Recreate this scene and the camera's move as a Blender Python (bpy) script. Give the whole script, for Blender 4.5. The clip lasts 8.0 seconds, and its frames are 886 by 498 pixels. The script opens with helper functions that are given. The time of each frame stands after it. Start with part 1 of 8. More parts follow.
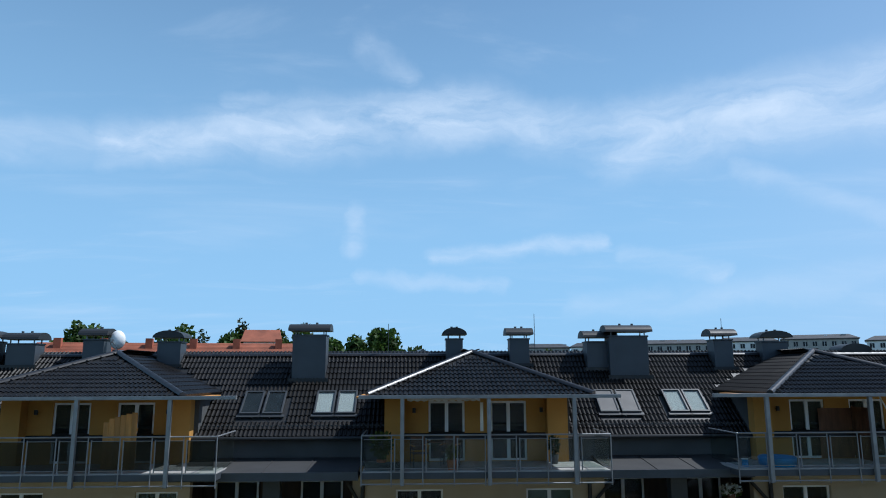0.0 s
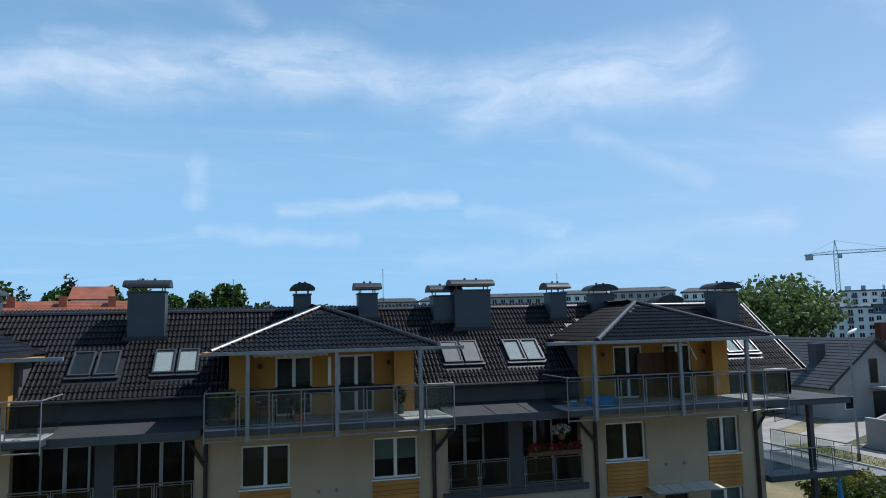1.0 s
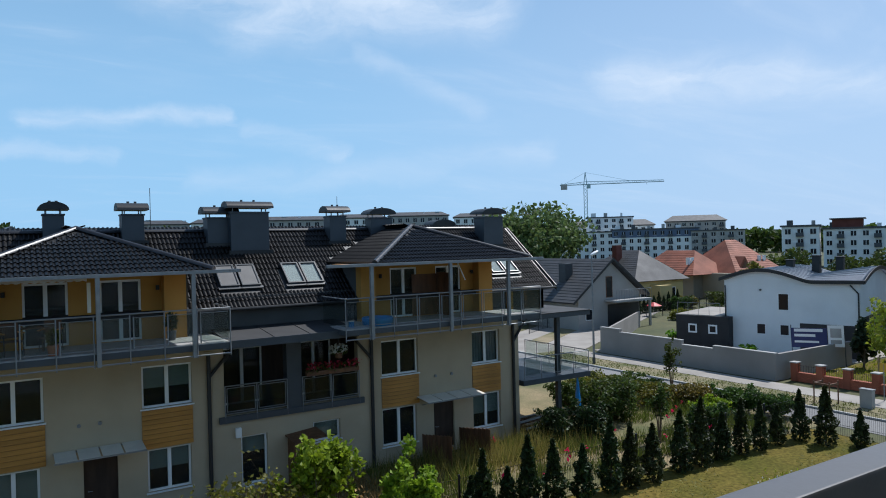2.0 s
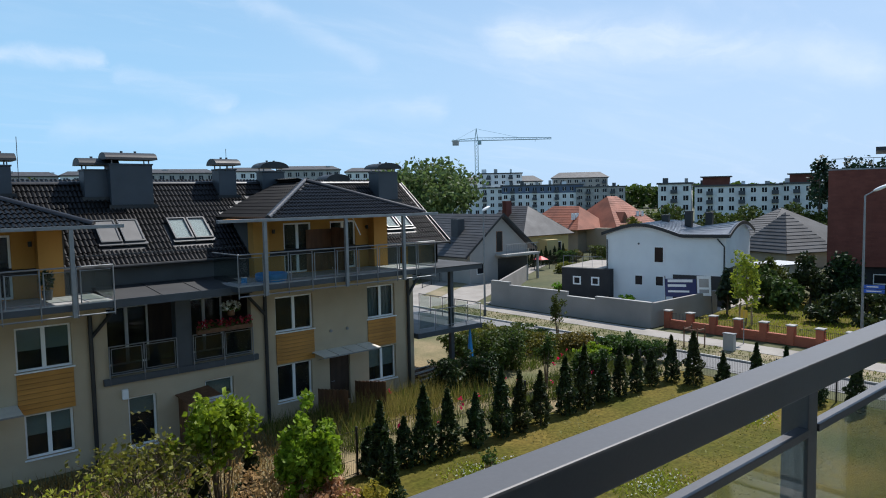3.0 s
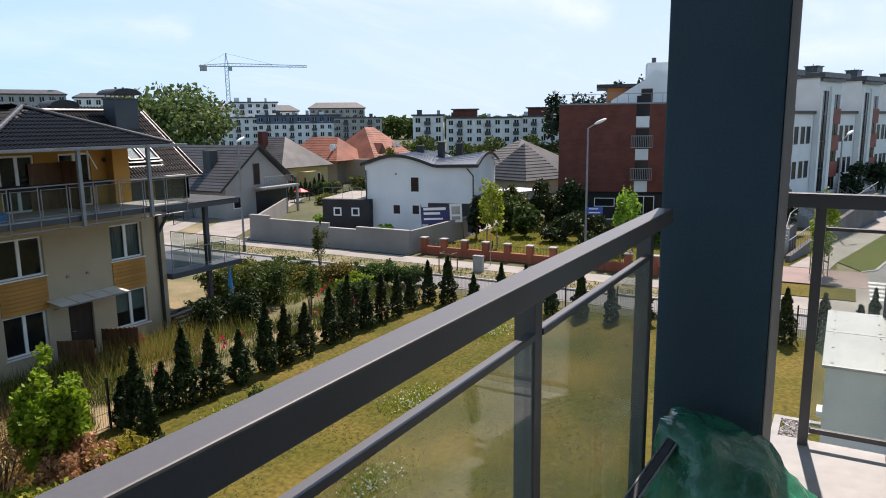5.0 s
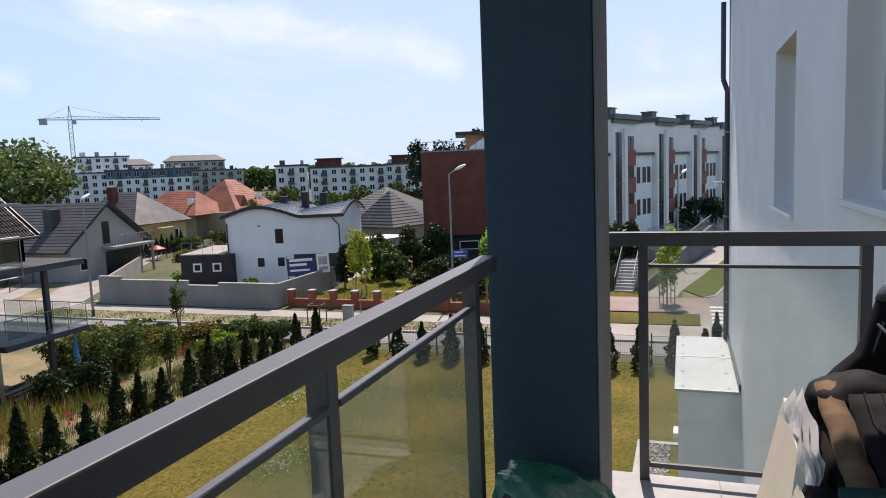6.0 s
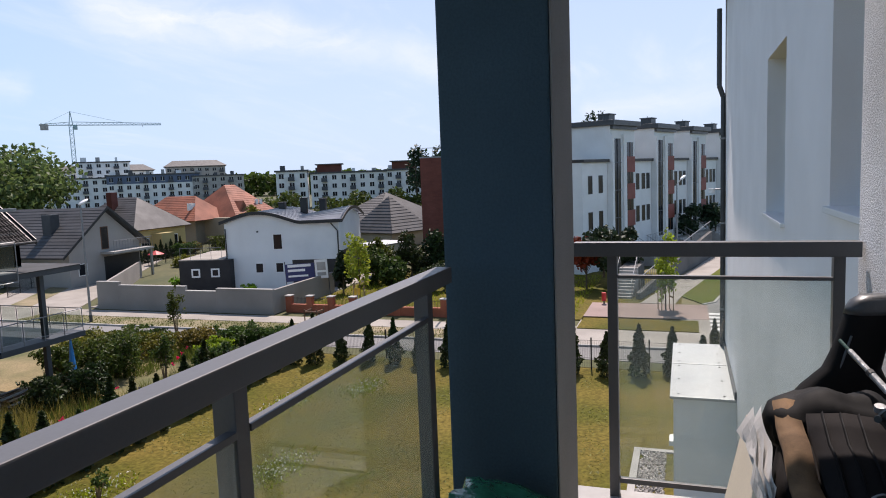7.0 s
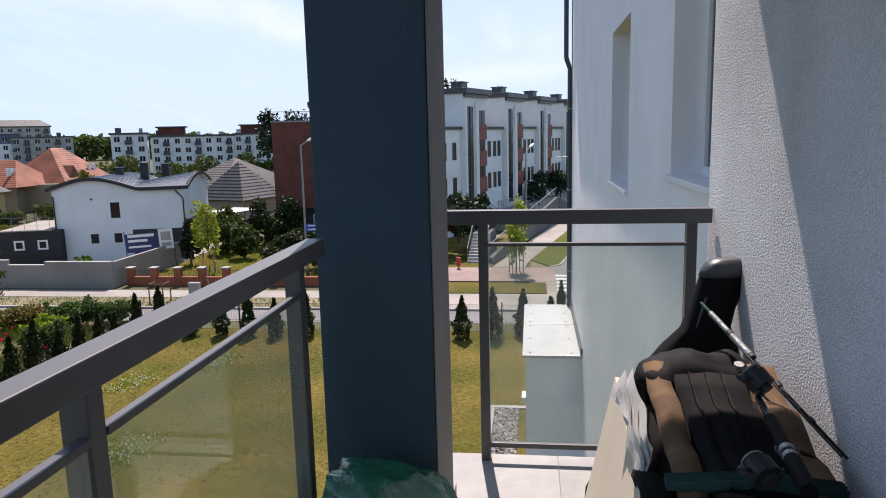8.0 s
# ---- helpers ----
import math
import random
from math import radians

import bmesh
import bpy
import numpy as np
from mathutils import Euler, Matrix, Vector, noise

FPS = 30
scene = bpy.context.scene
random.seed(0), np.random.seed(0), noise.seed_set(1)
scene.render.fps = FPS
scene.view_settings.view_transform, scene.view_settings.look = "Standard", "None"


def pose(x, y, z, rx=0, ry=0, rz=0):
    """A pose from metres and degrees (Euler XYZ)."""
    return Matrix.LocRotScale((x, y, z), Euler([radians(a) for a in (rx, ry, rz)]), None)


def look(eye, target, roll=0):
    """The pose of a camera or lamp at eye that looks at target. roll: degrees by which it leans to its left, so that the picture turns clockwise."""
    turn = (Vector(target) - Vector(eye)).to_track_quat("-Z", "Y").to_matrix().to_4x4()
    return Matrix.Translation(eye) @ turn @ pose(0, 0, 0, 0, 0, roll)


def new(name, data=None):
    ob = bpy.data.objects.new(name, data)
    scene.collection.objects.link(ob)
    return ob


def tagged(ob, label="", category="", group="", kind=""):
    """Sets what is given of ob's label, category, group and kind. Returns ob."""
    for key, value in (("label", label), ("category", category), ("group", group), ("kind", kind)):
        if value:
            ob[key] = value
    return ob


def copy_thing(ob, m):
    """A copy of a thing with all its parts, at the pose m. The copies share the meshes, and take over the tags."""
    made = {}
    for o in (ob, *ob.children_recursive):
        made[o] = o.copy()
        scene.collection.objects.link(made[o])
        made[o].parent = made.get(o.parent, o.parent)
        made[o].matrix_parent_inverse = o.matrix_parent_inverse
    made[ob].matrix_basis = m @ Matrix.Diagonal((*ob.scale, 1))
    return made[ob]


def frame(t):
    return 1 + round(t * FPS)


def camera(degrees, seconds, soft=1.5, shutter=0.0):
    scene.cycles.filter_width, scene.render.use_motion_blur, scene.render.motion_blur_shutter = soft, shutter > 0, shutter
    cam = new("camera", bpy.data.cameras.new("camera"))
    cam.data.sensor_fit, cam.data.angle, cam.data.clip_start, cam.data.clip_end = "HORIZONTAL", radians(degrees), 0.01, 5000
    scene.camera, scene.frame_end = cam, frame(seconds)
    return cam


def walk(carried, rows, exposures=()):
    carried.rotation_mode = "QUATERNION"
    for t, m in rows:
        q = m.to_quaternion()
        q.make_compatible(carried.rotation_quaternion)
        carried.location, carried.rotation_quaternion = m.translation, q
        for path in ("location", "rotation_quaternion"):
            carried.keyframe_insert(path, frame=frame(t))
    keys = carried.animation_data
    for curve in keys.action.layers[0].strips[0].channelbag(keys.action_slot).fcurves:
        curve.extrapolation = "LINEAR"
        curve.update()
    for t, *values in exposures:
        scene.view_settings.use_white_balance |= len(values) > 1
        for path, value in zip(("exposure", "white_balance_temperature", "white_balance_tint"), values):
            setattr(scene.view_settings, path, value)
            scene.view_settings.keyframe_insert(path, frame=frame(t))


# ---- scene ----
PATH = [
    (0, (0.683, 0.309, 8.346), (0.754, 2.277, 8.696), -0.2),
    (0.5, (0.709, 0.248, 8.342), (0.993, 2.2, 8.671), -1.8),
    (1, (0.729, 0.189, 8.336), (1.219, 2.116, 8.554), -1.3),
    (1.5, (0.709, 0.127, 8.329), (1.569, 1.931, 8.415), -1.2),
    (2, (0.655, 0.069, 8.318), (1.715, 1.765, 8.304), -1.4),
    (2.2, (0.622, 0.051, 8.315), (1.749, 1.703, 8.291), -1.1),
    (3.5, (0.38, 0.042, 8.326), (1.763, 1.464, 8.073), -1.3),
    (4, (0.337, 0.03, 8.333), (1.805, 1.348, 8.003), -0.8),
    (4.5, (0.354, 0.024, 8.325), (1.892, 1.253, 7.976), -0.6),
    (5, (0.442, 0.017, 8.325), (2.149, 0.997, 7.973), -0.7),
    (5.2, (0.479, 0.009, 8.326), (2.26, 0.856, 7.992), -1.4),
    (6.3, (0.666, -0.117, 8.329), (2.547, 0.526, 8.106), -2.3),
    (6.5, (0.687, -0.145, 8.332), (2.559, 0.524, 8.12), -2.1),
    (7, (0.738, -0.195, 8.332), (2.616, 0.457, 8.119), -2.2),
    (7.5, (0.788, -0.169, 8.325), (2.717, 0.282, 8.051), -2.2),
    (8, (0.817, -0.113, 8.333), (2.775, 0.14, 8.013), -1.4),
]
cam = camera(64.6, 8.0, 1.0)
EXPOSURES = [(0.0, -0.12, 5650, 9), (1.5, -0.12, 5800, 10), (3.5, 0.20, 6350, 13), (5.0, 0.40, 6900, 19), (6.7, 0.25, 6800, 22), (8.0, 0.41, 6800, 23)]
walk(cam, [(t, look(eye, target, roll)) for t, eye, target, roll in PATH], EXPOSURES)

# ---- sky and sun ----
SUN = Vector((1.0, 0.15, 1.5)).normalized()
sun = new("sun", bpy.data.lights.new("sun", "SUN"))
sun.data.energy, sun.data.angle, sun.data.color = 5.0, radians(0.53), (1.0, 0.95, 0.87)
sun.matrix_world = look((0, 0, 60), Vector((0, 0, 60)) - SUN)

world = bpy.data.worlds.new("sky")
scene.world = world
world.use_nodes = True
wt = world.node_tree
wt.nodes.clear()


def wnode(kind, **values):
    n = wt.nodes.new(kind)
    for k, v in values.items():
        n.inputs[k].default_value = v
    return n


sky = wt.nodes.new("ShaderNodeTexSky")
sky.sky_type, sky.sun_disc = "NISHITA", False
sky.sun_elevation = math.asin(SUN.z)
sky.sun_rotation = math.atan2(SUN.x, SUN.y)
sky.altitude, sky.air_density, sky.dust_density, sky.ozone_density = 100, 1.0, 0.4, 1.5
coord = wt.nodes.new("ShaderNodeTexCoord")
# project the direction onto a high flat layer, so that the streaks gather towards the horizon
sep = wt.nodes.new("ShaderNodeSeparateXYZ")
wt.links.new(coord.outputs["Generated"], sep.inputs[0])
lift = wt.nodes.new("ShaderNodeMath")
lift.operation, lift.inputs[1].default_value = "ADD", 0.16
wt.links.new(sep.outputs[2], lift.inputs[0])
flat = []
for k in (0, 1):
    d = wt.nodes.new("ShaderNodeMath")
    d.operation = "DIVIDE"
    wt.links.new(sep.outputs[k], d.inputs[0])
    wt.links.new(lift.outputs[0], d.inputs[1])
    flat.append(d)
layer = wt.nodes.new("ShaderNodeCombineXYZ")
for k in (0, 1):
    wt.links.new(flat[k].outputs[0], layer.inputs[k])
cirrus = []
for scale, stretch, seed, lo, hi, turn in ((0.75, (0.6, 1.5, 1), 4.3, 0.50, 0.86, 24), (2.4, (0.5, 1.5, 1), 9.1, 0.52, 1.0, -12)):
    mp = wt.nodes.new("ShaderNodeMapping")
    mp.inputs["Rotation"].default_value = (0, 0, radians(turn))
    mp.inputs["Scale"].default_value = stretch
    mp.inputs["Location"].default_value = (seed, seed * 0.7, 0)
    wt.links.new(layer.outputs[0], mp.inputs[0])
    nz = wnode("ShaderNodeTexNoise", Scale=scale, Detail=9.0, Roughness=0.58, Distortion=0.9)
    wt.links.new(mp.outputs[0], nz.inputs["Vector"])
    mr = wnode("ShaderNodeMapRange", **{"From Min": lo, "From Max": hi, "To Max": 0.5})
    mr.interpolation_type = "SMOOTHSTEP"
    wt.links.new(nz.outputs[0], mr.inputs[0])
    cirrus.append(mr)


def wmath(op, a, b=None, clamp=False):
    n = wt.nodes.new("ShaderNodeMath")
    n.operation, n.use_clamp = op, clamp
    for k, v in enumerate((a, b)):
        if v is None:
            continue
        if isinstance(v, (int, float)):
            n.inputs[k].default_value = v
        else:
            wt.links.new(v, n.inputs[k])
    return n.outputs[0]


def wvec(op, a, b=None, scale=None):
    n = wt.nodes.new("ShaderNodeVectorMath")
    n.operation = op
    for k, v in enumerate((a, b)):
        if v is None:
            continue
        if isinstance(v, tuple):
            n.inputs[k].default_value = v
        else:
            wt.links.new(v, n.inputs[k])
    if scale is not None:
        wt.links.new(scale, n.inputs["Scale"])
    return n.outputs["Value"] if op in ("DOT_PRODUCT", "LENGTH") else n.outputs["Vector"]


# long bands of high cloud: ends as azimuth and elevation, half width, strength
BANDS = [
    (-0.85, 0.25, -0.42, 0.30, 0.025, 0.6), (-0.421, 0.299, -0.215, 0.339, 0.030, 0.9), (-0.215, 0.331, 0.093, 0.371, 0.038, 1.0), (0.093, 0.371, 0.297, 0.318, 0.034, 0.9),
    (0.297, 0.318, 0.627, 0.341, 0.045, 1.0), (-0.279, 0.367, -0.118, 0.372, 0.014, 0.5), (-0.087, 0.464, -0.018, 0.421, 0.018, 0.4), (-0.097, 0.224, -0.091, 0.176, 0.016, 0.5),
    (0.025, 0.162, 0.259, 0.183, 0.012, 0.7), (-0.081, 0.130, 0.130, 0.122, 0.009, 0.5), (0.289, 0.163, 0.420, 0.129, 0.013, 0.6), (0.444, 0.265, 0.611, 0.188, 0.016, 0.4),
    (0.811, 0.213, 1.016, 0.204, 0.032, 0.9), (0.604, 0.116, 0.697, 0.129, 0.012, 0.4), (0.221, 0.090, 0.711, 0.122, 0.018, 0.35), (1.016, 0.204, 1.250, 0.154, 0.026, 0.7),
    (1.45, 0.083, 1.616, 0.091, 0.018, 0.6),
]
azimuth = wmath("ARCTAN2", sep.outputs[0], sep.outputs[1])
elevation = wmath("ARCSINE", sep.outputs[2])
spot = wt.nodes.new("ShaderNodeCombineXYZ")
wt.links.new(azimuth, spot.inputs[0])
wt.links.new(elevation, spot.inputs[1])
drift = wnode("ShaderNodeTexNoise", Scale=7.0, Detail=8.0, Roughness=0.62)
wt.links.new(spot.outputs[0], drift.inputs["Vector"])
frayed = wvec("MULTIPLY_ADD", drift.outputs["Color"], (0.10, 0.06, 0.0))
wt.links.new(spot.outputs[0], frayed.node.inputs[2])
frayed = wvec("SUBTRACT", frayed, (0.05, 0.03, 0.0))
wisps = None
for ax0, el0, ax1, el1, half, strong in BANDS:
    run = (ax1 - ax0, el1 - el0, 0.0)
    size2 = run[0] ** 2 + run[1] ** 2
    rel = wvec("SUBTRACT", frayed, (ax0, el0, 0.0))
    share = wmath("MULTIPLY", wvec("DOT_PRODUCT", rel, run), 1.0 / size2, True)
    off = wvec("LENGTH", wvec("SUBTRACT", rel, wvec("SCALE", run, None, share)))
    soft_edge = wnode("ShaderNodeMapRange", **{"From Min": half * 1.7, "From Max": 0.0, "To Min": 0.0, "To Max": strong * 0.85})
    soft_edge.interpolation_type = "SMOOTHSTEP"
    wt.links.new(off, soft_edge.inputs[0])
    wisps = soft_edge.outputs[0] if wisps is None else wmath("MAXIMUM", wisps, soft_edge.outputs[0])
streak_map = wt.nodes.new("ShaderNodeMapping")
streak_map.inputs["Scale"].default_value = (3.0, 11.0, 1.0)
wt.links.new(frayed, streak_map.inputs[0])
streak = wnode("ShaderNodeTexNoise", Scale=2.2, Detail=9.0, Roughness=0.6, Distortion=0.6)
wt.links.new(streak_map.outputs[0], streak.inputs["Vector"])
thin = wnode("ShaderNodeMapRange", **{"From Min": 0.3, "From Max": 0.72, "To Min": 0.2, "To Max": 1.15})
wt.links.new(streak.outputs[0], thin.inputs[0])
both = wmath("MAXIMUM", wmath("MAXIMUM", cirrus[0].outputs[0], cirrus[1].outputs[0]), wmath("MULTIPLY", wisps, thin.outputs[0]), True)
cloud = wt.nodes.new("ShaderNodeMix")
cloud.data_type = "RGBA"
wt.links.new(both, cloud.inputs["Factor"])
deep = wt.nodes.new("ShaderNodeHueSaturation")
deep.inputs["Saturation"].default_value = 1.05
wt.links.new(sky.outputs[0], deep.inputs["Color"])
# thin summer haze, thicker towards the horizon
haze_amount = wnode("ShaderNodeMapRange", **{"From Min": -0.05, "From Max": 0.85, "To Min": 0.95, "To Max": 0.08})
haze_amount.interpolation_type = "SMOOTHSTEP"
wt.links.new(sep.outputs[2], haze_amount.inputs[0])
haze = wt.nodes.new("ShaderNodeMix")
haze.data_type = "RGBA"
# paler towards the sun's side of the sky
sunward = wnode("ShaderNodeMapRange", **{"From Min": 0.25, "From Max": 0.95})
sunward.interpolation_type = "SMOOTHSTEP"
wt.links.new(sep.outputs[0], sunward.inputs[0])
haze_tint = wt.nodes.new("ShaderNodeMix")
haze_tint.data_type = "RGBA"
haze_tint.inputs["A"].default_value, haze_tint.inputs["B"].default_value = (3.75, 6.5, 9.0, 1), (5.0, 6.8, 8.9, 1)
wt.links.new(sunward.outputs[0], haze_tint.inputs["Factor"])
wt.links.new(haze_tint.outputs["Result"], haze.inputs["B"])
wt.links.new(haze_amount.outputs[0], haze.inputs["Factor"])
wt.links.new(deep.outputs[0], haze.inputs["A"])
wt.links.new(haze.outputs["Result"], cloud.inputs["A"])
cloud.inputs["B"].default_value = (7.8, 8.7, 9.6, 1)
background = wnode("ShaderNodeBackground", Strength=0.100)
wt.links.new(cloud.outputs["Result"], background.inputs[0])
out = wt.nodes.new("ShaderNodeOutputWorld")
wt.links.new(background.outputs[0], out.inputs[0])

# ---- materials ----
def surf(name, color, rough=0.75, var=0.18, scale=1.5, fine=60.0, bump=0.15, metal=0.0, tint=None, spec=0.5, each=0.0, grain=None):
    """A surface with large stains, fine grain and relief; tint: a second colour for the stains; each: change from piece to piece."""
    m = bpy.data.materials.new(name)
    m.use_nodes = True
    nt = m.node_tree
    b = nt.nodes["Principled BSDF"]
    b.inputs["Roughness"].default_value, b.inputs["Metallic"].default_value = rough, metal
    b.inputs["Specular IOR Level"].default_value = spec
    tc = nt.nodes.new("ShaderNodeTexCoord")
    mp = nt.nodes.new("ShaderNodeMapping")
    mp.inputs["Scale"].default_value = grain or (1, 1, 1)
    nt.links.new(tc.outputs["Object"], mp.inputs[0])

    def noise_of(s, detail):
        n = nt.nodes.new("ShaderNodeTexNoise")
        n.inputs["Scale"].default_value, n.inputs["Detail"].default_value = s, detail
        nt.links.new(mp.outputs[0], n.inputs["Vector"])
        return n

    big, small = noise_of(scale, 6), noise_of(fine, 3)
    second = tint or [c * (1 - 2 * var) for c in color]
    ramp = nt.nodes.new("ShaderNodeMapRange")
    ramp.inputs["From Min"].default_value, ramp.inputs["From Max"].default_value = 0.35, 0.68
    nt.links.new(big.outputs[0], ramp.inputs[0])
    mix = nt.nodes.new("ShaderNodeMix")
    mix.data_type = "RGBA"
    mix.inputs["A"].default_value, mix.inputs["B"].default_value = (*color, 1), (*second, 1)
    nt.links.new(ramp.outputs[0], mix.inputs["Factor"])
    hsv = nt.nodes.new("ShaderNodeHueSaturation")
    nt.links.new(mix.outputs["Result"], hsv.inputs["Color"])
    val = nt.nodes.new("ShaderNodeMapRange")
    val.inputs["From Min"].default_value, val.inputs["From Max"].default_value = 0.25, 0.75
    val.inputs["To Min"].default_value, val.inputs["To Max"].default_value = 1 - var, 1 + var
    nt.links.new(small.outputs[0], val.inputs[0])
    last = val
    if each:
        info = nt.nodes.new("ShaderNodeObjectInfo")
        geo = nt.nodes.new("ShaderNodeNewGeometry")
        add = nt.nodes.new("ShaderNodeMath")
        add.operation = "ADD"
        nt.links.new(info.outputs["Random"], add.inputs[0])
        nt.links.new(geo.outputs["Random Per Island"], add.inputs[1])
        fr = nt.nodes.new("ShaderNodeMath")
        fr.operation = "FRACT"
        nt.links.new(add.outputs[0], fr.inputs[0])
        er = nt.nodes.new("ShaderNodeMapRange")
        er.inputs["To Min"].default_value, er.inputs["To Max"].default_value = 1 - each, 1 + each
        nt.links.new(fr.outputs[0], er.inputs[0])
        last = nt.nodes.new("ShaderNodeMath")
        last.operation = "MULTIPLY"
        nt.links.new(val.outputs[0], last.inputs[0])
        nt.links.new(er.outputs[0], last.inputs[1])
    nt.links.new(last.outputs[0], hsv.inputs["Value"])
    nt.links.new(hsv.outputs[0], b.inputs["Base Color"])
    rr = nt.nodes.new("ShaderNodeMapRange")
    rr.inputs["To Min"].default_value, rr.inputs["To Max"].default_value = max(0.03, rough - 0.12), min(1, rough + 0.12)
    nt.links.new(big.outputs[0], rr.inputs[0])
    nt.links.new(rr.outputs[0], b.inputs["Roughness"])
    if bump:
        bp = nt.nodes.new("ShaderNodeBump")
        bp.inputs["Strength"].default_value, bp.inputs["Distance"].default_value = bump, 0.02
        nt.links.new(small.outputs[0], bp.inputs["Height"])
        nt.links.new(bp.outputs[0], b.inputs["Normal"])
    return m


def glass(name, tint=(0.9, 0.95, 0.93), dirt=0.04, gloss=0.02):
    """A thin pane: clear, with Fresnel gloss and a film of dirt."""
    m = bpy.data.materials.new(name)
    m.use_nodes = True
    nt = m.node_tree
    nt.nodes.clear()
    clear = nt.nodes.new("ShaderNodeBsdfTransparent")
    clear.inputs[0].default_value = (*tint, 1)
    film = nt.nodes.new("ShaderNodeBsdfDiffuse")
    film.inputs[0].default_value = (0.58, 0.63, 0.62, 1)
    n = nt.nodes.new("ShaderNodeTexNoise")
    n.inputs["Scale"].default_value, n.inputs["Detail"].default_value = 2.5, 5
    tc = nt.nodes.new("ShaderNodeTexCoord")
    nt.links.new(tc.outputs["Object"], n.inputs["Vector"])
    amount = nt.nodes.new("ShaderNodeMapRange")
    amount.inputs["From Min"].default_value, amount.inputs["From Max"].default_value = 0.3, 0.75
    amount.inputs["To Min"].default_value, amount.inputs["To Max"].default_value = dirt * 0.5, dirt * 1.6
    nt.links.new(n.outputs[0], amount.inputs[0])
    m1 = nt.nodes.new("ShaderNodeMixShader")
    nt.links.new(amount.outputs[0], m1.inputs[0])
    nt.links.new(clear.outputs[0], m1.inputs[1])
    nt.links.new(film.outputs[0], m1.inputs[2])
    shine = nt.nodes.new("ShaderNodeBsdfGlossy")
    shine.inputs["Roughness"].default_value = gloss
    lw = nt.nodes.new("ShaderNodeLayerWeight")
    pw = nt.nodes.new("ShaderNodeMath")
    pw.operation, pw.inputs[1].default_value = "POWER", 4.0
    nt.links.new(lw.outputs["Facing"], pw.inputs[0])
    fres = nt.nodes.new("ShaderNodeMapRange")
    fres.inputs["To Min"].default_value, fres.inputs["To Max"].default_value = 0.022, 0.55
    nt.links.new(pw.outputs[0], fres.inputs[0])
    m2 = nt.nodes.new("ShaderNodeMixShader")
    nt.links.new(fres.outputs[0], m2.inputs[0])
    nt.links.new(m1.outputs[0], m2.inputs[1])
    nt.links.new(shine.outputs[0], m2.inputs[2])
    o = nt.nodes.new("ShaderNodeOutputMaterial")
    nt.links.new(m2.outputs[0], o.inputs[0])
    return m


def leafy(name, color, dark=0.45, through_light=0.35, hue=0.04):
    """Foliage that varies from leaf to leaf and lets some light through."""
    m = bpy.data.materials.new(name)
    m.use_nodes = True
    nt = m.node_tree
    nt.nodes.clear()
    geo = nt.nodes.new("ShaderNodeNewGeometry")
    info = nt.nodes.new("ShaderNodeObjectInfo")
    hsv = nt.nodes.new("ShaderNodeHueSaturation")
    hsv.inputs["Color"].default_value = (*color, 1)
    v = nt.nodes.new("ShaderNodeMapRange")
    v.inputs["To Min"].default_value, v.inputs["To Max"].default_value = 1 - dark, 1 + dark
    nt.links.new(geo.outputs["Random Per Island"], v.inputs[0])
    nt.links.new(v.outputs[0], hsv.inputs["Value"])
    h = nt.nodes.new("ShaderNodeMapRange")
    h.inputs["To Min"].default_value, h.inputs["To Max"].default_value = 0.5 - hue, 0.5 + hue
    nt.links.new(info.outputs["Random"], h.inputs[0])
    nt.links.new(h.outputs[0], hsv.inputs["Hue"])
    d = nt.nodes.new("ShaderNodeBsdfPrincipled")
    d.inputs["Roughness"].default_value = 0.55
    d.inputs["Specular IOR Level"].default_value = 0.3
    t = nt.nodes.new("ShaderNodeBsdfTranslucent")
    nt.links.new(hsv.outputs[0], d.inputs["Base Color"])
    nt.links.new(hsv.outputs[0], t.inputs[0])
    mx = nt.nodes.new("ShaderNodeMixShader")
    mx.inputs[0].default_value = through_light
    nt.links.new(d.outputs[0], mx.inputs[1])
    nt.links.new(t.outputs[0], mx.inputs[2])
    o = nt.nodes.new("ShaderNodeOutputMaterial")
    nt.links.new(mx.outputs[0], o.inputs[0])
    return m


RENDER_CREAM = surf("cream render", (0.46, 0.375, 0.255), 0.9, 0.07, 0.6, 90, 0.12)
RENDER_OCHRE = surf("ochre render", (0.50, 0.255, 0.055), 0.9, 0.08, 0.7, 90, 0.12)
RENDER_GREY = surf("grey render", (0.085, 0.088, 0.088), 0.88, 0.10, 0.7, 80, 0.12)
RENDER_PALE = surf("greyish pale render", (0.36, 0.345, 0.32), 0.9, 0.06, 0.5, 90, 0.10)
RENDER_WHITE = surf("white render", (0.78, 0.79, 0.78), 0.9, 0.05, 0.5, 90, 0.10)
STUCCO = surf("coarse white stucco", (0.86, 0.86, 0.86), 0.85, 0.16, 1.2, 170, 0.7)
WALL_OWN = surf("white plaster", (0.84, 0.84, 0.84), 0.9, 0.04, 0.8, 140, 0.15)
TILE_DARK = surf("glazed anthracite tile", (0.0095, 0.0085, 0.0078), 0.36, 0.25, 1.2, 30, 0.1, each=0.4, spec=0.22)
TILE_RIDGE = surf("anthracite ridge tile", (0.020, 0.020, 0.022), 0.38, 0.2, 2, 30, 0.05, each=0.2, spec=0.6)
TILE_GREY = surf("grey roof tile", (0.062, 0.061, 0.062), 0.6, 0.2, 0.6, 20, 0.2, each=0.15)
TILE_RED = surf("red clay tile", (0.33, 0.10, 0.05), 0.7, 0.2, 0.5, 15, 0.2, each=0.15)
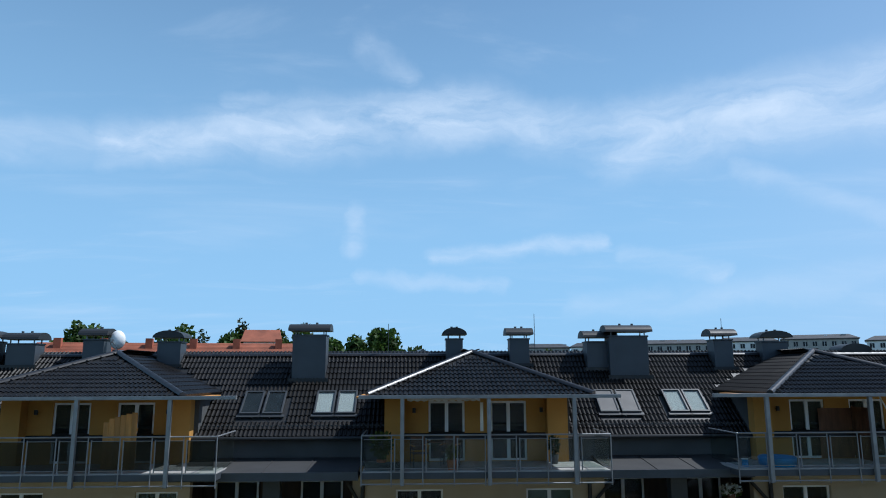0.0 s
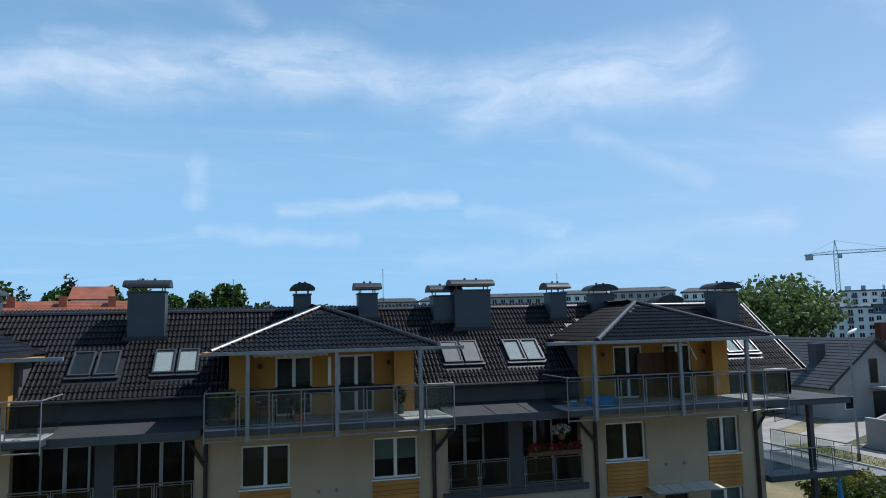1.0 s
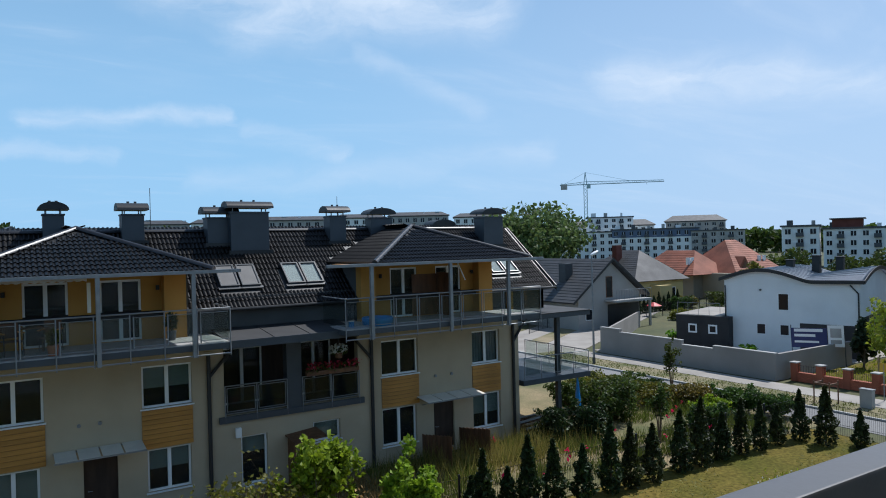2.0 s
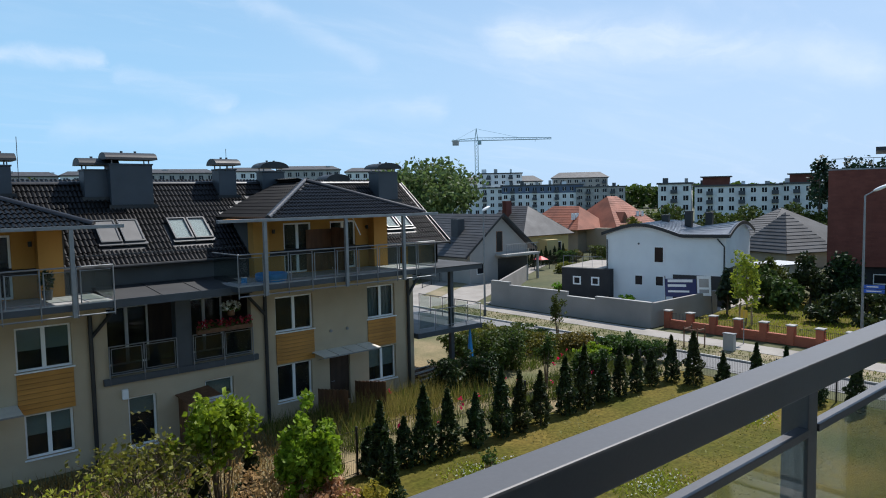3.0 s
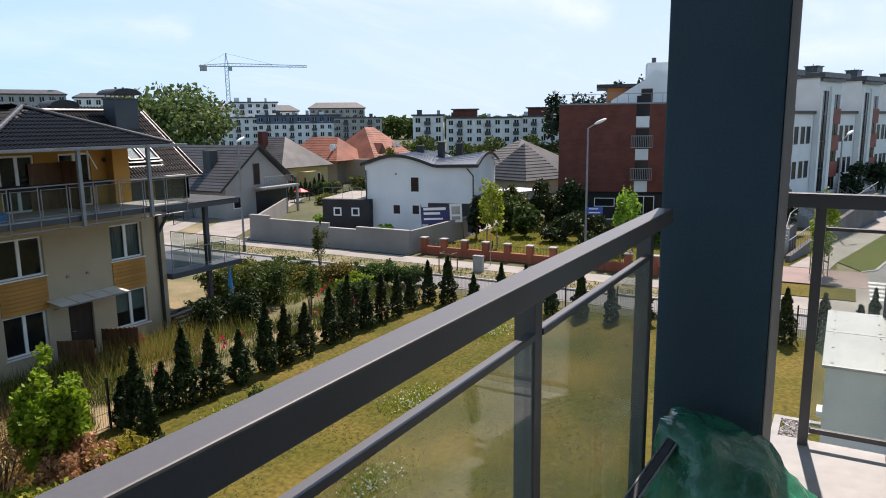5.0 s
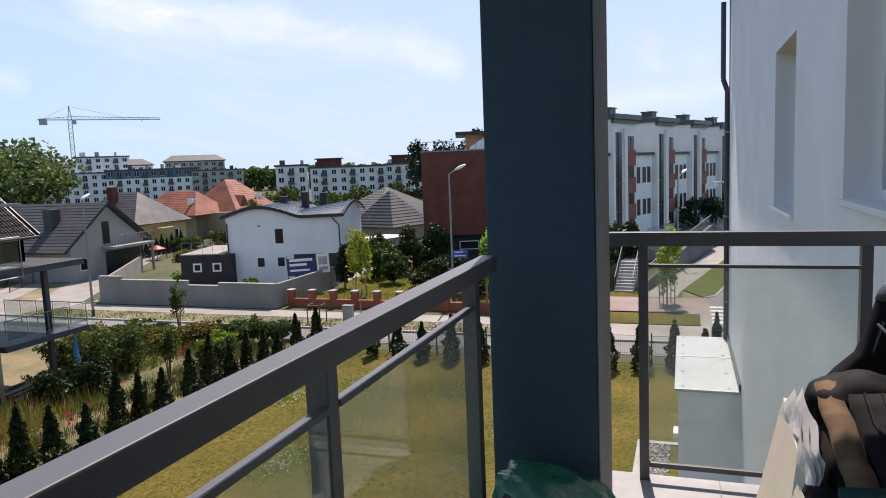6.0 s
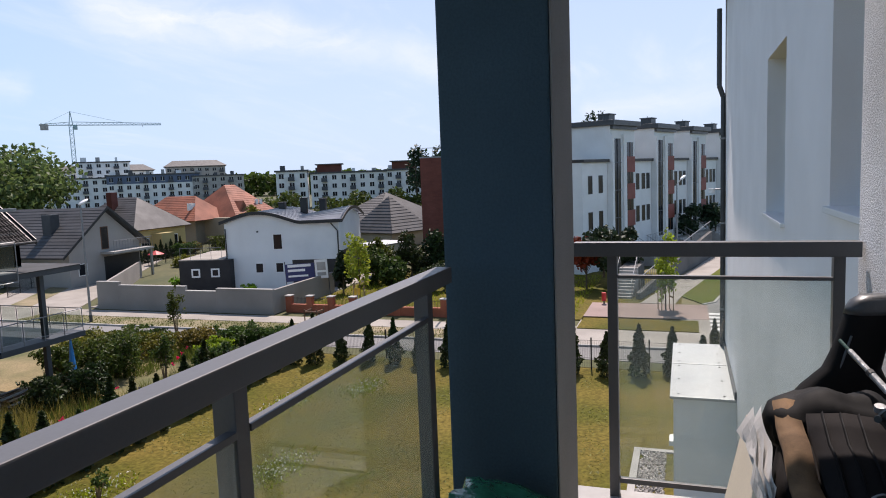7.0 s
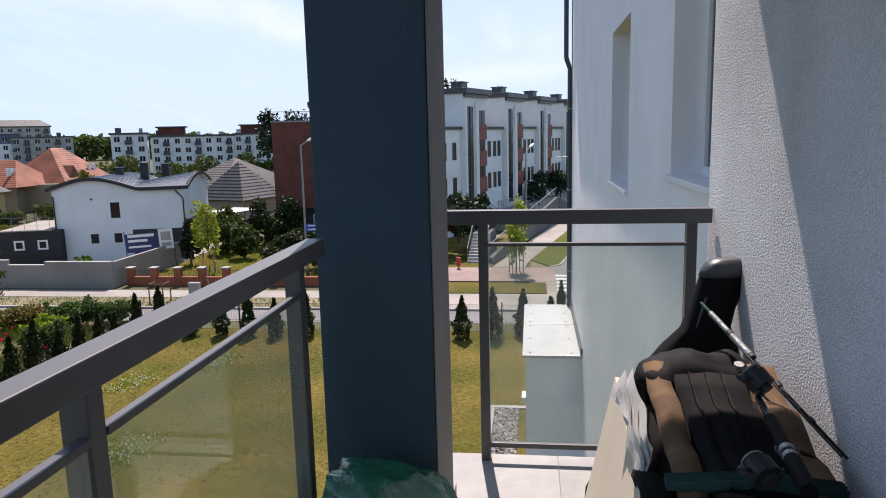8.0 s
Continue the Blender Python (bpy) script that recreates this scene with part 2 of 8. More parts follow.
METAL_BLUEGREY = surf("painted blue-grey sheet", (0.052, 0.062, 0.074), 0.5, 0.08, 1.5, 60, 0.04)
METAL_GALV = surf("galvanised steel", (0.27, 0.28, 0.29), 0.45, 0.10, 3, 70, 0.04, metal=0.35)
METAL_DARK = surf("dark grey painted metal", (0.055, 0.06, 0.065), 0.42, 0.10, 2, 60, 0.04)
METAL_BLACK = surf("black painted metal", (0.02, 0.021, 0.022), 0.5, 0.1, 2, 60, 0.05)
ROOF_ZINC = surf("pale zinc roof sheet", (0.34, 0.37, 0.42), 0.38, 0.10, 0.5, 20, 0.03, metal=0.6)
METAL_ROOF = surf("standing seam sheet", (0.040, 0.040, 0.041), 0.75, 0.16, 0.7, 30, 0.03, metal=0.0)
RAIL_PAINT = surf("matt grey powder coat", (0.098, 0.096, 0.100), 0.42, 0.06, 3, 160, 0.01, spec=0.5)
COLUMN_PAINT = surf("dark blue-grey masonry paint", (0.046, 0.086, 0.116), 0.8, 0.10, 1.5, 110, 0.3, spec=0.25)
COLUMN_SIDE = surf("light grey column side", (0.22, 0.22, 0.225), 0.85, 0.06, 2, 120, 0.3)
CONCRETE = surf("concrete", (0.40, 0.39, 0.37), 0.85, 0.12, 1.0, 40, 0.15)
RETAINING = surf("dark weathered concrete", (0.13, 0.125, 0.12), 0.9, 0.12, 0.6, 20, 0.2)
CONCRETE_WALL = surf("grey block wall", (0.285, 0.265, 0.245), 0.88, 0.08, 0.5, 20, 0.15)
ASPHALT = surf("worn asphalt", (0.20, 0.195, 0.19), 0.85, 0.10, 0.3, 40, 0.15)
PAVING = surf("pale concrete paving", (0.33, 0.30, 0.265), 0.85, 0.12, 0.5, 18, 0.15)
PAVING_RED = surf("pink brick paving", (0.30, 0.215, 0.19), 0.85, 0.12, 0.4, 14, 0.15)
SAND = surf("dry sandy verge", (0.27, 0.215, 0.13), 0.95, 0.2, 0.5, 9, 0.3, tint=(0.095, 0.10, 0.03))
LAWN = surf("dry summer lawn", (0.072, 0.074, 0.010), 0.95, 0.42, 0.30, 7, 0.9, tint=(0.150, 0.112, 0.026), spec=0.1)
LAWN_GREEN = surf("watered green lawn", (0.075, 0.105, 0.012), 0.95, 0.35, 0.3, 9, 0.8, tint=(0.11, 0.11, 0.02), spec=0.1)
MEADOW = surf("rough meadow ground", (0.085, 0.09, 0.025), 0.95, 0.3, 0.25, 14, 0.6, tint=(0.30, 0.225, 0.12))
FIELD = surf("distant grass", (0.042, 0.056, 0.014), 0.95, 0.25, 0.08, 2, 0.3, tint=(0.11, 0.10, 0.04))
WOOD_CLAD = surf("golden wood cladding", (0.50, 0.235, 0.045), 0.6, 0.15, 1, 30, 0.12, grain=(1, 1, 9), each=0.12)
WOOD_ORANGE = surf("orange stained wood", (0.62, 0.28, 0.06), 0.55, 0.15, 1, 25, 0.1, grain=(8, 8, 1), each=0.15)
WOOD_BROWN = surf("brown stained wood", (0.16, 0.07, 0.03), 0.6, 0.2, 1, 30, 0.12, grain=(6, 6, 1), each=0.15)
# dark enough to hold the loggias' shade; the entrance doors share it
TIMBER_DARK_SHADED = surf("dark brown boards, loggia shade in the tone", (0.045, 0.024, 0.014), 0.7, 0.2, 1, 30, 0.12, grain=(6, 6, 1))
PVC_WHITE = surf("white window plastic", (0.80, 0.81, 0.80), 0.4, 0.03, 2, 80, 0.02)
BLIND = surf("pale roller blind", (0.62, 0.66, 0.60), 0.9, 0.05, 2, 50, 0.05)
BLIND_WHITE = surf("white roof blind", (0.85, 0.86, 0.86), 0.8, 0.03, 2, 50, 0.03)
SHUTTER = surf("grey roof shutter", (0.12, 0.115, 0.11), 0.6, 0.08, 2, 50, 0.1)
DECK = surf("pale balcony tiles", (0.36, 0.355, 0.345), 0.7, 0.1, 1, 12, 0.08, each=0.1)
# near-black: the dimness of the rooms is put into the colour
INSIDE = surf("interior plaster darkened for dim rooms", (0.035, 0.033, 0.03), 0.95, 0.1, 1, 30, 0.05)
CURTAIN = surf("thin net curtain", (0.6, 0.62, 0.62), 0.9, 0.12, 4, 30, 0.1, grain=(12, 12, 1))
BRICK_RED = surf("dark red brick cladding", (0.17, 0.048, 0.032), 0.8, 0.12, 0.8, 30, 0.2, each=0.10)
BRICK_ORANGE = surf("orange red brick", (0.40, 0.115, 0.06), 0.8, 0.15, 1, 30, 0.2, each=0.15)
PANEL_RUST = surf("rust red panel", (0.24, 0.055, 0.04), 0.6, 0.1, 1, 30, 0.08)
ORANGE_RENDER = surf("orange render", (0.60, 0.24, 0.10), 0.88, 0.08, 0.6, 40, 0.1)
CLAD_BLACK = surf("black timber cladding", (0.022, 0.022, 0.024), 0.7, 0.2, 1, 30, 0.2)
YELLOW_RENDER = surf("pale yellow render", (0.52, 0.40, 0.17), 0.9, 0.06, 0.6, 40, 0.1)
BEIGE_RENDER = surf("beige render", (0.30, 0.26, 0.20), 0.9, 0.06, 0.6, 40, 0.1)
BLUE_CLAD = surf("slate blue cladding", (0.10, 0.14, 0.22), 0.7, 0.1, 0.5, 20, 0.1)
BARK = surf("bark", (0.12, 0.09, 0.06), 0.95, 0.3, 3, 40, 0.5)
TWIG = surf("brown twigs", (0.20, 0.14, 0.09), 0.9, 0.3, 3, 40, 0.3)
STAKE = surf("pine stake", (0.40, 0.28, 0.16), 0.8, 0.15, 2, 30, 0.1)
CRANE_PAINT = surf("pale green crane steel", (0.30, 0.44, 0.46), 0.5, 0.1, 0.5, 10, 0.03)
BLACK_CLOTH = surf("black nylon", (0.005, 0.005, 0.0055), 0.7, 0.2, 5, 400, 0.12, spec=0.15)
GREY_CLOTH = surf("charcoal canvas", (0.020, 0.018, 0.018), 0.9, 0.25, 6, 420, 0.15, spec=0.1)
TAN_CLOTH = surf("tan canvas", (0.20, 0.115, 0.055), 0.9, 0.25, 14, 420, 0.18)
WHITE_PAPER = surf("white paper", (0.8, 0.79, 0.77), 0.8, 0.04, 3, 60, 0.05)
BOARD = surf("bare chipboard", (0.74, 0.64, 0.50), 0.75, 0.04, 3, 120, 0.05)
ROD_BLACK = surf("black carbon rod", (0.02, 0.02, 0.022), 0.25, 0.1, 3, 60, 0.0)
CORK = surf("silver-grey grip", (0.42, 0.43, 0.44), 0.35, 0.2, 8, 90, 0.1, metal=0.5)
TEAL_STRAP = surf("dark teal webbing", (0.015, 0.075, 0.065), 0.8, 0.2, 6, 150, 0.3)
BLUE_PLASTIC = surf("bright blue plastic", (0.03, 0.26, 0.62), 0.4, 0.08, 3, 40, 0.03)
RED_PAINT = surf("red paint", (0.55, 0.03, 0.03), 0.5, 0.1, 3, 40, 0.03)
SIGN_NAVY = surf("navy banner", (0.02, 0.03, 0.12), 0.5, 0.06, 2, 40, 0.02)
SIGN_BLUE = surf("blue sign", (0.03, 0.12, 0.55), 0.4, 0.06, 2, 40, 0.02)
SIGN_YELLOW = surf("yellow sign", (0.65, 0.38, 0.03), 0.5, 0.06, 2, 40, 0.02)
TERRACOTTA = surf("terracotta", (0.42, 0.16, 0.08), 0.8, 0.1, 4, 40, 0.1)
PEBBLE = surf("river pebbles", (0.46, 0.43, 0.40), 0.8, 0.2, 3, 30, 0.1, each=0.4)
SHEET_METAL = surf("pale folded sheet", (0.46, 0.47, 0.48), 0.45, 0.05, 1, 40, 0.03, metal=0.3)
AWNING = surf("striped awning cloth", (0.70, 0.65, 0.54), 0.9, 0.05, 2, 60, 0.05)
WHITE_LINE = surf("white road paint", (0.72, 0.72, 0.70), 0.7, 0.15, 1.5, 20, 0.05)
PANE = glass("window pane", (0.6, 0.65, 0.65), 0.015)
PANE_SMOKED = glass("smoked balustrade pane", (0.40, 0.43, 0.43), 0.012)
PANE_CLEAR = glass("clear balustrade pane", (0.80, 0.84, 0.82), 0.005)
PANE_OWN = glass("dusty balustrade pane", (0.93, 0.96, 0.93), 0.14)
BAG_GREEN = surf("green plastic film", (0.010, 0.13, 0.075), 0.20, 0.2, 4, 22, 0.5, tint=(0.03, 0.24, 0.14), spec=1.0)
LEAF_THUJA = leafy("thuja scales", (0.030, 0.048, 0.012), 0.55, 0.2)
LEAF_LIME = leafy("lime green leaves", (0.27, 0.34, 0.035), 0.35, 0.45)
LEAF_BRIGHT = leafy("fresh green leaves", (0.20, 0.29, 0.016), 0.4, 0.45)
LEAF_MID = leafy("green leaves", (0.058, 0.092, 0.016), 0.5, 0.35)
LEAF_OLIVE = leafy("olive leaves", (0.155, 0.145, 0.022), 0.5, 0.35)
LEAF_DRY = leafy("dry pinkish leaves", (0.44, 0.29, 0.12), 0.4, 0.35)
LEAF_YELLOW = leafy("yellow green leaves", (0.34, 0.31, 0.035), 0.35, 0.4)
LEAF_DARK = leafy("dark conifer needles", (0.022, 0.040, 0.016), 0.5, 0.15)
LEAF_WILLOW = leafy("willow leaves", (0.130, 0.152, 0.045), 0.45, 0.4)
LEAF_RED = leafy("crimson leaves", (0.22, 0.012, 0.02), 0.4, 0.35)
GRASS_STRAW = leafy("straw grass", (0.27, 0.195, 0.06), 0.35, 0.4)
GRASS_GREEN = leafy("meadow grass", (0.105, 0.14, 0.024), 0.4, 0.4)
GRASS_LAWN = leafy("lawn blades", (0.14, 0.142, 0.020), 0.45, 0.3)
POPPY = leafy("poppy petals", (0.65, 0.04, 0.015), 0.2, 0.4)
FLOWER_PINK = leafy("geranium petals", (0.45, 0.03, 0.07), 0.3, 0.3)
FLOWER_WHITE = leafy("white petals", (0.7, 0.72, 0.68), 0.15, 0.3)

# ---- building helpers ----
def thing(name, loc=(0, 0, 0), rz=0.0, label="", category="", group="", kind=""):
    ob = new(name)
    ob.empty_display_size = 0.2
    ob.matrix_basis = pose(*loc, 0, 0, rz)
    return tagged(ob, label, category, group, kind)


def part(name, bm, material, parent, label="", smooth=False, kind=""):
    """Links a bmesh as one mesh object under a thing or a part."""
    me = bpy.data.meshes.new(name)
    bm.normal_update()
    bm.to_mesh(me)
    bm.free()
    if smooth:
        me.polygons.foreach_set("use_smooth", [True] * len(me.polygons))
    me.materials.append(material)
    ob = new(name, me)
    if parent is not None:
        ob.parent = parent
    return tagged(ob, label, kind=kind)


def solo(name, bm, material, label="", category="", group="", kind="", smooth=False):
    ob = part(name, bm, material, None, label, smooth)
    return tagged(ob, label, category, group, kind)


def raw(name, verts, faces, material, parent=None, label="", kind="", smooth=False):
    me = bpy.data.meshes.new(name)
    me.from_pydata(verts, [], faces)
    me.materials.append(material)
    if smooth:
        me.polygons.foreach_set("use_smooth", [True] * len(me.polygons))
    ob = new(name, me)
    if parent is not None:
        ob.parent = parent
    return tagged(ob, label, kind=kind)


def box(bm, x0, y0, z0, x1, y1, z1, bevel=0.0):
    vs = [bm.verts.new((x, y, z)) for z in (z0, z1) for x, y in ((x0, y0), (x1, y0), (x1, y1), (x0, y1))]
    fs = [bm.faces.new([vs[i] for i in q]) for q in ((3, 2, 1, 0), (4, 5, 6, 7), (0, 1, 5, 4), (1, 2, 6, 5), (2, 3, 7, 6), (3, 0, 4, 7))]
    if bevel:
        edges = {e for f in fs for e in f.edges}
        bmesh.ops.bevel(bm, geom=list(edges), offset=bevel, segments=2, affect="EDGES", profile=0.6)
    return bm


def boxes(*rows, bevel=0.0):
    bm = bmesh.new()
    for r in rows:
        box(bm, *r, bevel=bevel)
    return bm


def tube(bm, a, b, r0, r1=None, n=8):
    """A tapered rod from a to b."""
    a, b = Vector(a), Vector(b)
    r1 = r0 if r1 is None else r1
    d = (b - a).normalized()
    u = d.orthogonal().normalized()
    w = d.cross(u)
    rings = []
    for p, r in ((a, r0), (b, r1)):
        rings.append([bm.verts.new(p + r * (math.cos(6.2832 * i / n) * u + math.sin(6.2832 * i / n) * w)) for i in range(n)])
    for i in range(n):
        j = (i + 1) % n
        bm.faces.new((rings[0][i], rings[0][j], rings[1][j], rings[1][i]))
    bm.faces.new(rings[0][::-1])
    bm.faces.new(rings[1])
    return bm


def tubes(rows, n=8):
    bm = bmesh.new()
    for a, b, r in rows:
        tube(bm, a, b, r, None, n)
    return bm


def extrude(bm, outline, axis, a, b):
    """A prism of an outline of (horizontal, z) pairs, along x or y from a to b."""
    rows = []
    for q in (a, b):
        rows.append([bm.verts.new((q, p, z) if axis == "x" else (p, q, z)) for p, z in outline])
    n = len(outline)
    fs = [bm.faces.new(rows[0]), bm.faces.new(rows[1][::-1])]
    for i in range(n):
        j = (i + 1) % n
        fs.append(bm.faces.new((rows[0][j], rows[0][i], rows[1][i], rows[1][j])))
    bmesh.ops.recalc_face_normals(bm, faces=fs)
    return bm


def slab(bm, corners, thick):
    """A flat sheet over the corners (in order), thickened downwards along its normal."""
    c = [Vector(p) for p in corners]
    n = (c[1] - c[0]).cross(c[2] - c[0]).normalized()
    if n.z < 0:
        c.reverse()
        n = -n
    top = [bm.verts.new(p) for p in c]
    low = [bm.verts.new(p - n * thick) for p in c]
    bm.faces.new(top)
    bm.faces.new(low[::-1])
    for i in range(len(c)):
        j = (i + 1) % len(c)
        bm.faces.new((top[j], top[i], low[i], low[j]))
    return bm


def wall_x(bm, x0, x1, z0, z1, y0, y1, holes=()):
    """A wall along x with rectangular holes (x0, z0, x1, z1) through its thickness y0..y1."""
    xs = sorted({x0, x1, *[v for h in holes for v in (h[0], h[2]) if x0 < v < x1]})
    zs = sorted({z0, z1, *[v for h in holes for v in (h[1], h[3]) if z0 < v < z1]})
    for a, b in zip(xs, xs[1:]):
        run = None
        for c, d in zip(zs, zs[1:]):
            mx, mz = (a + b) / 2, (c + d) / 2
            open_here = any(h[0] < mx < h[2] and h[1] < mz < h[3] for h in holes)
            if open_here:
                if run:
                    box(bm, a, y0, run[0], b, y1, run[1])
                run = None
            else:
                run = (run[0], d) if run else (c, d)
        if run:
            box(bm, a, y0, run[0], b, y1, run[1])
    bmesh.ops.remove_doubles(bm, verts=bm.verts, dist=0.0005)
    return bm


def leaves(name, centres, size, material, parent=None, label="", kind="", flat=0.0, longer=1.5, seed=1):
    """Many small folded leaves at the centres, each turned at random."""
    rng = np.random.default_rng(seed)
    c = np.asarray(centres, float)
    n = len(c)
    d = rng.normal(size=(n, 3))
    d[:, 2] *= 1 - flat
    d /= np.linalg.norm(d, axis=1)[:, None]
    e = rng.normal(size=(n, 3))
    e -= (e * d).sum(1)[:, None] * d
    e /= np.linalg.norm(e, axis=1)[:, None]
    s = size * rng.uniform(0.6, 1.35, n)[:, None]
    w = np.cross(d, e)
    v = np.stack([c - d * s * longer * 0.5, c + e * s * 0.5 + w * s * 0.12, c + d * s * longer * 0.5, c - e * s * 0.5 + w * s * 0.12], 1).reshape(-1, 3)
    f = np.arange(4 * n).reshape(-1, 4)
    return raw(name, v.tolist(), f.tolist(), material, parent, label, kind)


def blob_points(rng, n, centre, radii, shell=0.55):
    """Points in an ellipsoid, denser towards its skin."""
    d = rng.normal(size=(n, 3))
    d /= np.linalg.norm(d, axis=1)[:, None]
    r = shell + (1 - shell) * rng.random(n) ** 0.7
    return np.asarray(centre) + d * r[:, None] * np.asarray(radii)


def blades(name, bases, height, width, material, parent=None, label="", kind="", lean=0.3, seed=2):
    rng = np.random.default_rng(seed)
    b = np.asarray(bases, float)
    n = len(b)
    h = height * rng.uniform(0.5, 1.25, n)[:, None]
    a = rng.uniform(0, 6.283, n)
    side = np.stack([np.cos(a), np.sin(a), np.zeros(n)], 1) * width * 0.5
    tip = np.stack([rng.normal(0, lean, n), rng.normal(0, lean, n), np.ones(n)], 1) * h
    v = np.stack([b - side, b + side, b + tip], 1).reshape(-1, 3)
    return raw(name, v.tolist(), np.arange(3 * n).reshape(-1, 3).tolist(), material, parent, label, kind)


def many(name, mesh, mats, parent, keep=300, kind_rest="stuff"):
    """Places a piece's mesh at each matrix: the first ones as objects of their own, the rest joined."""
    for m in mats[:keep]:
        o = new(name, mesh)
        o.parent = parent
        o.matrix_basis = m
    rest = mats[keep:]
    if rest:
        v = np.empty(len(mesh.vertices) * 3)
        mesh.vertices.foreach_get("co", v)
        v = np.c_[v.reshape(-1, 3), np.ones(len(mesh.vertices))]
        faces = [list(p.vertices) for p in mesh.polygons]
        verts, fs = [], []
        for k, m in enumerate(rest):
            verts.extend((v @ np.array(m).T)[:, :3].tolist())
            fs.extend([[i + k * len(v) for i in f] for f in faces])
        raw(name + "_field", verts, fs, mesh.materials[0], parent, kind=kind_rest)


def mesh_of(name, bm, material):
    me = bpy.data.meshes.new(name)
    bm.normal_update()
    bm.to_mesh(me)
    bm.free()
    me.materials.append(material)
    return me


def window(parent, x0, z0, x1, z1, y, leafs=2, blind=0.0, frame_mat=None, sill=True, curtain=False, depth=0.12):
    """A plastic window facing -y in the hole x0..x1, z0..z1 of a wall whose face is at y."""
    fm = frame_mat or PVC_WHITE
    yf = y + depth
    bm = bmesh.new()
    f = 0.07
    box(bm, x0, yf, z0, x0 + f, yf + 0.07, z1)
    box(bm, x1 - f, yf, z0, x1, yf + 0.07, z1)
    box(bm, x0 + f, yf, z0, x1 - f, yf + 0.07, z0 + f)
    box(bm, x0 + f, yf, z1 - f, x1 - f, yf + 0.07, z1)
    step = (x1 - x0) / leafs
    for i in range(1, leafs):
        c = x0 + i * step
        box(bm, c - 0.06, yf - 0.01, z0 + f, c + 0.06, yf + 0.06, z1 - f)
    w = part("window", bm, fm, parent)
    for i in range(leafs):
        a, b = x0 + i * step + 0.05, x0 + (i + 1) * step - 0.05
        p = part("pane", boxes((a, yf + 0.03, z0 + 0.05, b, yf + 0.036, z1 - 0.05)), PANE, w)
        p.visible_shadow = False
        if blind:
            part("blind", boxes((a, yf + 0.09, z1 - 0.05 - blind * (z1 - z0 - 0.1), b, yf + 0.1, z1 - 0.05)), BLIND, w)
        if curtain:
            bm = bmesh.new()
            k = 14
            row = []
            for j in range(k + 1):
                x = a + (b - a) * j / k
                yy = yf + 0.16 + 0.02 * math.sin(j * 2.1)
                row.append((bm.verts.new((x, yy, z0 + 0.06)), bm.verts.new((x, yy, z1 - 0.06))))
            for (p0, p1), (q0, q1) in zip(row, row[1:]):
                bm.faces.new((p0, q0, q1, p1))
            part("curtain", bm, CURTAIN, w)
    if sill:
        part("sill", boxes((x0 - 0.06, y - 0.06, z0 - 0.05, x1 + 0.06, yf, z0 - 0.002), bevel=0.008), PVC_WHITE, w)
    return w


G = -0.4

# ---- the balcony that the camera stands on ----
FLOOR = 6.93
own = bmesh.new()
wall_x(own, -6.0, 3.75, G, 13.0, -1.22, -0.82)
solo("wall_balcony", own, STUCCO, "white coarse stucco house wall beside the balcony", "wall", kind="structure")
own = bmesh.new()
wall_x(own, 3.75, 22.4, G, 13.0, -1.75, -1.3, [(5.3, 7.95, 7.1, 9.9), (9.8, 7.6, 11.75, 9.75)])
far_wall = solo("wall_south", own, WALL_OWN, "smooth white plastered house wall with deep window reveals", "wall", kind="structure")
solo("wall_return", boxes((3.5, -1.75, G, 3.75, -1.222, 13)), STUCCO, "white stucco return of the house wall", "wall", kind="structure")
solo("wall_end", boxes((22.1, -10, G, 22.4, -1.752, 13)), WALL_OWN, "white plastered end wall of the house", "wall", kind="structure")
solo("wall_back", boxes((-6.0, -10, G, 22.1, -9.7, 13)), WALL_OWN, "plain white back wall of the house", "wall", kind="structure")
# out of view; dark colour keeps bounced sunlight off the railing
solo("wall_west", boxes((-6.3, -10, G, -6.002, 0.6, 13)), COLUMN_PAINT, "unseen blue-grey wall closing the balcony, dark to cut bounce light", "wall", kind="structure")
solo("roof_own", boxes((-6.4, -10.1, 13.002, 22.6, -0.7, 13.25)), METAL_DARK, "dark flat roof over the white house", "roof", kind="structure")
for k, (x0, z0, x1, z1) in enumerate([(5.3, 7.95, 7.1, 9.9), (9.8, 7.6, 11.75, 9.75)]):
    w = tagged(window(None, x0, z0, x1, z1, -1.3, 2, sill=False, depth=0.26), "white plastic window in a deep plaster reveal", "window", kind="structure")
    w.name = "window_%d" % (k + 1)
    w.rotation_euler = (0, 0, 0)
for x0, z0, x1 in ((5.3, 7.95, 7.1), (9.8, 7.6, 11.75)):
    solo("sill", boxes((x0 - 0.04, -1.5, z0 - 0.05, x1 + 0.04, -1.25, z0 + 0.004), bevel=0.008), RENDER_WHITE, "white painted sloping outer window sill", "sill", kind="structure")
# windows face +y here: mirror them in place
for w in [o for o in scene.objects if o.name in ("window_1", "window_2")]:
    w.matrix_basis = Matrix.Translation((0, -2.6, 0)) @ Matrix.Diagonal((1, -1, 1, 1))

# slab and tiles
solo("floor", boxes((-6.0, -0.82, FLOOR - 0.25, 3.76, 0.60, FLOOR - 0.014)), CONCRETE, "concrete balcony slab under pale tiles", "floor", kind="structure")
tile_bm = boxes((0.001, 0.001, -0.012, 0.599, 0.599, 0.0), bevel=0.001)
tile_mesh = mesh_of("floor_tile", tile_bm, DECK)
floor_tiles = thing("balcony_tiles", (0, 0, 0), 0, "pale square ceramic tiles on the balcony floor", "floor tiles", kind="structure")
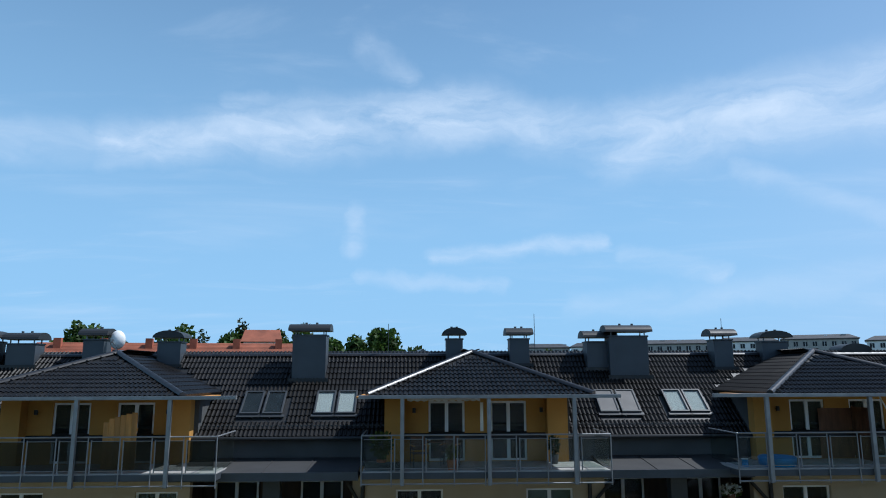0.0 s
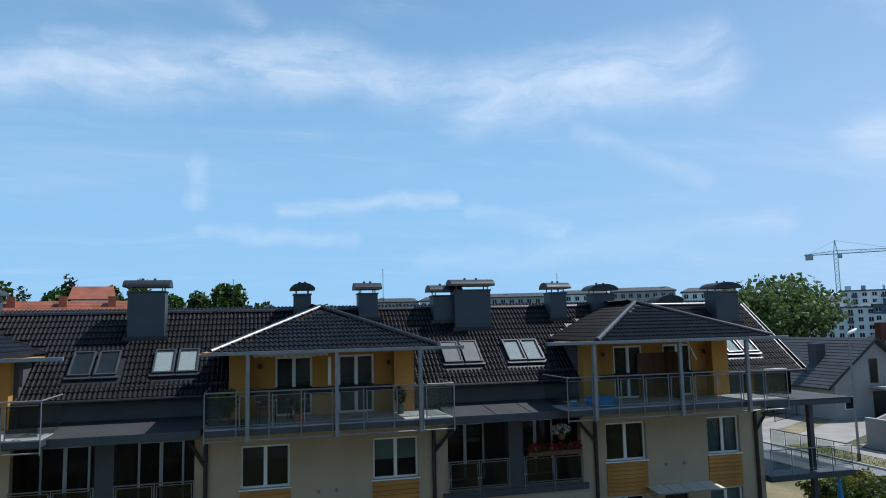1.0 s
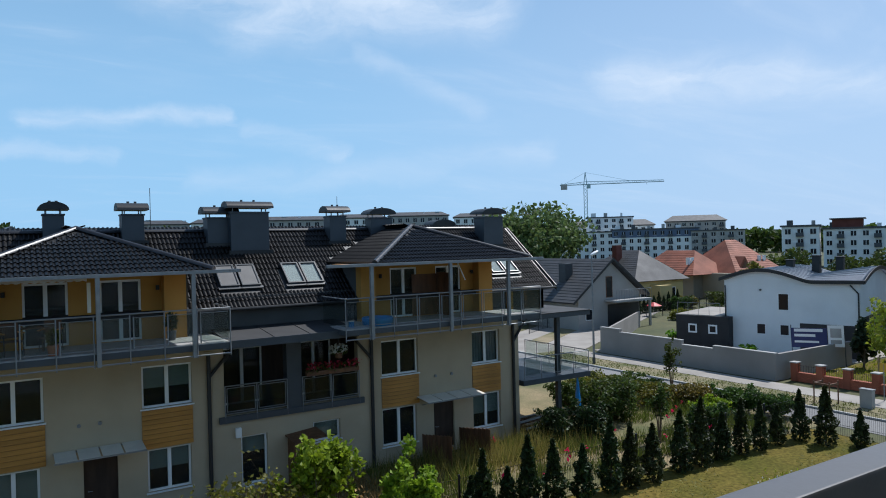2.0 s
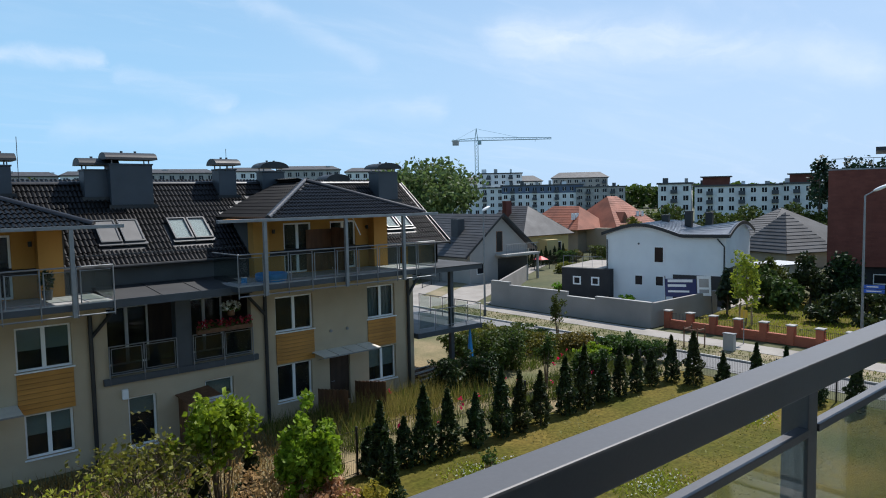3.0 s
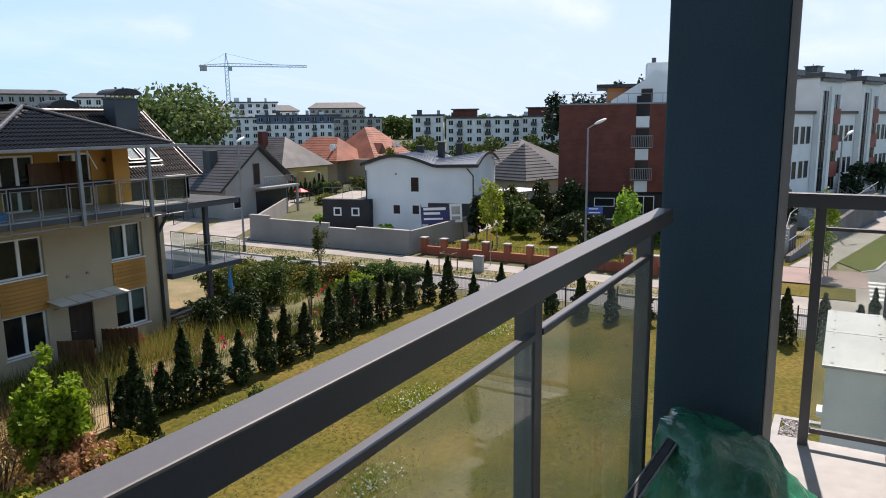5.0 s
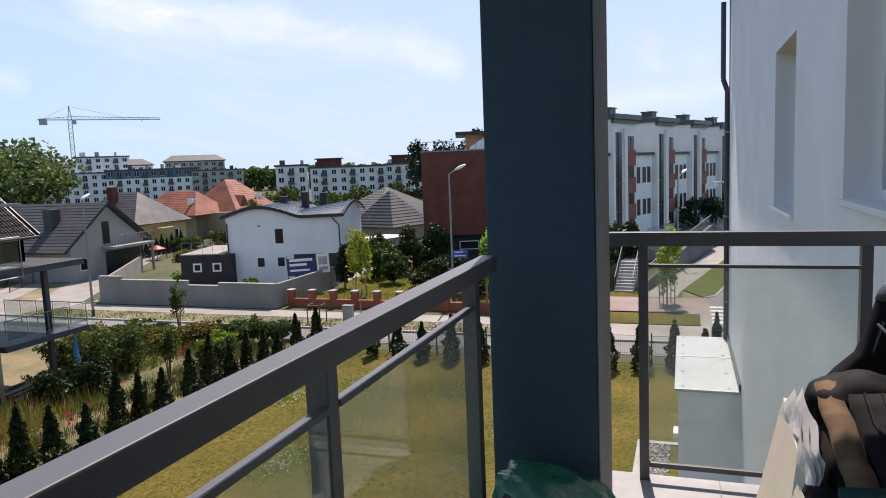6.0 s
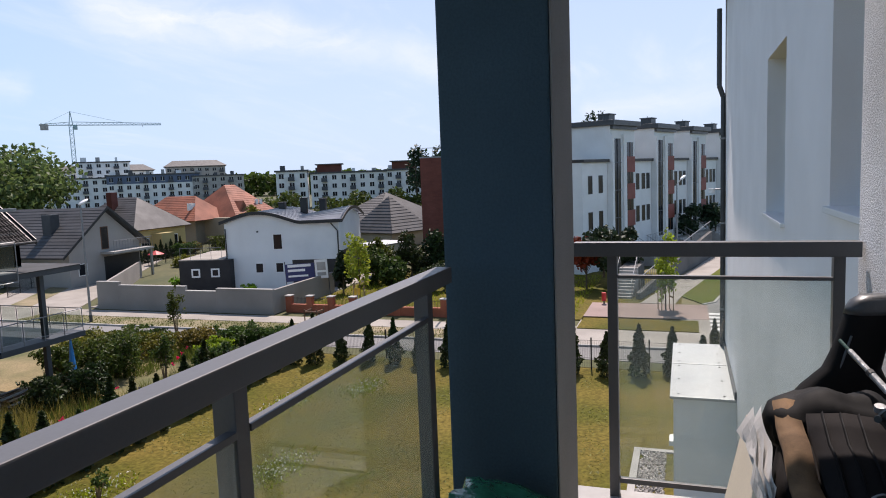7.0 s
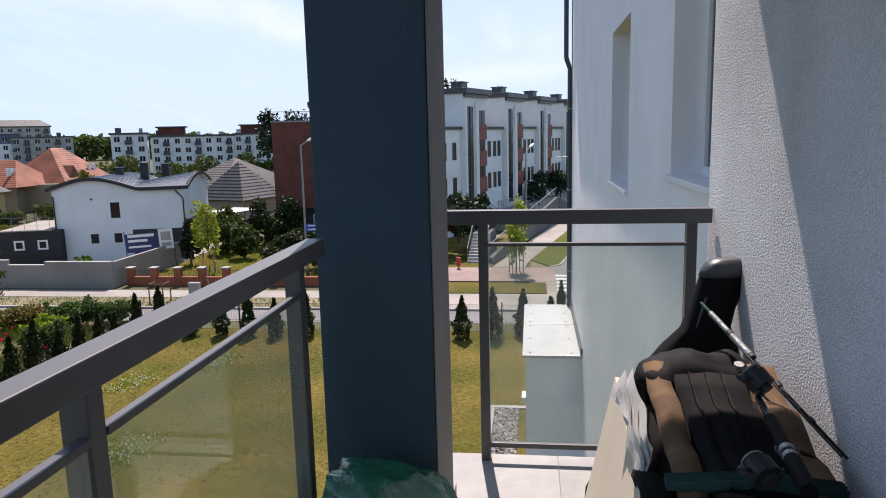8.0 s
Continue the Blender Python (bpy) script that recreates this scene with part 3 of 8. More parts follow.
many("tile", tile_mesh, [Matrix.Translation((3.75 - 0.6 * (i + 1), -0.82 + 0.6 * j, FLOOR)) for i in range(16) for j in range(2)]
     + [Matrix.Translation((3.75 - 0.6 * (i + 1), 0.38, FLOOR)) @ Matrix.Diagonal((1, 0.35, 1, 1)) for i in range(16)], floor_tiles)
solo("ceiling", boxes((-6.0, -0.82, 9.63, 3.82, 0.58, 9.85)), CONCRETE, "underside of the balcony slab above", "ceiling", kind="structure")

# column
column = thing("column", (2.94, 0.20, FLOOR), 0, "square dark blue-grey column with a paler side, standing on the balcony", "column")
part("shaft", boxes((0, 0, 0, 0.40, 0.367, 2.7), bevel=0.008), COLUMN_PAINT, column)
# thin pale grey sheet over the column's -y face
part("side_face", boxes((0.004, -0.006, 0.06, 0.396, -0.002, 2.69)), COLUMN_SIDE, column, "pale grey side face of the column")
part("skirting", boxes((0.08, -0.016, 0.0, 0.41, -0.007, 0.07)), DECK, column)


def balustrade(name, loc, rz, length, posts, bays, label, high=0.05, wide=0.053):
    """Grey square rail over glazed bays; local x runs along it, y outwards, the rail's top is at 1.11."""
    b = thing(name, loc, rz, label, "railing")
    part("handrail", boxes((0, 0, 1.11 - high, length, wide, 1.11), bevel=0.003), RAIL_PAINT, b)
    for x in posts:
        p = part("post", boxes((x - 0.02, 0.041, -0.03, x + 0.02, 0.088, 1.109 - high), bevel=0.002), RAIL_PAINT, b)
        part("foot_plate", boxes((x - 0.04, 0.0, -0.001, x + 0.04, 0.0405, 0.008)), METAL_DARK, p)
    for x0, x1 in bays:
        f = part("top_bar", boxes((x0, 0.038, 0.957, x1, 0.060, 0.971), bevel=0.0015), RAIL_PAINT, b)
        part("bottom_bar", boxes((x0, 0.038, 0.075, x1, 0.060, 0.097), bevel=0.0015), RAIL_PAINT, b)
        g = part("glass_pane", boxes((x0 + 0.003, 0.045, 0.0975, x1 - 0.003, 0.053, 0.9565)), PANE_OWN, f, "dusty clear glass panel")
        g.visible_shadow = False
    return b


front_posts = [0.78 + 0.972 * i for i in range(8)]
balustrade("balustrade", (-4.85, 0.50, FLOOR), 0, 7.665, [p - 0.014 for p in front_posts], [(a + 0.007, b - 0.035) for a, b in zip(front_posts, front_posts[1:])],
           "matt grey metal balcony railing with dusty glass panels")
balustrade("balustrade", (3.64, 0.24, FLOOR - 0.012), -90, 1.05, [0.15, 0.985], [(0.171, 0.964)], "short grey balcony railing with one glass panel between column and wall", 0.058)

# drainpipe at the far corner of the own house
pipe = thing("drainpipe", (22.3, -1.22, G), 0, "dark grey drainpipe down the corner of the white house", "drainpipe")
part("pipe", tubes([((0, 0, 0), (0, 0, 10.6), 0.06), ((0, 0, 10.6), (0, 0.1, 10.9), 0.07), ((0, 0.1, 10.9), (0, 0.1, 13.0), 0.07)], 12), METAL_DARK, pipe, smooth=False)
for z in (2.0, 4.5, 7.0, 9.4):
    part("clip", boxes((-0.075, -0.08, z, 0.075, 0.075, z + 0.05)), METAL_GALV, pipe)
part("corner_strip", boxes((-0.06, -0.08, 0.0, 0.1, -0.062, 13.3)), METAL_DARK, pipe)
lamp = thing("wall_lamp", (22.3, -1.15, 7.6), 0, "small pale bracket lamp on the house corner", "lamp")
part("bracket", tubes([((0, -0.15, 0), (0, 0.22, 0), 0.02)]), METAL_GALV, lamp)
part("shade", tubes([((0, 0.22, -0.1), (0, 0.22, 0.03), 0.09)], 12), PVC_WHITE, lamp)

# metal-capped annex against the wall, its base lost in the gravel
annex = thing("annex", (17.4, -1.3, G), 0, "low white annex with folded pale metal covers against the house", "annex")
part("wall", boxes((0, 0.0, 0, 5.0, 1.36, 3.35)), WALL_OWN, annex)
for x0, x1 in ((-0.1, 2.75), (2.8, 5.08)):
    c = part("cover", boxes((x0, 0.0, 3.352, x1, 1.44, 3.42), bevel=0.012), SHEET_METAL, annex)
    for x in (x0 + 0.2, (x0 + x1) / 2, x1 - 0.2):
        for y in (0.25, 1.25):
            part("rivet", tubes([((x, y, 3.42), (x, y, 3.432), 0.025)]), METAL_DARK, c)
part("flashing", boxes((-0.1, -0.001, 3.425, 5.08, 0.05, 3.6)), METAL_DARK, annex)
part("vent", boxes((1.6, 1.362, 1.55, 2.1, 1.49, 1.68)), RENDER_WHITE, annex)


# ---- belongings on the balcony ----
def cushion(bm, rows, n=14):
    """A soft closed body through oval sections (centre, half width along a, half width along b)."""
    rings = []
    for c, a, b in rows:
        c, a, b = Vector(c), Vector(a), Vector(b)
        ring = []
        for i in range(n):
            t = 6.2832 * i / n
            ct, st = math.cos(t), math.sin(t)
            ct, st = math.copysign(abs(ct) ** 0.7, ct), math.copysign(abs(st) ** 0.7, st)
            ring.append(bm.verts.new(c + a * ct + b * st))
        rings.append(ring)
    for r, q in zip(rings, rings[1:]):
        for i in range(n):
            j = (i + 1) % n
            bm.faces.new((r[i], r[j], q[j], q[i]))
    bm.faces.new(rings[0][::-1])
    bm.faces.new(rings[-1])
    bmesh.ops.recalc_face_normals(bm, faces=bm.faces)
    return bm


def crumple(bm, amount, scale, seed):
    bmesh.ops.subdivide_edges(bm, edges=bm.edges, cuts=2, use_grid_fill=True)
    bm.normal_update()
    for v in bm.verts:
        v.co += v.normal * amount * noise.noise(v.co * scale + Vector((seed, seed * 2, 0)))
    return bm


# guitar case: lower bout on the floor, neck leaning on the wall
case = thing("guitar_case", (3.15, -0.445, FLOOR), 0, "black soft guitar case leaning upright against the white wall", "guitar case")
ux, uy = Vector((0.28, -0.96, 0)), Vector((0.96, 0.28, 0))
lean_dir = Vector((0.16, -0.36, 1.0)).normalized()
body_rows = []
for s, w, d in ((0.02, 0.10, 0.04), (0.06, 0.19, 0.055), (0.18, 0.225, 0.06), (0.30, 0.20, 0.06), (0.40, 0.175, 0.06), (0.50, 0.185, 0.058), (0.60, 0.18, 0.055), (0.68, 0.135, 0.05),
                (0.735, 0.088, 0.045), (0.80, 0.080, 0.042), (0.90, 0.085, 0.042), (0.955, 0.083, 0.04), (0.97, 0.065, 0.035)):
    body_rows.append((lean_dir * s * 1.06, ux * w, uy * d))
part("case_body", cushion(bmesh.new(), body_rows, 18), BLACK_CLOTH, case, smooth=True)
cap_rows = [(lean_dir * s * 1.06, ux * w * 1.03, uy * d * 1.06) for s, w, d in ((0.915, 0.086, 0.042), (0.94, 0.086, 0.042), (0.958, 0.080, 0.040), (0.974, 0.06, 0.03))]
part("headstock_cap", cushion(bmesh.new(), cap_rows, 18), METAL_DARK, case, "grey padded end of the case", smooth=True)
part("zip", tubes([(lean_dir * 0.62 - ux * 0.05 - uy * 0.035, lean_dir * 0.90 - ux * 0.06 - uy * 0.035, 0.004)]), METAL_DARK, case)
part("strap", tubes([(lean_dir * 0.66 + ux * 0.07, lean_dir * 0.42 + ux * 0.17 - uy * 0.05, 0.012), (lean_dir * 0.42 + ux * 0.17 - uy * 0.05, lean_dir * 0.2 + ux * 0.21, 0.012)]), BLACK_CLOTH, case)

# rucksack lying on top of a stack of boards
sack = thing("rucksack", (2.5, -0.585, FLOOR + 0.05), 0, "charcoal and tan canvas rucksack lying on a stack beside the wall", "rucksack")
along = Vector((0.90, 0.02, 0.26)).normalized()
side = Vector((0.04, 1.0, 0.0)).normalized()
top = along.cross(side).normalized() * 1.0
if top.z < 0:
    top = -top
rows = []
for s, w, d in ((-0.40, 0.12, 0.05), (-0.37, 0.175, 0.10), (-0.22, 0.19, 0.13), (0.0, 0.18, 0.135), (0.16, 0.165, 0.125), (0.28, 0.14, 0.10), (0.34, 0.09, 0.06)):
    rows.append((along * s + Vector((0, 0, 0.51)), side * w, top * d))
part("main_bag", crumple(cushion(bmesh.new(), rows, 16), 0.05, 11.0, 3), GREY_CLOTH, sack, smooth=True)
base = Vector((0, 0, 0.51))


def strip(name, s0, s1, c0, c1, h, material, label="", seed=0.0, thick=0.02):
    bm = bmesh.new()
    n = 10
    ring = []
    for i in range(n + 1):
        s = s0 + (s1 - s0) * i / n
        lift_at = h + 0.014 * math.sin(i * 1.9 + seed) + 0.006 * math.sin(i * 4.3 + 2 * seed)
        ring.append([bm.verts.new(base + along * s + side * c + top * (lift_at + dz - 0.35 * (c * c))) for c, dz in ((c0, -thick), (c0, 0), ((c0 + c1) / 2, 0.008), (c1, 0), (c1, -thick))])
    for a, b in zip(ring, ring[1:]):
        for k in range(4):
            bm.faces.new((a[k], b[k], b[k + 1], a[k + 1]))
    bm.faces.new(ring[0])
    bm.faces.new(ring[-1][::-1])
    bmesh.ops.recalc_face_normals(bm, faces=bm.faces)
    return part(name, bm, material, sack, label, smooth=True)


strip("pocket_panel", -0.36, 0.26, 0.105, 0.165, 0.150, TAN_CLOTH, "tan canvas side panel", 0.4)
strip("pocket_panel", -0.36, 0.24, -0.165, -0.085, 0.150, TAN_CLOTH, "tan canvas side panel", 1.7)
strip("front_pocket", -0.34, 0.20, -0.075, 0.095, 0.150, GREY_CLOTH, "", 2.2, 0.03)
for c in (-0.02, 0.02, 0.06):
    strip("zip", -0.335, 0.195, c - 0.0035, c + 0.0035, 0.1565, BLACK_CLOTH, "", 2.2, 0.006)
strip("webbing_strap", -0.21, -0.175, -0.17, 0.19, 0.170, TEAL_STRAP, "dark teal webbing strap", 0.2)
lid_rows = []
for s, w, d in ((0.18, 0.18, 0.05), (0.22, 0.19, 0.075), (0.28, 0.175, 0.08), (0.335, 0.13, 0.06), (0.36, 0.08, 0.03)):
    lid_rows.append((base + along * s + top * 0.085, side * w, top * d))
part("lid", crumple(cushion(bmesh.new(), lid_rows, 16), 0.03, 12.0, 8), BLACK_CLOTH, sack, "black folded top flap", smooth=True)
knob = base + along * 0.22 + side * -0.07 + top * 0.165
part("cord_stopper", tubes([(knob, knob + top * 0.016, 0.013)], 12), CORK, sack)
ring_at = base + along * -0.12 - side * 0.075 + top * 0.19
bm = bmesh.new()
loops = [[bm.verts.new(ring_at + (along * math.cos(a) + side * math.sin(a)) * (0.022 + 0.004 * math.cos(b)) + top * 0.004 * math.sin(b)) for b in (0, 1.571, 3.142, 4.712)] for a in [0.5236 * k for k in range(12)]]
for k in range(12):
    p, q = loops[k], loops[(k + 1) % 12]
    for i in range(4):
        bm.faces.new((p[i], q[i], q[(i + 1) % 4], p[(i + 1) % 4]))
bmesh.ops.recalc_face_normals(bm, faces=bm.faces)
part("ring", bm, METAL_BLACK, sack)
part("shoulder_strap", crumple(cushion(bmesh.new(), [(base + along * s + side * 0.20 + top * (0.03 + h), side * 0.035, top * 0.03) for s, h in ((-0.38, 0.0), (-0.28, 0.07), (-0.15, 0.06), (-0.05, 0.0))], 10), 0.012, 15, 5), GREY_CLOTH, sack, smooth=True)
part("foot_pocket", crumple(cushion(bmesh.new(), [(base + along * s + top * (0.10 + h) - side * 0.02, side * 0.15, top * 0.07) for s, h in ((-0.44, -0.03), (-0.38, 0.03), (-0.30, 0.04), (-0.25, 0.01))], 14), 0.02, 12, 2), BLACK_CLOTH, sack, smooth=True)

stack = thing("crate", (2.5, -0.58, FLOOR), 0, "dark wooden crate that carries the rucksack", "crate")
part("crate_side", boxes((-0.36, 0.17, 0, 0.30, 0.19, 0.37)), WOOD_BROWN, stack)
part("crate_side", boxes((-0.36, -0.21, 0, 0.30, -0.19, 0.37)), WOOD_BROWN, stack)
part("crate_end", boxes((-0.36, -0.188, 0, -0.34, 0.168, 0.36)), WOOD_BROWN, stack)
part("crate_end", boxes((0.28, -0.188, 0, 0.30, 0.168, 0.36)), WOOD_BROWN, stack)
part("crate_lid", boxes((-0.36, -0.21, 0.371, 0.30, 0.19, 0.382)), WOOD_BROWN, stack)

board = thing("board", (2.62, -0.33, FLOOR), 0, "bare chipboard panel leaning on the crate", "board")
bm = bmesh.new()
slab(bm, [(-0.30, 0.10, 0.0), (0.36, 0.10, 0.0), (0.36, -0.04, 0.64), (-0.30, -0.04, 0.52)], 0.018)
bmesh.ops.recalc_face_normals(bm, faces=bm.faces)
part("panel", bm, BOARD, board)
papers = thing("paper_bundle", (0, 0, 0), 0, "crumpled white paper sheets tucked beside the rucksack", "paper")
for k in range(3):
    bm = bmesh.new()
    row = []
    for i in range(13):
        s = i / 12
        edge_at = Vector((2.76 - 0.36 * s, -0.392 + 0.012 * k + 0.006 * math.sin(9 * s + k), 7.675 - 0.075 * s - 0.012 * k + 0.007 * math.sin(13 * s + 2 * k)))
        drop = Vector((-0.01, 0.022 + 0.010 * math.sin(4 * s + k), -0.045 - 0.02 * s))
        row.append([bm.verts.new(edge_at + drop * h + Vector((0, 0.004 * math.sin(20 * s * h + k), 0))) for h in (0, 0.5, 1.0)])
    for a, b in zip(row, row[1:]):
        for j in range(2):
            bm.faces.new((a[j], b[j], b[j + 1], a[j + 1]))
    bmesh.ops.solidify(bm, geom=bm.faces, thickness=0.002)
    part("sheet", bm, WHITE_PAPER, papers)

# a telescopic rod leaning on the wall and a short one on the rucksack
rod = thing("fishing_rod", (2.85, -0.61, 7.822), 0, "telescopic fishing rod with a silver-grey upper section against the wall", "fishing rod", "fishing rods")
d = Vector((-0.508, -0.18, -0.203))
part("blank", tubes([(d * 0.36, d * 1.0, 0.0035), (d * 0.36 + Vector((0, 0.012, 0.004)), d * 1.0 + Vector((0, 0.012, 0.004)), 0.0028)], 8), ROD_BLACK, rod)
part("upper_section", tubes([(d * 0.03, d * 0.20, 0.0075), (d * 0.20, d * 0.38, 0.009)], 12), CORK, rod, "silver-grey metal rod section")
for s in (0.19, 0.365, 0.56, 0.78):
    part("ferrule", tubes([(d * s, d * (s + 0.025), 0.0105 if s < 0.4 else 0.0065)], 12), METAL_BLACK, rod)
part("tip_cap", tubes([(d * -0.06, d * 0.03, 0.0045)], 8), TEAL_STRAP, rod)
for s in (0.5, 0.7):
    part("line_guide", tubes([(d * s, d * s + Vector((0, 0.02, 0.016)), 0.002), (d * s + Vector((0, 0.02, 0.016)), d * (s + 0.03), 0.002)], 6), METAL_GALV, rod)
rod = thing("fishing_rod", (2.47, -0.640, 7.705), 0, "short black fishing rod with chrome rings on the rucksack", "fishing rod", "fishing rods")
d = Vector((-0.45, 0.05, 0.0))
part("blank", tubes([(Vector((0, 0, 0)), d * 0.3, 0.008)], 10), ROD_BLACK, rod)
part("grip", tubes([(d * 0.28, d * 0.62, 0.013), (d * 0.72, d * 1.0, 0.016)], 14), BLACK_CLOTH, rod, "black foam grip")
part("reel_seat", tubes([(d * 0.62, d * 0.655, 0.0155), (d * 0.685, d * 0.72, 0.0155)], 14), CORK, rod, "chrome reel seat rings")
part("seat_body", tubes([(d * 0.655, d * 0.685, 0.012)], 12), ROD_BLACK, rod)
for k, at_ in enumerate((Vector((0.02, -0.005, 0.035)), Vector((-0.36, 0.10, -0.01)))):
    ax = Vector((0.6, 0.5, 0.62)).normalized() if k == 0 else Vector((0.9, 0.3, 0.3)).normalized()
    r = part("reel", tubes([(at_ - ax * 0.018, at_ + ax * 0.018, 0.030), (at_ + ax * 0.018, at_ + ax * 0.030, 0.022), (at_ - ax * 0.03, at_ - ax * 0.018, 0.017), (at_, at_ * 0.4 + d * (0.05 if k == 0 else 0.5), 0.007)], 16), METAL_BLACK, rod)
    part("spool_rim", tubes([(at_ + ax * 0.0301, at_ + ax * 0.034, 0.024)], 16), METAL_GALV, r)
    part("reel_handle", tubes([(at_, at_ + Vector((-0.02, 0.045, 0.015)), 0.004), (at_ + Vector((-0.02, 0.045, 0.015)), at_ + Vector((-0.04, 0.05, 0.02)), 0.008)]), METAL_BLACK, r)

# bundle wrapped in green film at the foot of the column
wrap = thing("wrapped_bundle", (2.70, 0.0, FLOOR), 0, "bundle wrapped in crinkled green plastic film before the column", "bundle")


def film_body(grow):
    """A long heap whose crest falls from the rail side towards the room."""
    rows_ = []
    for y, high, half in ((0.482, 0.10, 0.05), (0.475, 0.30, 0.13), (0.45, 0.42, 0.17), (0.38, 0.43, 0.19), (0.28, 0.40, 0.20), (0.17, 0.355, 0.20), (0.07, 0.28, 0.19), (0.0, 0.18, 0.16), (-0.03, 0.08, 0.08)):
        high *= grow
        rows_.append(((0.0, y, high * 0.5), (half * grow, 0, 0), (0, 0, high * 0.5)))
    return cushion(bmesh.new(), rows_, 20)


bm = crumple(film_body(1.0), 0.045, 9.0, 11)
bm.normal_update()
for v in bm.verts:
    fold = noise.noise(Vector((v.co.x * 34 + v.co.z * 12, v.co.y * 15, v.co.z * 20)))
    v.co += v.normal * 0.016 * (1 - 2 * abs(fold))
    v.co.z = max(v.co.z, 0.002)
part("film", bm, BAG_GREEN, wrap, smooth=True)
bar = thing("aluminium_profile", (0, 0, 0), 0, "dark metal profile bar lying on the green bundle", "metal bar")
a_, b_ = Vector((2.66, 0.405, 7.36)), Vector((2.36, 0.50, 7.205))
part("bar", tubes([(a_, b_, 0.017)], 4), METAL_DARK, bar)
part("bar_edge", tubes([(a_ + Vector((-0.004, -0.019, 0.008)), b_ + Vector((-0.004, -0.019, 0.008)), 0.005), (a_ + Vector((0.0, 0.016, 0.012)), b_ + Vector((0.0, 0.016, 0.012)), 0.004)], 4), METAL_GALV, bar)

# ---- the terrace opposite ----
EAVE_Y, EAVE_Z, RIDGE_Y, RIDGE_Z = 25.1, 6.25, 28.7, 9.05
SLOPE = math.atan2(RIDGE_Z - EAVE_Z, RIDGE_Y - EAVE_Y)
WEST, EAST = -24.0, 22.4


def roof_z(y):
    return EAVE_Z + (y - EAVE_Y) * math.tan(SLOPE)


house = thing("terraced_house", (0, 25, G), 0, "cream rendered terrace with an anthracite tiled roof and roof balconies", "house")


def H(x0, y0, z0, x1, y1, z1):
    return (x0, y0 - 25, z0 - G, x1, y1 - 25, z1 - G)


# window openings in world x, z
HOLES = [
    (4.37, 3.1, 5.97, 4.5), (-0.05, 3.1, 1.55, 4.5), (4.5, 0.3, 5.9, 1.72), (0.0, 0.3, 1.4, 1.72),
    (13.22, 3.1, 14.9, 4.52), (17.58, 3.1, 19.05, 4.52), (13.22, 0.3, 14.78, 1.8), (17.58, 0.3, 19.05, 1.8), (15.6, -0.2, 16.6, 1.85), (2.6, -0.2, 3.6, 1.75),
    (7.05, 2.45, 12.2, 4.85), (7.6, -0.1, 8.55, 1.66), (10.3, 1.0, 11.4, 1.75),
    (-6.9, 2.45, -1.5, 4.85), (-8.7, 3.1, -7.3, 4.5), (-13.2, 3.1, -11.7, 4.5), (-8.7, 0.3, -7.3, 1.72),
]
bm = bmesh.new()
wall_x(bm, WEST - 0, 20.1, 0, 5.25 - G, 0, 0.3, [(a, b - G, c, d - G) for a, b, c, d in HOLES])
part("front_wall", bm, RENDER_CREAM, house)
part("end_wall", boxes(H(19.8, 25.302, G, 20.1, 32.4, 6.2)), RENDER_OCHRE, house, "ochre rendered end wall")
part("rear_wall", boxes(H(WEST, 32.1, G, 19.798, 32.4, 6.2)), RENDER_CREAM, house)
part("west_wall", boxes(H(WEST, 25.302, G, WEST + 0.3, 32.098, 6.2)), RENDER_CREAM, house)
# added floors, back wall and partitions, coloured near-black as unlit rooms
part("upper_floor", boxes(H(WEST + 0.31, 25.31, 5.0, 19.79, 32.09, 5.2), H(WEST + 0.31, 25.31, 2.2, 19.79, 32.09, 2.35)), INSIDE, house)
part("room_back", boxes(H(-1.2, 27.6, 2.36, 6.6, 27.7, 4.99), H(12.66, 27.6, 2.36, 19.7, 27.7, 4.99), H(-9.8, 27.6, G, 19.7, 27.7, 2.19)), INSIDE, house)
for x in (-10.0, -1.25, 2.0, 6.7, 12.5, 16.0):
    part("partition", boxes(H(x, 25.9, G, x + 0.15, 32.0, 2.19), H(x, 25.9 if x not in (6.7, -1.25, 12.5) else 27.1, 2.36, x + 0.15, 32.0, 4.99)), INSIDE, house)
part("attic_wall", boxes(H(WEST, 25.45, 5.252, 22.0, 25.7, 6.6)), RENDER_GREY, house, "grey rendered strip under the eaves")
part("gable_wall", extrude(bmesh.new(), [(0.45, 5.6), (7.0, 6.0), (7.0, 6.2), (3.7, 9.35), (0.45, 6.6)], "x", 21.7, 22.0), RENDER_GREY, house)

for (x0, z0, x1, z1), blind, curtain in zip(HOLES[:8] + HOLES[14:], (0.55, 0, 0.5, 0.9, 0, 0, 0, 0.6, 0, 0, 0.6), (0, 0, 0, 0, 0, 1, 0, 0, 1, 0, 0)):
    window(house, x0, z0 - G, x1, z1 - G, 0.0, 2, blind, curtain=bool(curtain))
window(house, 7.6, -0.1 - G, 8.55, 1.66 - G, 0.0, 1, 0.35)
window(house, 10.3, 1.0 - G, 11.4, 1.75 - G, 0.0, 1, 0.9)
for x0, x1 in ((15.6, 16.6), (2.6, 3.6)):
    d = part("door", boxes((x0, 0.1, 0.2, x1, 0.16, 2.2 if x0 > 10 else 2.12)), TIMBER_DARK_SHADED, house, "dark brown wooden entrance door")
    part("door_handle", tubes([((x0 + 0.12, 0.1, 1.1), (x0 + 0.12, 0.03, 1.1), 0.012), ((x0 + 0.12, 0.03, 1.1), (x0 + 0.25, 0.03, 1.1), 0.012)]), METAL_GALV, d)
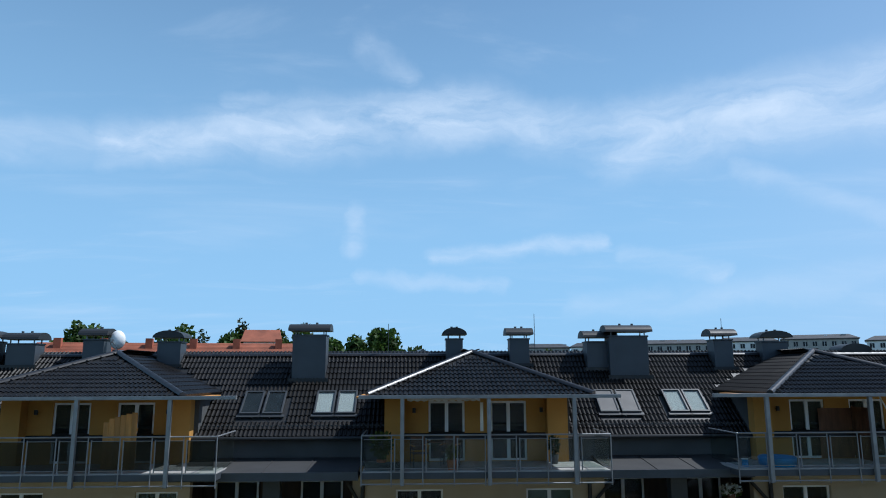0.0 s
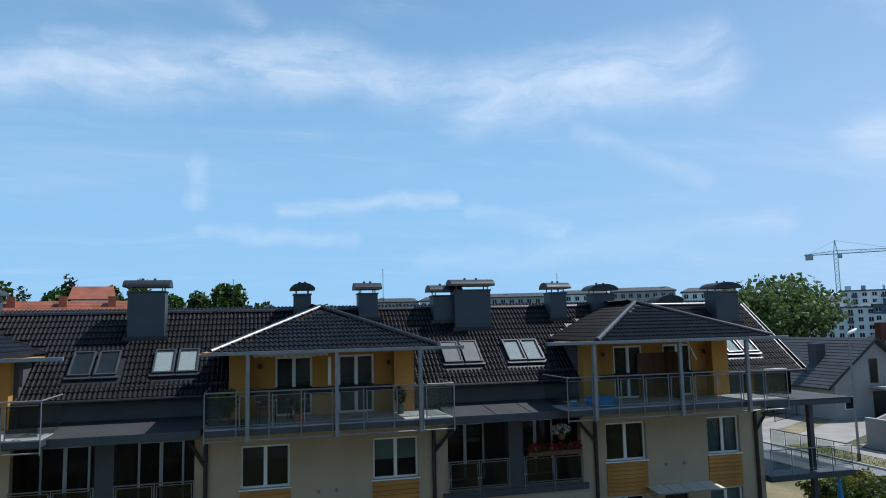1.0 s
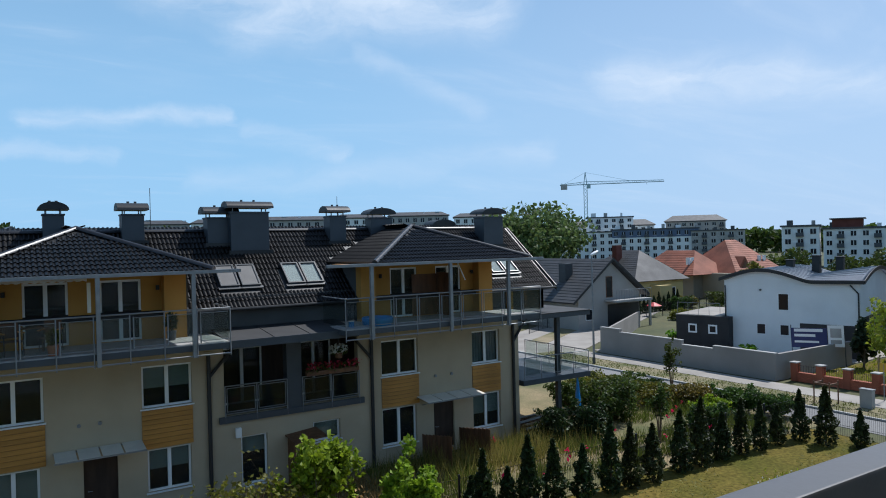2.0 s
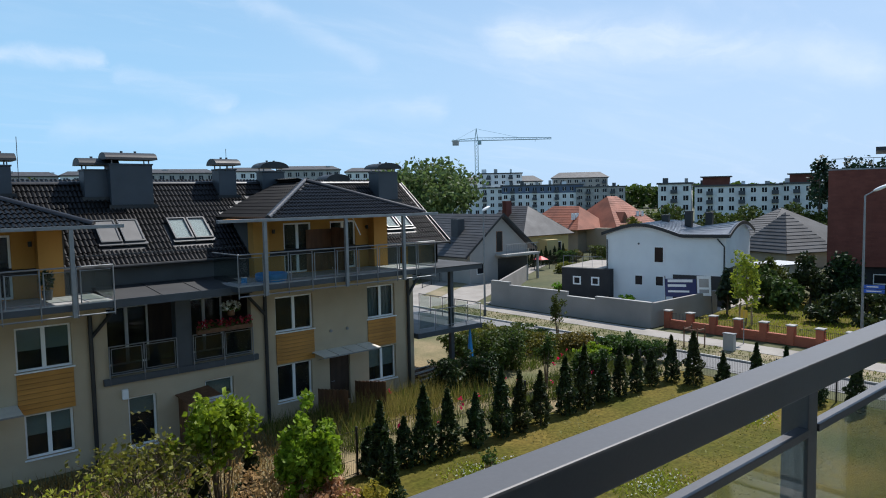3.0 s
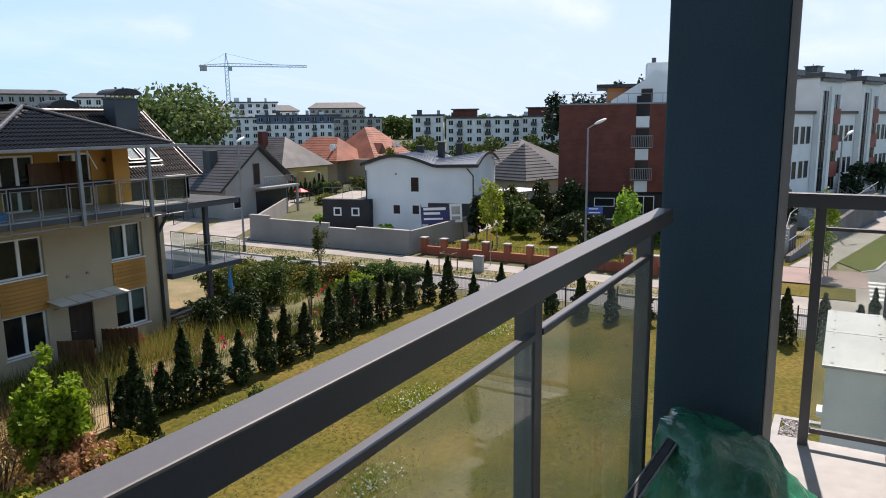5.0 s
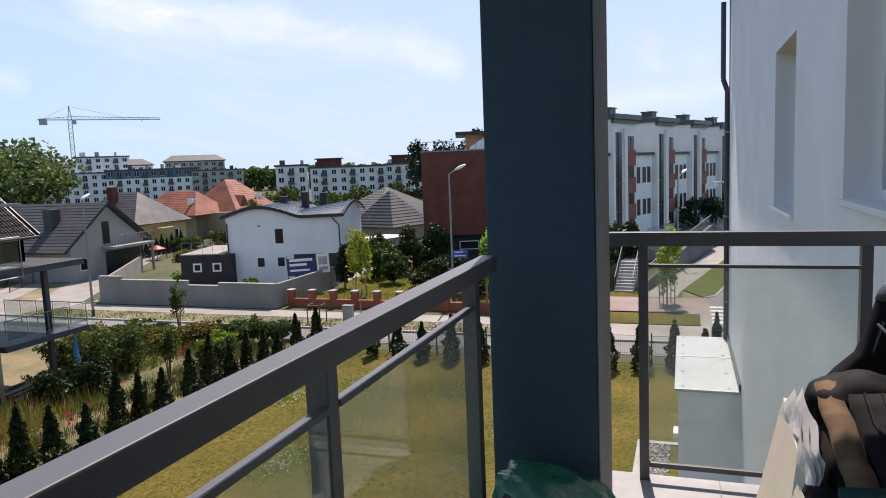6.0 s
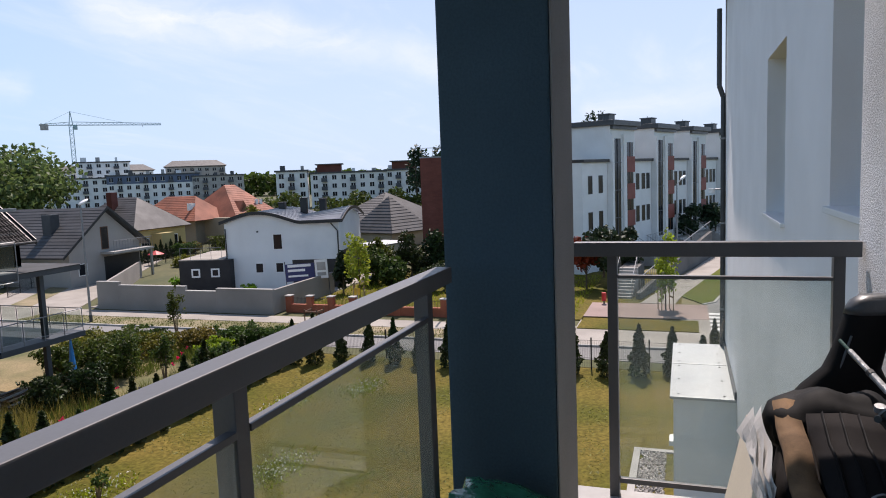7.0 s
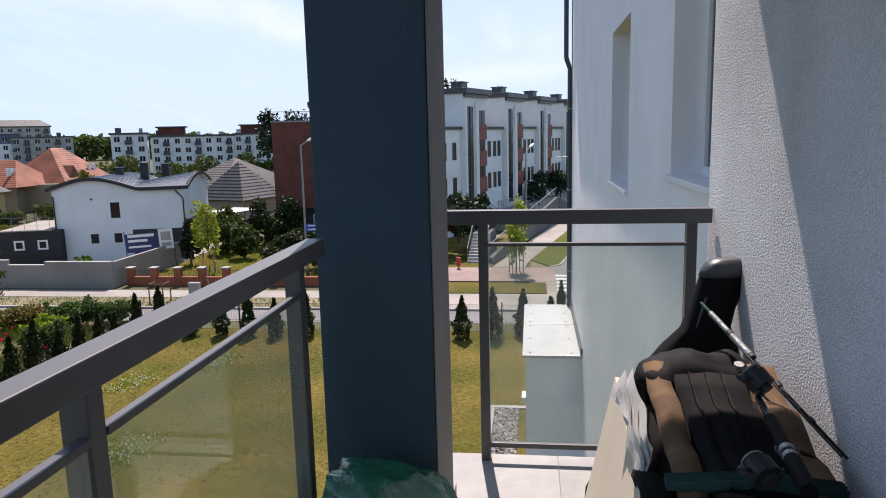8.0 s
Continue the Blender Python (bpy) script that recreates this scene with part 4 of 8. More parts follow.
# timber infill panels between the windows, board by board
for x0, x1, z0, z1 in ((4.35, 5.97, 1.75, 3.04), (-0.07, 1.57, 1.75, 3.04), (13.2, 14.9, 1.85, 3.04), (17.56, 19.05, 1.85, 3.04), (-8.72, -7.28, 1.75, 3.04)):
    p = part("timber_panel", boxes((x0, -0.02, z0 - G, x1, -0.002, z1 - G)), WOOD_BROWN, house, "golden wooden infill panel")
    n = 8
    h = (z1 - z0) / n
    me = mesh_of("plank", boxes((x0, -0.045, 0.006, x1, -0.021, h - 0.006), bevel=0.004), WOOD_CLAD)
    for i in range(n):
        o = new("plank", me)
        o.parent = p
        o.location = (0, 0, z0 - G + i * h)
# canopies over the doors
for x0, x1 in ((14.75, 17.6), (1.75, 4.35)):
    c = part("door_canopy", boxes((x0, -0.98, 2.37, x1, -0.95, 2.42), (x0, -0.05, 2.44, x1, 0.0, 2.48)), METAL_GALV, house, "pale translucent door canopy on brackets")
    n = 4
    for i in range(n):
        a = x0 + (x1 - x0) * i / n
        b = x0 + (x1 - x0) * (i + 1) / n
        bm = bmesh.new()
        slab(bm, [(a + 0.025, -0.95, 2.43), (b - 0.025, -0.95, 2.43), (b - 0.025, -0.02, 2.515), (a + 0.025, -0.02, 2.515)], 0.012)
        part("canopy_sheet", bm, AWNING, c)
    for a in (x0 + 0.3, x1 - 0.3):
        part("bracket", tubes([((a, -0.9, 2.40), (a, 0.0, 2.12), 0.012)]), METAL_GALV, c)
# loggias
for x0, x1, m in ((7.05, 12.2, 9.6), (-6.9, -1.5, -4.2)):
    # back and sides carry the loggia's shade in their dark brown
    part("loggia_back", boxes((x0 - 0.2, 1.85, 2.75, x1 + 0.2, 2.0, 5.4)), TIMBER_DARK_SHADED, house, "brown loggia back wall with its shade put into the colour")
    part("loggia_floor", boxes((x0 - 0.2, -0.12, 2.62, x1 + 0.2, 1.84, 2.84)), METAL_BLUEGREY, house)
    part("loggia_side", boxes((x0 - 0.2, 0.302, 2.841, x0 - 0.1, 1.849, 5.4)), TIMBER_DARK_SHADED, house)
    part("loggia_side", boxes((x1 + 0.1, 0.302, 2.841, x1 + 0.2, 1.849, 5.4)), TIMBER_DARK_SHADED, house)
    part("loggia_pillar", boxes((m - 0.28, -0.06, 2.841, m + 0.28, 0.35, 5.25)), METAL_BLUEGREY, house, "blue-grey loggia pillar")
    for a, b in ((x0 + 0.35, x0 + 1.9), (m + 0.7, m + 2.2)):
        window(house, a, 2.86, b, 5.0, 1.76, 2, sill=False, depth=0.0)
    for a, b in ((x0, m - 0.3), (m + 0.3, x1)):
        r = part("loggia_railing", tubes([((a, -0.1, 3.92), (b, -0.1, 3.92), 0.022), ((a, -0.1, 2.95), (b, -0.1, 2.95), 0.016)]
                 + [((a + (b - a) * k / 2, -0.1, 2.6), (a + (b - a) * k / 2, -0.1, 3.92), 0.022) for k in range(3)], 6), METAL_GALV, house)
        for k in range(2):
            p0, p1 = a + (b - a) * k / 2 + 0.07, a + (b - a) * (k + 1) / 2 - 0.07
            part("rail_frame", tubes([((p0, -0.1, 3.02), (p0, -0.1, 3.84), 0.014), ((p1, -0.1, 3.02), (p1, -0.1, 3.84), 0.014), ((p0, -0.1, 3.84), (p1, -0.1, 3.84), 0.014), ((p0, -0.1, 3.02), (p1, -0.1, 3.02), 0.014)], 6), METAL_GALV, r)
            g = part("rail_pane", boxes((p0 + 0.015, -0.104, 3.035, p1 - 0.015, -0.096, 3.825)), PANE_SMOKED, r)
    bm = bmesh.new()
    slab(bm, [(x0 - 0.3, -1.7, 5.70), (x1 - 0.75 if x0 > 0 else x1 + 0.3, -1.7, 5.70), (x1 - 0.75 if x0 > 0 else x1 + 0.3, 0.44, 5.92), (x0 - 0.3, 0.44, 5.92)], 0.05)
    part("loggia_roof", bm, METAL_ROOF, house, "grey sheet metal roof over the loggia")
    part("loggia_fascia", boxes((x0 - 0.32, -1.74, 5.45, x1 - 0.73 if x0 > 0 else x1 + 0.32, -1.70, 5.71), (x0 - 0.3, -1.7, 5.45, x1 - 0.75 if x0 > 0 else x1 + 0.3, -0.01, 5.5)), METAL_BLUEGREY, house)
    for k in range(1, 4):
        x = x0 + (x1 - x0) * k / 4
        part("roof_seam", extrude(bmesh.new(), [(-1.7, 5.70), (0.44, 5.921), (0.44, 5.94), (-1.7, 5.72)], "x", x, x + 0.025), METAL_ROOF, house)
# flower box and hanging flowers of the right-hand loggia
fb = thing("flower_box", (10.1, 24.78, 3.55), 0, "flower box full of crimson geraniums on the loggia rail", "flower box")
part("trough", boxes((-0.1, -0.1, 0, 2.0, 0.08, 0.16)), WOOD_BROWN, fb)
rng = np.random.default_rng(5)
leaves("leaves", np.c_[rng.uniform(-0.1, 2.0, 240), rng.normal(0, 0.1, 240), rng.uniform(0.12, 0.38, 240)], 0.09, LEAF_MID, fb, seed=3)
leaves("blossom", np.c_[rng.uniform(-0.1, 2.0, 190), rng.normal(-0.05, 0.11, 190), rng.uniform(0.2, 0.46, 190)], 0.07, FLOWER_PINK, fb, kind="stuff", seed=4)
hb = thing("hanging_basket", (11.3, 24.75, 4.85), 0, "hanging basket of white flowers under the loggia roof", "flower basket")
part("basket", tubes([((0, 0, -0.75), (0, 0, -0.55), 0.13)], 12), WOOD_BROWN, hb)
part("wire", tubes([((0, 0, -0.55), (0, 0, 0.2), 0.008)]), METAL_DARK, hb)
leaves("blossom", blob_points(rng, 150, (0, 0, -0.42), (0.4, 0.25, 0.2)), 0.085, FLOWER_WHITE, hb, kind="stuff", seed=6)
leaves("leaves", blob_points(rng, 90, (0, 0, -0.5), (0.35, 0.2, 0.2)), 0.08, LEAF_MID, hb, seed=7)
# rain pipes
for x, bend in ((6.52, 0.75), (12.76, -0.75), (19.75, 0.6), (-1.15, -0.5)):
    part("rain_pipe", tubes([((x, -0.08, 0), (x, -0.08, 5.1), 0.07), ((x, -0.08, 4.3), (x + bend, -0.12, 5.15), 0.06), ((x + bend, -0.12, 5.1), (x + bend, -0.5, 5.6), 0.06)], 10), METAL_BLACK, house)
for x in (7.5,):
    part("wall_lamp", boxes((x - 0.1, -0.12, 2.05, x + 0.1, 0, 2.4), bevel=0.02), PVC_WHITE, house)
for x in (2.5, 3.1, 15.7, 16.5):
    part("wall_vent", tubes([((x, 0, 3.1 + 0.15), (x, -0.06, 3.1 + 0.15), 0.06)], 10), METAL_GALV, house)


def hip_block(c, x0, x1, posts, beam, blind=False):
    """A roof balcony x0..x1 with its hipped roof, whose peak is over x = c."""
    zf = 5.40 - G
    part("balcony_slab", boxes((x0, -2.3, zf - 0.24, x1, -0.002, zf - 0.05), bevel=0.01), METAL_BLUEGREY, house, "blue-grey balcony slab")
    part("slab_trim", tubes([((x0, -2.34, zf - 0.38), (x1, -2.34, zf - 0.38), 0.025)], 6), METAL_GALV, house)
    deck = part("balcony_deck", boxes((x0 + 0.02, -2.28, zf - 0.049, x1 - 0.02, 0.45, zf - 0.02)), CONCRETE, house)
    me = mesh_of("deck_tile", boxes((0.006, 0.006, 0, 0.494, 0.494, 0.018), bevel=0.003), DECK)
    for i in range(int((x1 - x0 - 0.1) / 0.5)):
        for j in range(4):
            o = new("deck_tile", me)
            o.parent = deck
            o.location = (x0 + 0.05 + 0.5 * i, -2.25 + 0.5 * j, zf - 0.0199)
    # steel posts and top beam
    for x in posts:
        part("steel_post", boxes((x - 0.06, -2.46, zf - 0.42, x + 0.06, -2.34, 7.98), bevel=0.006), METAL_GALV, house)
    part("roof_beam", boxes((beam[0], -2.48, 7.981, beam[1], -2.32, 8.09), bevel=0.008), METAL_GALV, house, "galvanised gutter beam along the eaves")
    part("soffit", boxes((c - 3.9, -2.3, 8.0, c + 3.9, 0.6, 8.04)), WOOD_ORANGE, house, "stained wooden soffit")
    # walls of the roof room
    holes = [(c - 1.6, zf, c - 0.35, zf + 2.0), (c + 0.55, zf, c + 1.8, zf + 2.0)]
    part("room_wall", wall_x(bmesh.new(), c - 2.9, c + 3.1, zf - 0.05, 7.998, 0.2, 0.4, holes), RENDER_OCHRE, house, "ochre rendered wall behind the roof balcony")
    part("room_pier", boxes((c - 3.1, -0.25, zf - 0.02, c - 2.45, 0.198, 7.997)), RENDER_OCHRE, house)
    part("room_pier", boxes((c + 2.45, -0.25, zf - 0.02, c + 3.15, 0.198, 7.997)), RENDER_OCHRE, house)
    part("room_side", boxes((c - 3.1, 0.2, zf - 0.05, c - 2.92, 3.2, 8.0)), RENDER_GREY, house)
    part("room_side", boxes((c + 3.12, 0.2, zf - 0.05, c + 3.3, 3.2, 8.0)), RENDER_GREY, house)
    for a, z0, b, z1 in holes:
        window(house, a, z0, b, z1, 0.2, 2, sill=False, depth=0.05)
    for s in (-1, 1):
        part("wall_lamp", tubes([((c + s * 2.2 + 0.1, 0.18, 7.5), (c + s * 2.2 + 0.1, 0.05, 7.5), 0.02), ((c + s * 2.2 + 0.1, 0.05, 7.42), (c + s * 2.2 + 0.1, 0.05, 7.58), 0.06)], 10), METAL_BLACK, house)
    # balustrade
    n = max(3, round((x1 - x0) / 0.98))
    xs = [x0 + (x1 - x0) * i / n for i in range(n + 1)]
    rail = part("balustrade", tubes([((x0, -2.34, zf + 1.07), (x1, -2.34, zf + 1.07), 0.025), ((x0, -2.34, zf + 1.07), (x0, -0.2, zf + 1.07), 0.025), ((x1, -2.34, zf + 1.07), (x1, -0.2, zf + 1.07), 0.025)], 6), METAL_GALV, house, "galvanised balcony railing with tinted panes")
    for i, x in enumerate(xs):
        for dx in ((-0.05, 0.05) if 0 < i < n else (0,)):
            part("baluster", tubes([((x + dx, -2.34, zf - (0.45 if dx <= 0 else 0.0)), (x + dx, -2.34, zf + (1.05 if dx <= 0 else 0.98)), 0.02)], 6), METAL_GALV, rail)
    for a, b in zip(xs, xs[1:]):
        part("pane_bar", tubes([((a + 0.07, -2.34, zf + 0.95), (b - 0.07, -2.34, zf + 0.95), 0.012)], 6), METAL_GALV, rail)
        part("pane_bar", tubes([((a + 0.07, -2.34, zf + 0.08), (b - 0.07, -2.34, zf + 0.08), 0.012)], 6), METAL_GALV, rail)
        g = part("rail_pane", boxes((a + 0.07, -2.344, zf + 0.09, b - 0.07, -2.336, zf + 0.94)), PANE_SMOKED if blind else PANE_CLEAR, rail)
    for x in (x0, x1):
        part("rail_pane", boxes((x - 0.004, -2.28, zf + 0.09, x + 0.004, -0.3, zf + 0.94)), PANE_CLEAR, rail)


hip_block(2.66, -1.04, 6.70, (0.21, 2.90, 5.58), (-1.15, 7.05))
hip_block(15.4, 10.7, 19.5, (11.71, 15.05, 17.8), (10.0, 19.6))
hip_block(-10.1, -15.0, -5.44, (-6.91, -9.72, -14.0), (-15.6, -4.9), blind=True)

# roof boards under the tiles
for side_y, sgn in ((EAVE_Y, 1),):
    bm = bmesh.new()
    slab(bm, [(WEST, EAVE_Y - 25, EAVE_Z - G), (EAST, EAVE_Y - 25, EAVE_Z - G), (EAST, RIDGE_Y - 25, RIDGE_Z - G), (WEST, RIDGE_Y - 25, RIDGE_Z - G)], 0.12)
    slab(bm, [(WEST, 2 * RIDGE_Y - EAVE_Y - 25, EAVE_Z - G), (EAST, 2 * RIDGE_Y - EAVE_Y - 25, EAVE_Z - G), (EAST, RIDGE_Y - 25, RIDGE_Z - G), (WEST, RIDGE_Y - 25, RIDGE_Z - G)], 0.12)
    main_roof = part("main_roof", bm, METAL_BLACK, house, "anthracite tiled pitched roof")
part("eaves_gutter", tubes([((WEST, EAVE_Y - 25.08, EAVE_Z - G - 0.06), (EAST, EAVE_Y - 25.08, EAVE_Z - G - 0.06), 0.06)], 8), METAL_BLACK, house)
part("verge_board", extrude(bmesh.new(), [(0.0, EAVE_Z - G - 0.18), (RIDGE_Y - 25, RIDGE_Z - G - 0.2), (RIDGE_Y - 25, RIDGE_Z - G + 0.05), (0.0, EAVE_Z - G + 0.05)], "x", EAST, EAST + 0.05), METAL_BLACK, house)
HIPS = []
for c in (2.66, 15.4, -10.1):
    z0, z1, yf, ya = 7.68 - G, 9.09 - G, 22.6 - 25, 26.2 - 25
    pf0, pf1, pa, pr = Vector((c - 3.55, yf, z0)), Vector((c + 3.55, yf, z0)), Vector((c, ya, z1)), Vector((c, 29.0 - 25, z1))
    yb = EAVE_Y - 25 + (z0 + G - EAVE_Z) / math.tan(SLOPE)
    b0, b1 = Vector((c - 3.55, yb + 0.6, z0)), Vector((c + 3.55, yb + 0.6, z0))
    bm = bmesh.new()
    slab(bm, [pf0, pf1, pa], 0.08)
    slab(bm, [pf0, pa, pr, b0], 0.08)
    slab(bm, [pf1, b1, pr, pa], 0.08)
    hip = part("hip_roof", bm, METAL_BLACK, house, "anthracite tiled hipped roof over the balcony")
    HIPS.append((hip, c, pf0, pf1, pa, pr, b0, b1))

# ---- things on the opposite roof ----
def chimney(x0, x1, y0, y1, zt, cap_axis="x", label="blue-grey sheet-clad chimney with a curved metal hood"):
    """Chimney through the roof slope with a barrel hood on short legs."""
    zb = roof_z(y0) - 0.25
    c = thing("chimney", ((x0 + x1) / 2, (y0 + y1) / 2, zb), 0, label, "chimney", "chimneys on the roof")
    w, d, h = (x1 - x0) / 2, (y1 - y0) / 2, zt - zb
    part("shaft", boxes((-w, -d, 0, w, d, h - 0.42), bevel=0.01), METAL_BLUEGREY, c)
    part("crown", boxes((-w - 0.03, -d - 0.03, h - 0.419, w + 0.03, d + 0.03, h - 0.36), bevel=0.01), METAL_BLUEGREY, c)
    part("flashing", boxes((-w - 0.12, -d - 0.15, -0.02, w + 0.12, -d - 0.002, 0.32)), METAL_BLACK, c)
    for sx in (-1, 1):
        for sy in (-1, 1):
            part("hood_leg", boxes((sx * (w - 0.1) - 0.02, sy * (d - 0.08) - 0.02, h - 0.359, sx * (w - 0.1) + 0.02, sy * (d - 0.08) + 0.02, h - 0.16)), METAL_GALV, c)
    bm = bmesh.new()
    n = 10
    if cap_axis == "x":
        arc = [(-(d + 0.16) * math.cos(math.pi * i / n), h - 0.22 + 0.28 * math.sin(math.pi * i / n)) for i in range(n + 1)]
        extrude(bm, arc, "x", -w - 0.16, w + 0.16)
    else:
        arc = [(-(w + 0.16) * math.cos(math.pi * i / n), h - 0.22 + 0.28 * math.sin(math.pi * i / n)) for i in range(n + 1)]
        extrude(bm, arc, "y", -d - 0.16, d + 0.16)
    part("hood", bm, METAL_BLACK, c, "dark curved sheet hood")
    for s in (-0.3, 0.35):
        part("vent_pipe", tubes([((w * s, 0, h), (w * s, 0, h + 0.12), 0.05)]), METAL_DARK, c)
    return c


chimney(-4.10, -2.83, 27.5, 28.3, 10.2)
chimney(1.80, 2.46, 28.2, 28.9, 10.08, "y")
chimney(4.33, 5.10, 28.2, 28.9, 10.08)
chimney(7.35, 8.4, 28.0, 28.7, 9.95)
chimney(8.14, 9.66, 27.6, 28.3, 10.15)
chimney(12.45, 13.2, 28.0, 28.7, 10.02)
chimney(14.55, 15.6, 28.3, 28.9, 9.95, "y")
chimney(18.2, 19.2, 28.9, 29.5, 9.45, "y")
chimney(20.2, 21.35, 27.6, 28.4, 9.95, "y")
chimney(-9.45, -8.55, 28.2, 28.9, 9.98, "y")
chimney(-12.3, -11.5, 28.2, 28.9, 10.08)
chimney(-15.2, -14.1, 28.2, 28.9, 9.92)
chimney(-16.4, -15.5, 28.0, 28.7, 10.0, "y")

# satellite dish
dish = thing("satellite_dish", (-11.1, 28.4, roof_z(28.3)), 0, "white satellite dish on a mast beside a chimney", "satellite dish")
part("mast", tubes([((0, 0, -0.05), (0, 0, 0.9), 0.03)]), METAL_GALV, dish)
bm = bmesh.new()
bmesh.ops.create_uvsphere(bm, u_segments=20, v_segments=12, radius=0.45)
bmesh.ops.delete(bm, geom=[v for v in bm.verts if v.co.z > -0.22], context="VERTS")
for v in bm.verts:
    v.co = Vector((v.co.x * 0.8, (v.co.z + 0.3) * 1.0, v.co.y * 0.95 + 0.95))
bmesh.ops.solidify(bm, geom=bm.faces, thickness=0.012)
part("reflector", bm, PVC_WHITE, dish, smooth=True)
part("arm", tubes([((0, -0.05, 0.7), (0, -0.4, 0.85), 0.012)]), METAL_GALV, dish)
part("receiver", tubes([((0, -0.42, 0.82), (0, -0.36, 0.95), 0.03)]), METAL_DARK, dish)

# thin aerials
for x, y, h in ((-0.5, 28.7, 1.3), (5.4, 28.7, 1.7), (13.1, 28.7, 1.5)):
    a = thing("aerial", (x, y, roof_z(min(y, 28.7)) - 0.02), 0, "thin metal aerial standing on the ridge", "aerial")
    part("rod", tubes([((0, 0, 0), (0, 0, h), 0.012)], 5), METAL_DARK, a)


# skylights lie on the slope
def skylight(x, kind_of):
    y0, y1 = 25.85, 26.82
    s = thing("skylight", (x, y0, roof_z(y0) + 0.06), 0, {"blind": "roof window with a white blind drawn", "sky": "clear roof window, sky reflection put in as a blue-grey sheet", "shutter": "roof window closed by a grey shutter"}[kind_of], "roof window", "roof windows")
    s.matrix_basis = pose(x, y0, roof_z(y0) + 0.11, math.degrees(SLOPE), 0, 0)
    ln = (y1 - y0) / math.cos(SLOPE)
    w = 0.70
    part("frame", boxes((0, 0, 0, w, 0.06, 0.07), (0, ln - 0.06, 0, w, ln, 0.07), (0, 0.061, 0, 0.06, ln - 0.061, 0.07), (w - 0.06, 0.061, 0, w, ln - 0.061, 0.07), bevel=0.006), METAL_DARK, s)
    p = part("pane", boxes((0.06, 0.061, 0.035, w - 0.06, ln - 0.061, 0.041)), PANE if kind_of != "shutter" else SHUTTER, s)
    if kind_of == "blind":
        p.visible_shadow = False
        part("blind", boxes((0.06, 0.061, 0.0, w - 0.06, ln - 0.061, 0.006)), BLIND_WHITE, s)
    elif kind_of == "sky":
        # no blind here: a blue-grey sheet under the glass gives the sky's tint
        part("blind", boxes((0.06, 0.061, 0.0, w - 0.06, ln - 0.061, 0.006)), METAL_BLUEGREY, s)
    part("flashing", boxes((-0.08, -0.12, -0.04, w + 0.08, -0.002, 0.01)), METAL_DARK, s)


for x, k in ((-5.6, "sky"), (-4.8, "sky"), (-3.0, "blind"), (-2.22, "blind"), (7.24, "shutter"), (8.02, "shutter"), (9.78, "blind"), (10.53, "blind"), (19.4, "blind"), (20.2, "blind")):
    skylight(x, k)

# balcony at the end of the terrace
side_balc = thing("side_balcony", (20.12, 25.2, G), 0, "end balcony with a flat grey roof on a steel post", "balcony")
part("balcony_roof", boxes((0.0, -0.5, 5.2, 4.1, 4.5, 5.42), bevel=0.015), METAL_BLUEGREY, side_balc)
part("roof_sheet", boxes((-0.02, -0.55, 5.421, 4.15, 4.55, 5.45)), METAL_ROOF, side_balc)
part("balcony_slab", boxes((0.0, -0.5, 2.28, 4.05, 4.5, 2.52), bevel=0.015), METAL_BLUEGREY, side_balc)
for y in (0.0, 4.2):
    part("steel_post", boxes((2.35, y - 0.1, 0, 2.55, y + 0.1, 5.199), bevel=0.01), METAL_BLUEGREY, side_balc)
r = part("railing", tubes([((0.1, -0.45, 3.5), (4.0, -0.45, 3.5), 0.025), ((4.0, -0.45, 3.5), (4.0, 4.4, 3.5), 0.025), ((0.1, -0.45, 2.7), (4.0, -0.45, 2.7), 0.014), ((4.0, -0.45, 2.7), (4.0, 4.4, 2.7), 0.014)], 6), METAL_GALV, side_balc)
for k in range(5):
    part("baluster", tubes([((0.1 + 0.97 * k, -0.45, 2.3), (0.1 + 0.97 * k, -0.45, 3.5), 0.02)], 6), METAL_GALV, r)
    part("baluster", tubes([((4.0, 0.5 + 0.97 * k, 2.3), (4.0, 0.5 + 0.97 * k, 3.5), 0.02)], 6), METAL_GALV, r)
for k in range(4):
    part("rail_pane", boxes((0.17 + 0.97 * k, -0.454, 2.73, 1.0 + 0.97 * k, -0.446, 3.45)), PANE_CLEAR, r)
    part("rail_pane", boxes((3.996, 0.57 + 0.97 * k, 2.73, 4.004, 1.4 + 0.97 * k, 3.45)), PANE_CLEAR, r)
w = thing("end_door", (20.12, 26.0, G + 2.52), 0, "white framed balcony door in the ochre end wall", "door")
part("door_frame", boxes((0.0, 0, 0, 0.05, 1.5, 2.1)), PVC_WHITE, w)
part("door_pane", boxes((0.051, 0.08, 0.08, 0.06, 0.7, 2.0), (0.051, 0.8, 0.08, 0.06, 1.42, 2.0)), METAL_BLACK, w)

# things on the roof balconies
B = 5.40
scr = thing("folding_screen", (-9.3, 23.6, B), -14, "orange wooden lattice screen standing on the balcony", "wooden screen")
for i in range(6):
    part("slat", boxes((i * 0.2, 0, 0.02, i * 0.2 + 0.19, 0.025, 1.45 + 0.12 * i ** 0.6), bevel=0.004), WOOD_ORANGE, scr)
part("rail", boxes((0, 0.026, 0.4, 1.2, 0.06, 0.48), (0, 0.026, 1.2, 1.2, 0.06, 1.28)), WOOD_ORANGE, scr)
pool = thing("paddling_pool", (12.25, 23.3, B), 0, "small round bright blue plastic paddling pool", "paddling pool")
bm = bmesh.new()
prof = [(0.50, 0.0), (0.56, 0.05), (0.58, 0.26), (0.55, 0.30), (0.52, 0.26), (0.50, 0.06), (0.0, 0.05)]
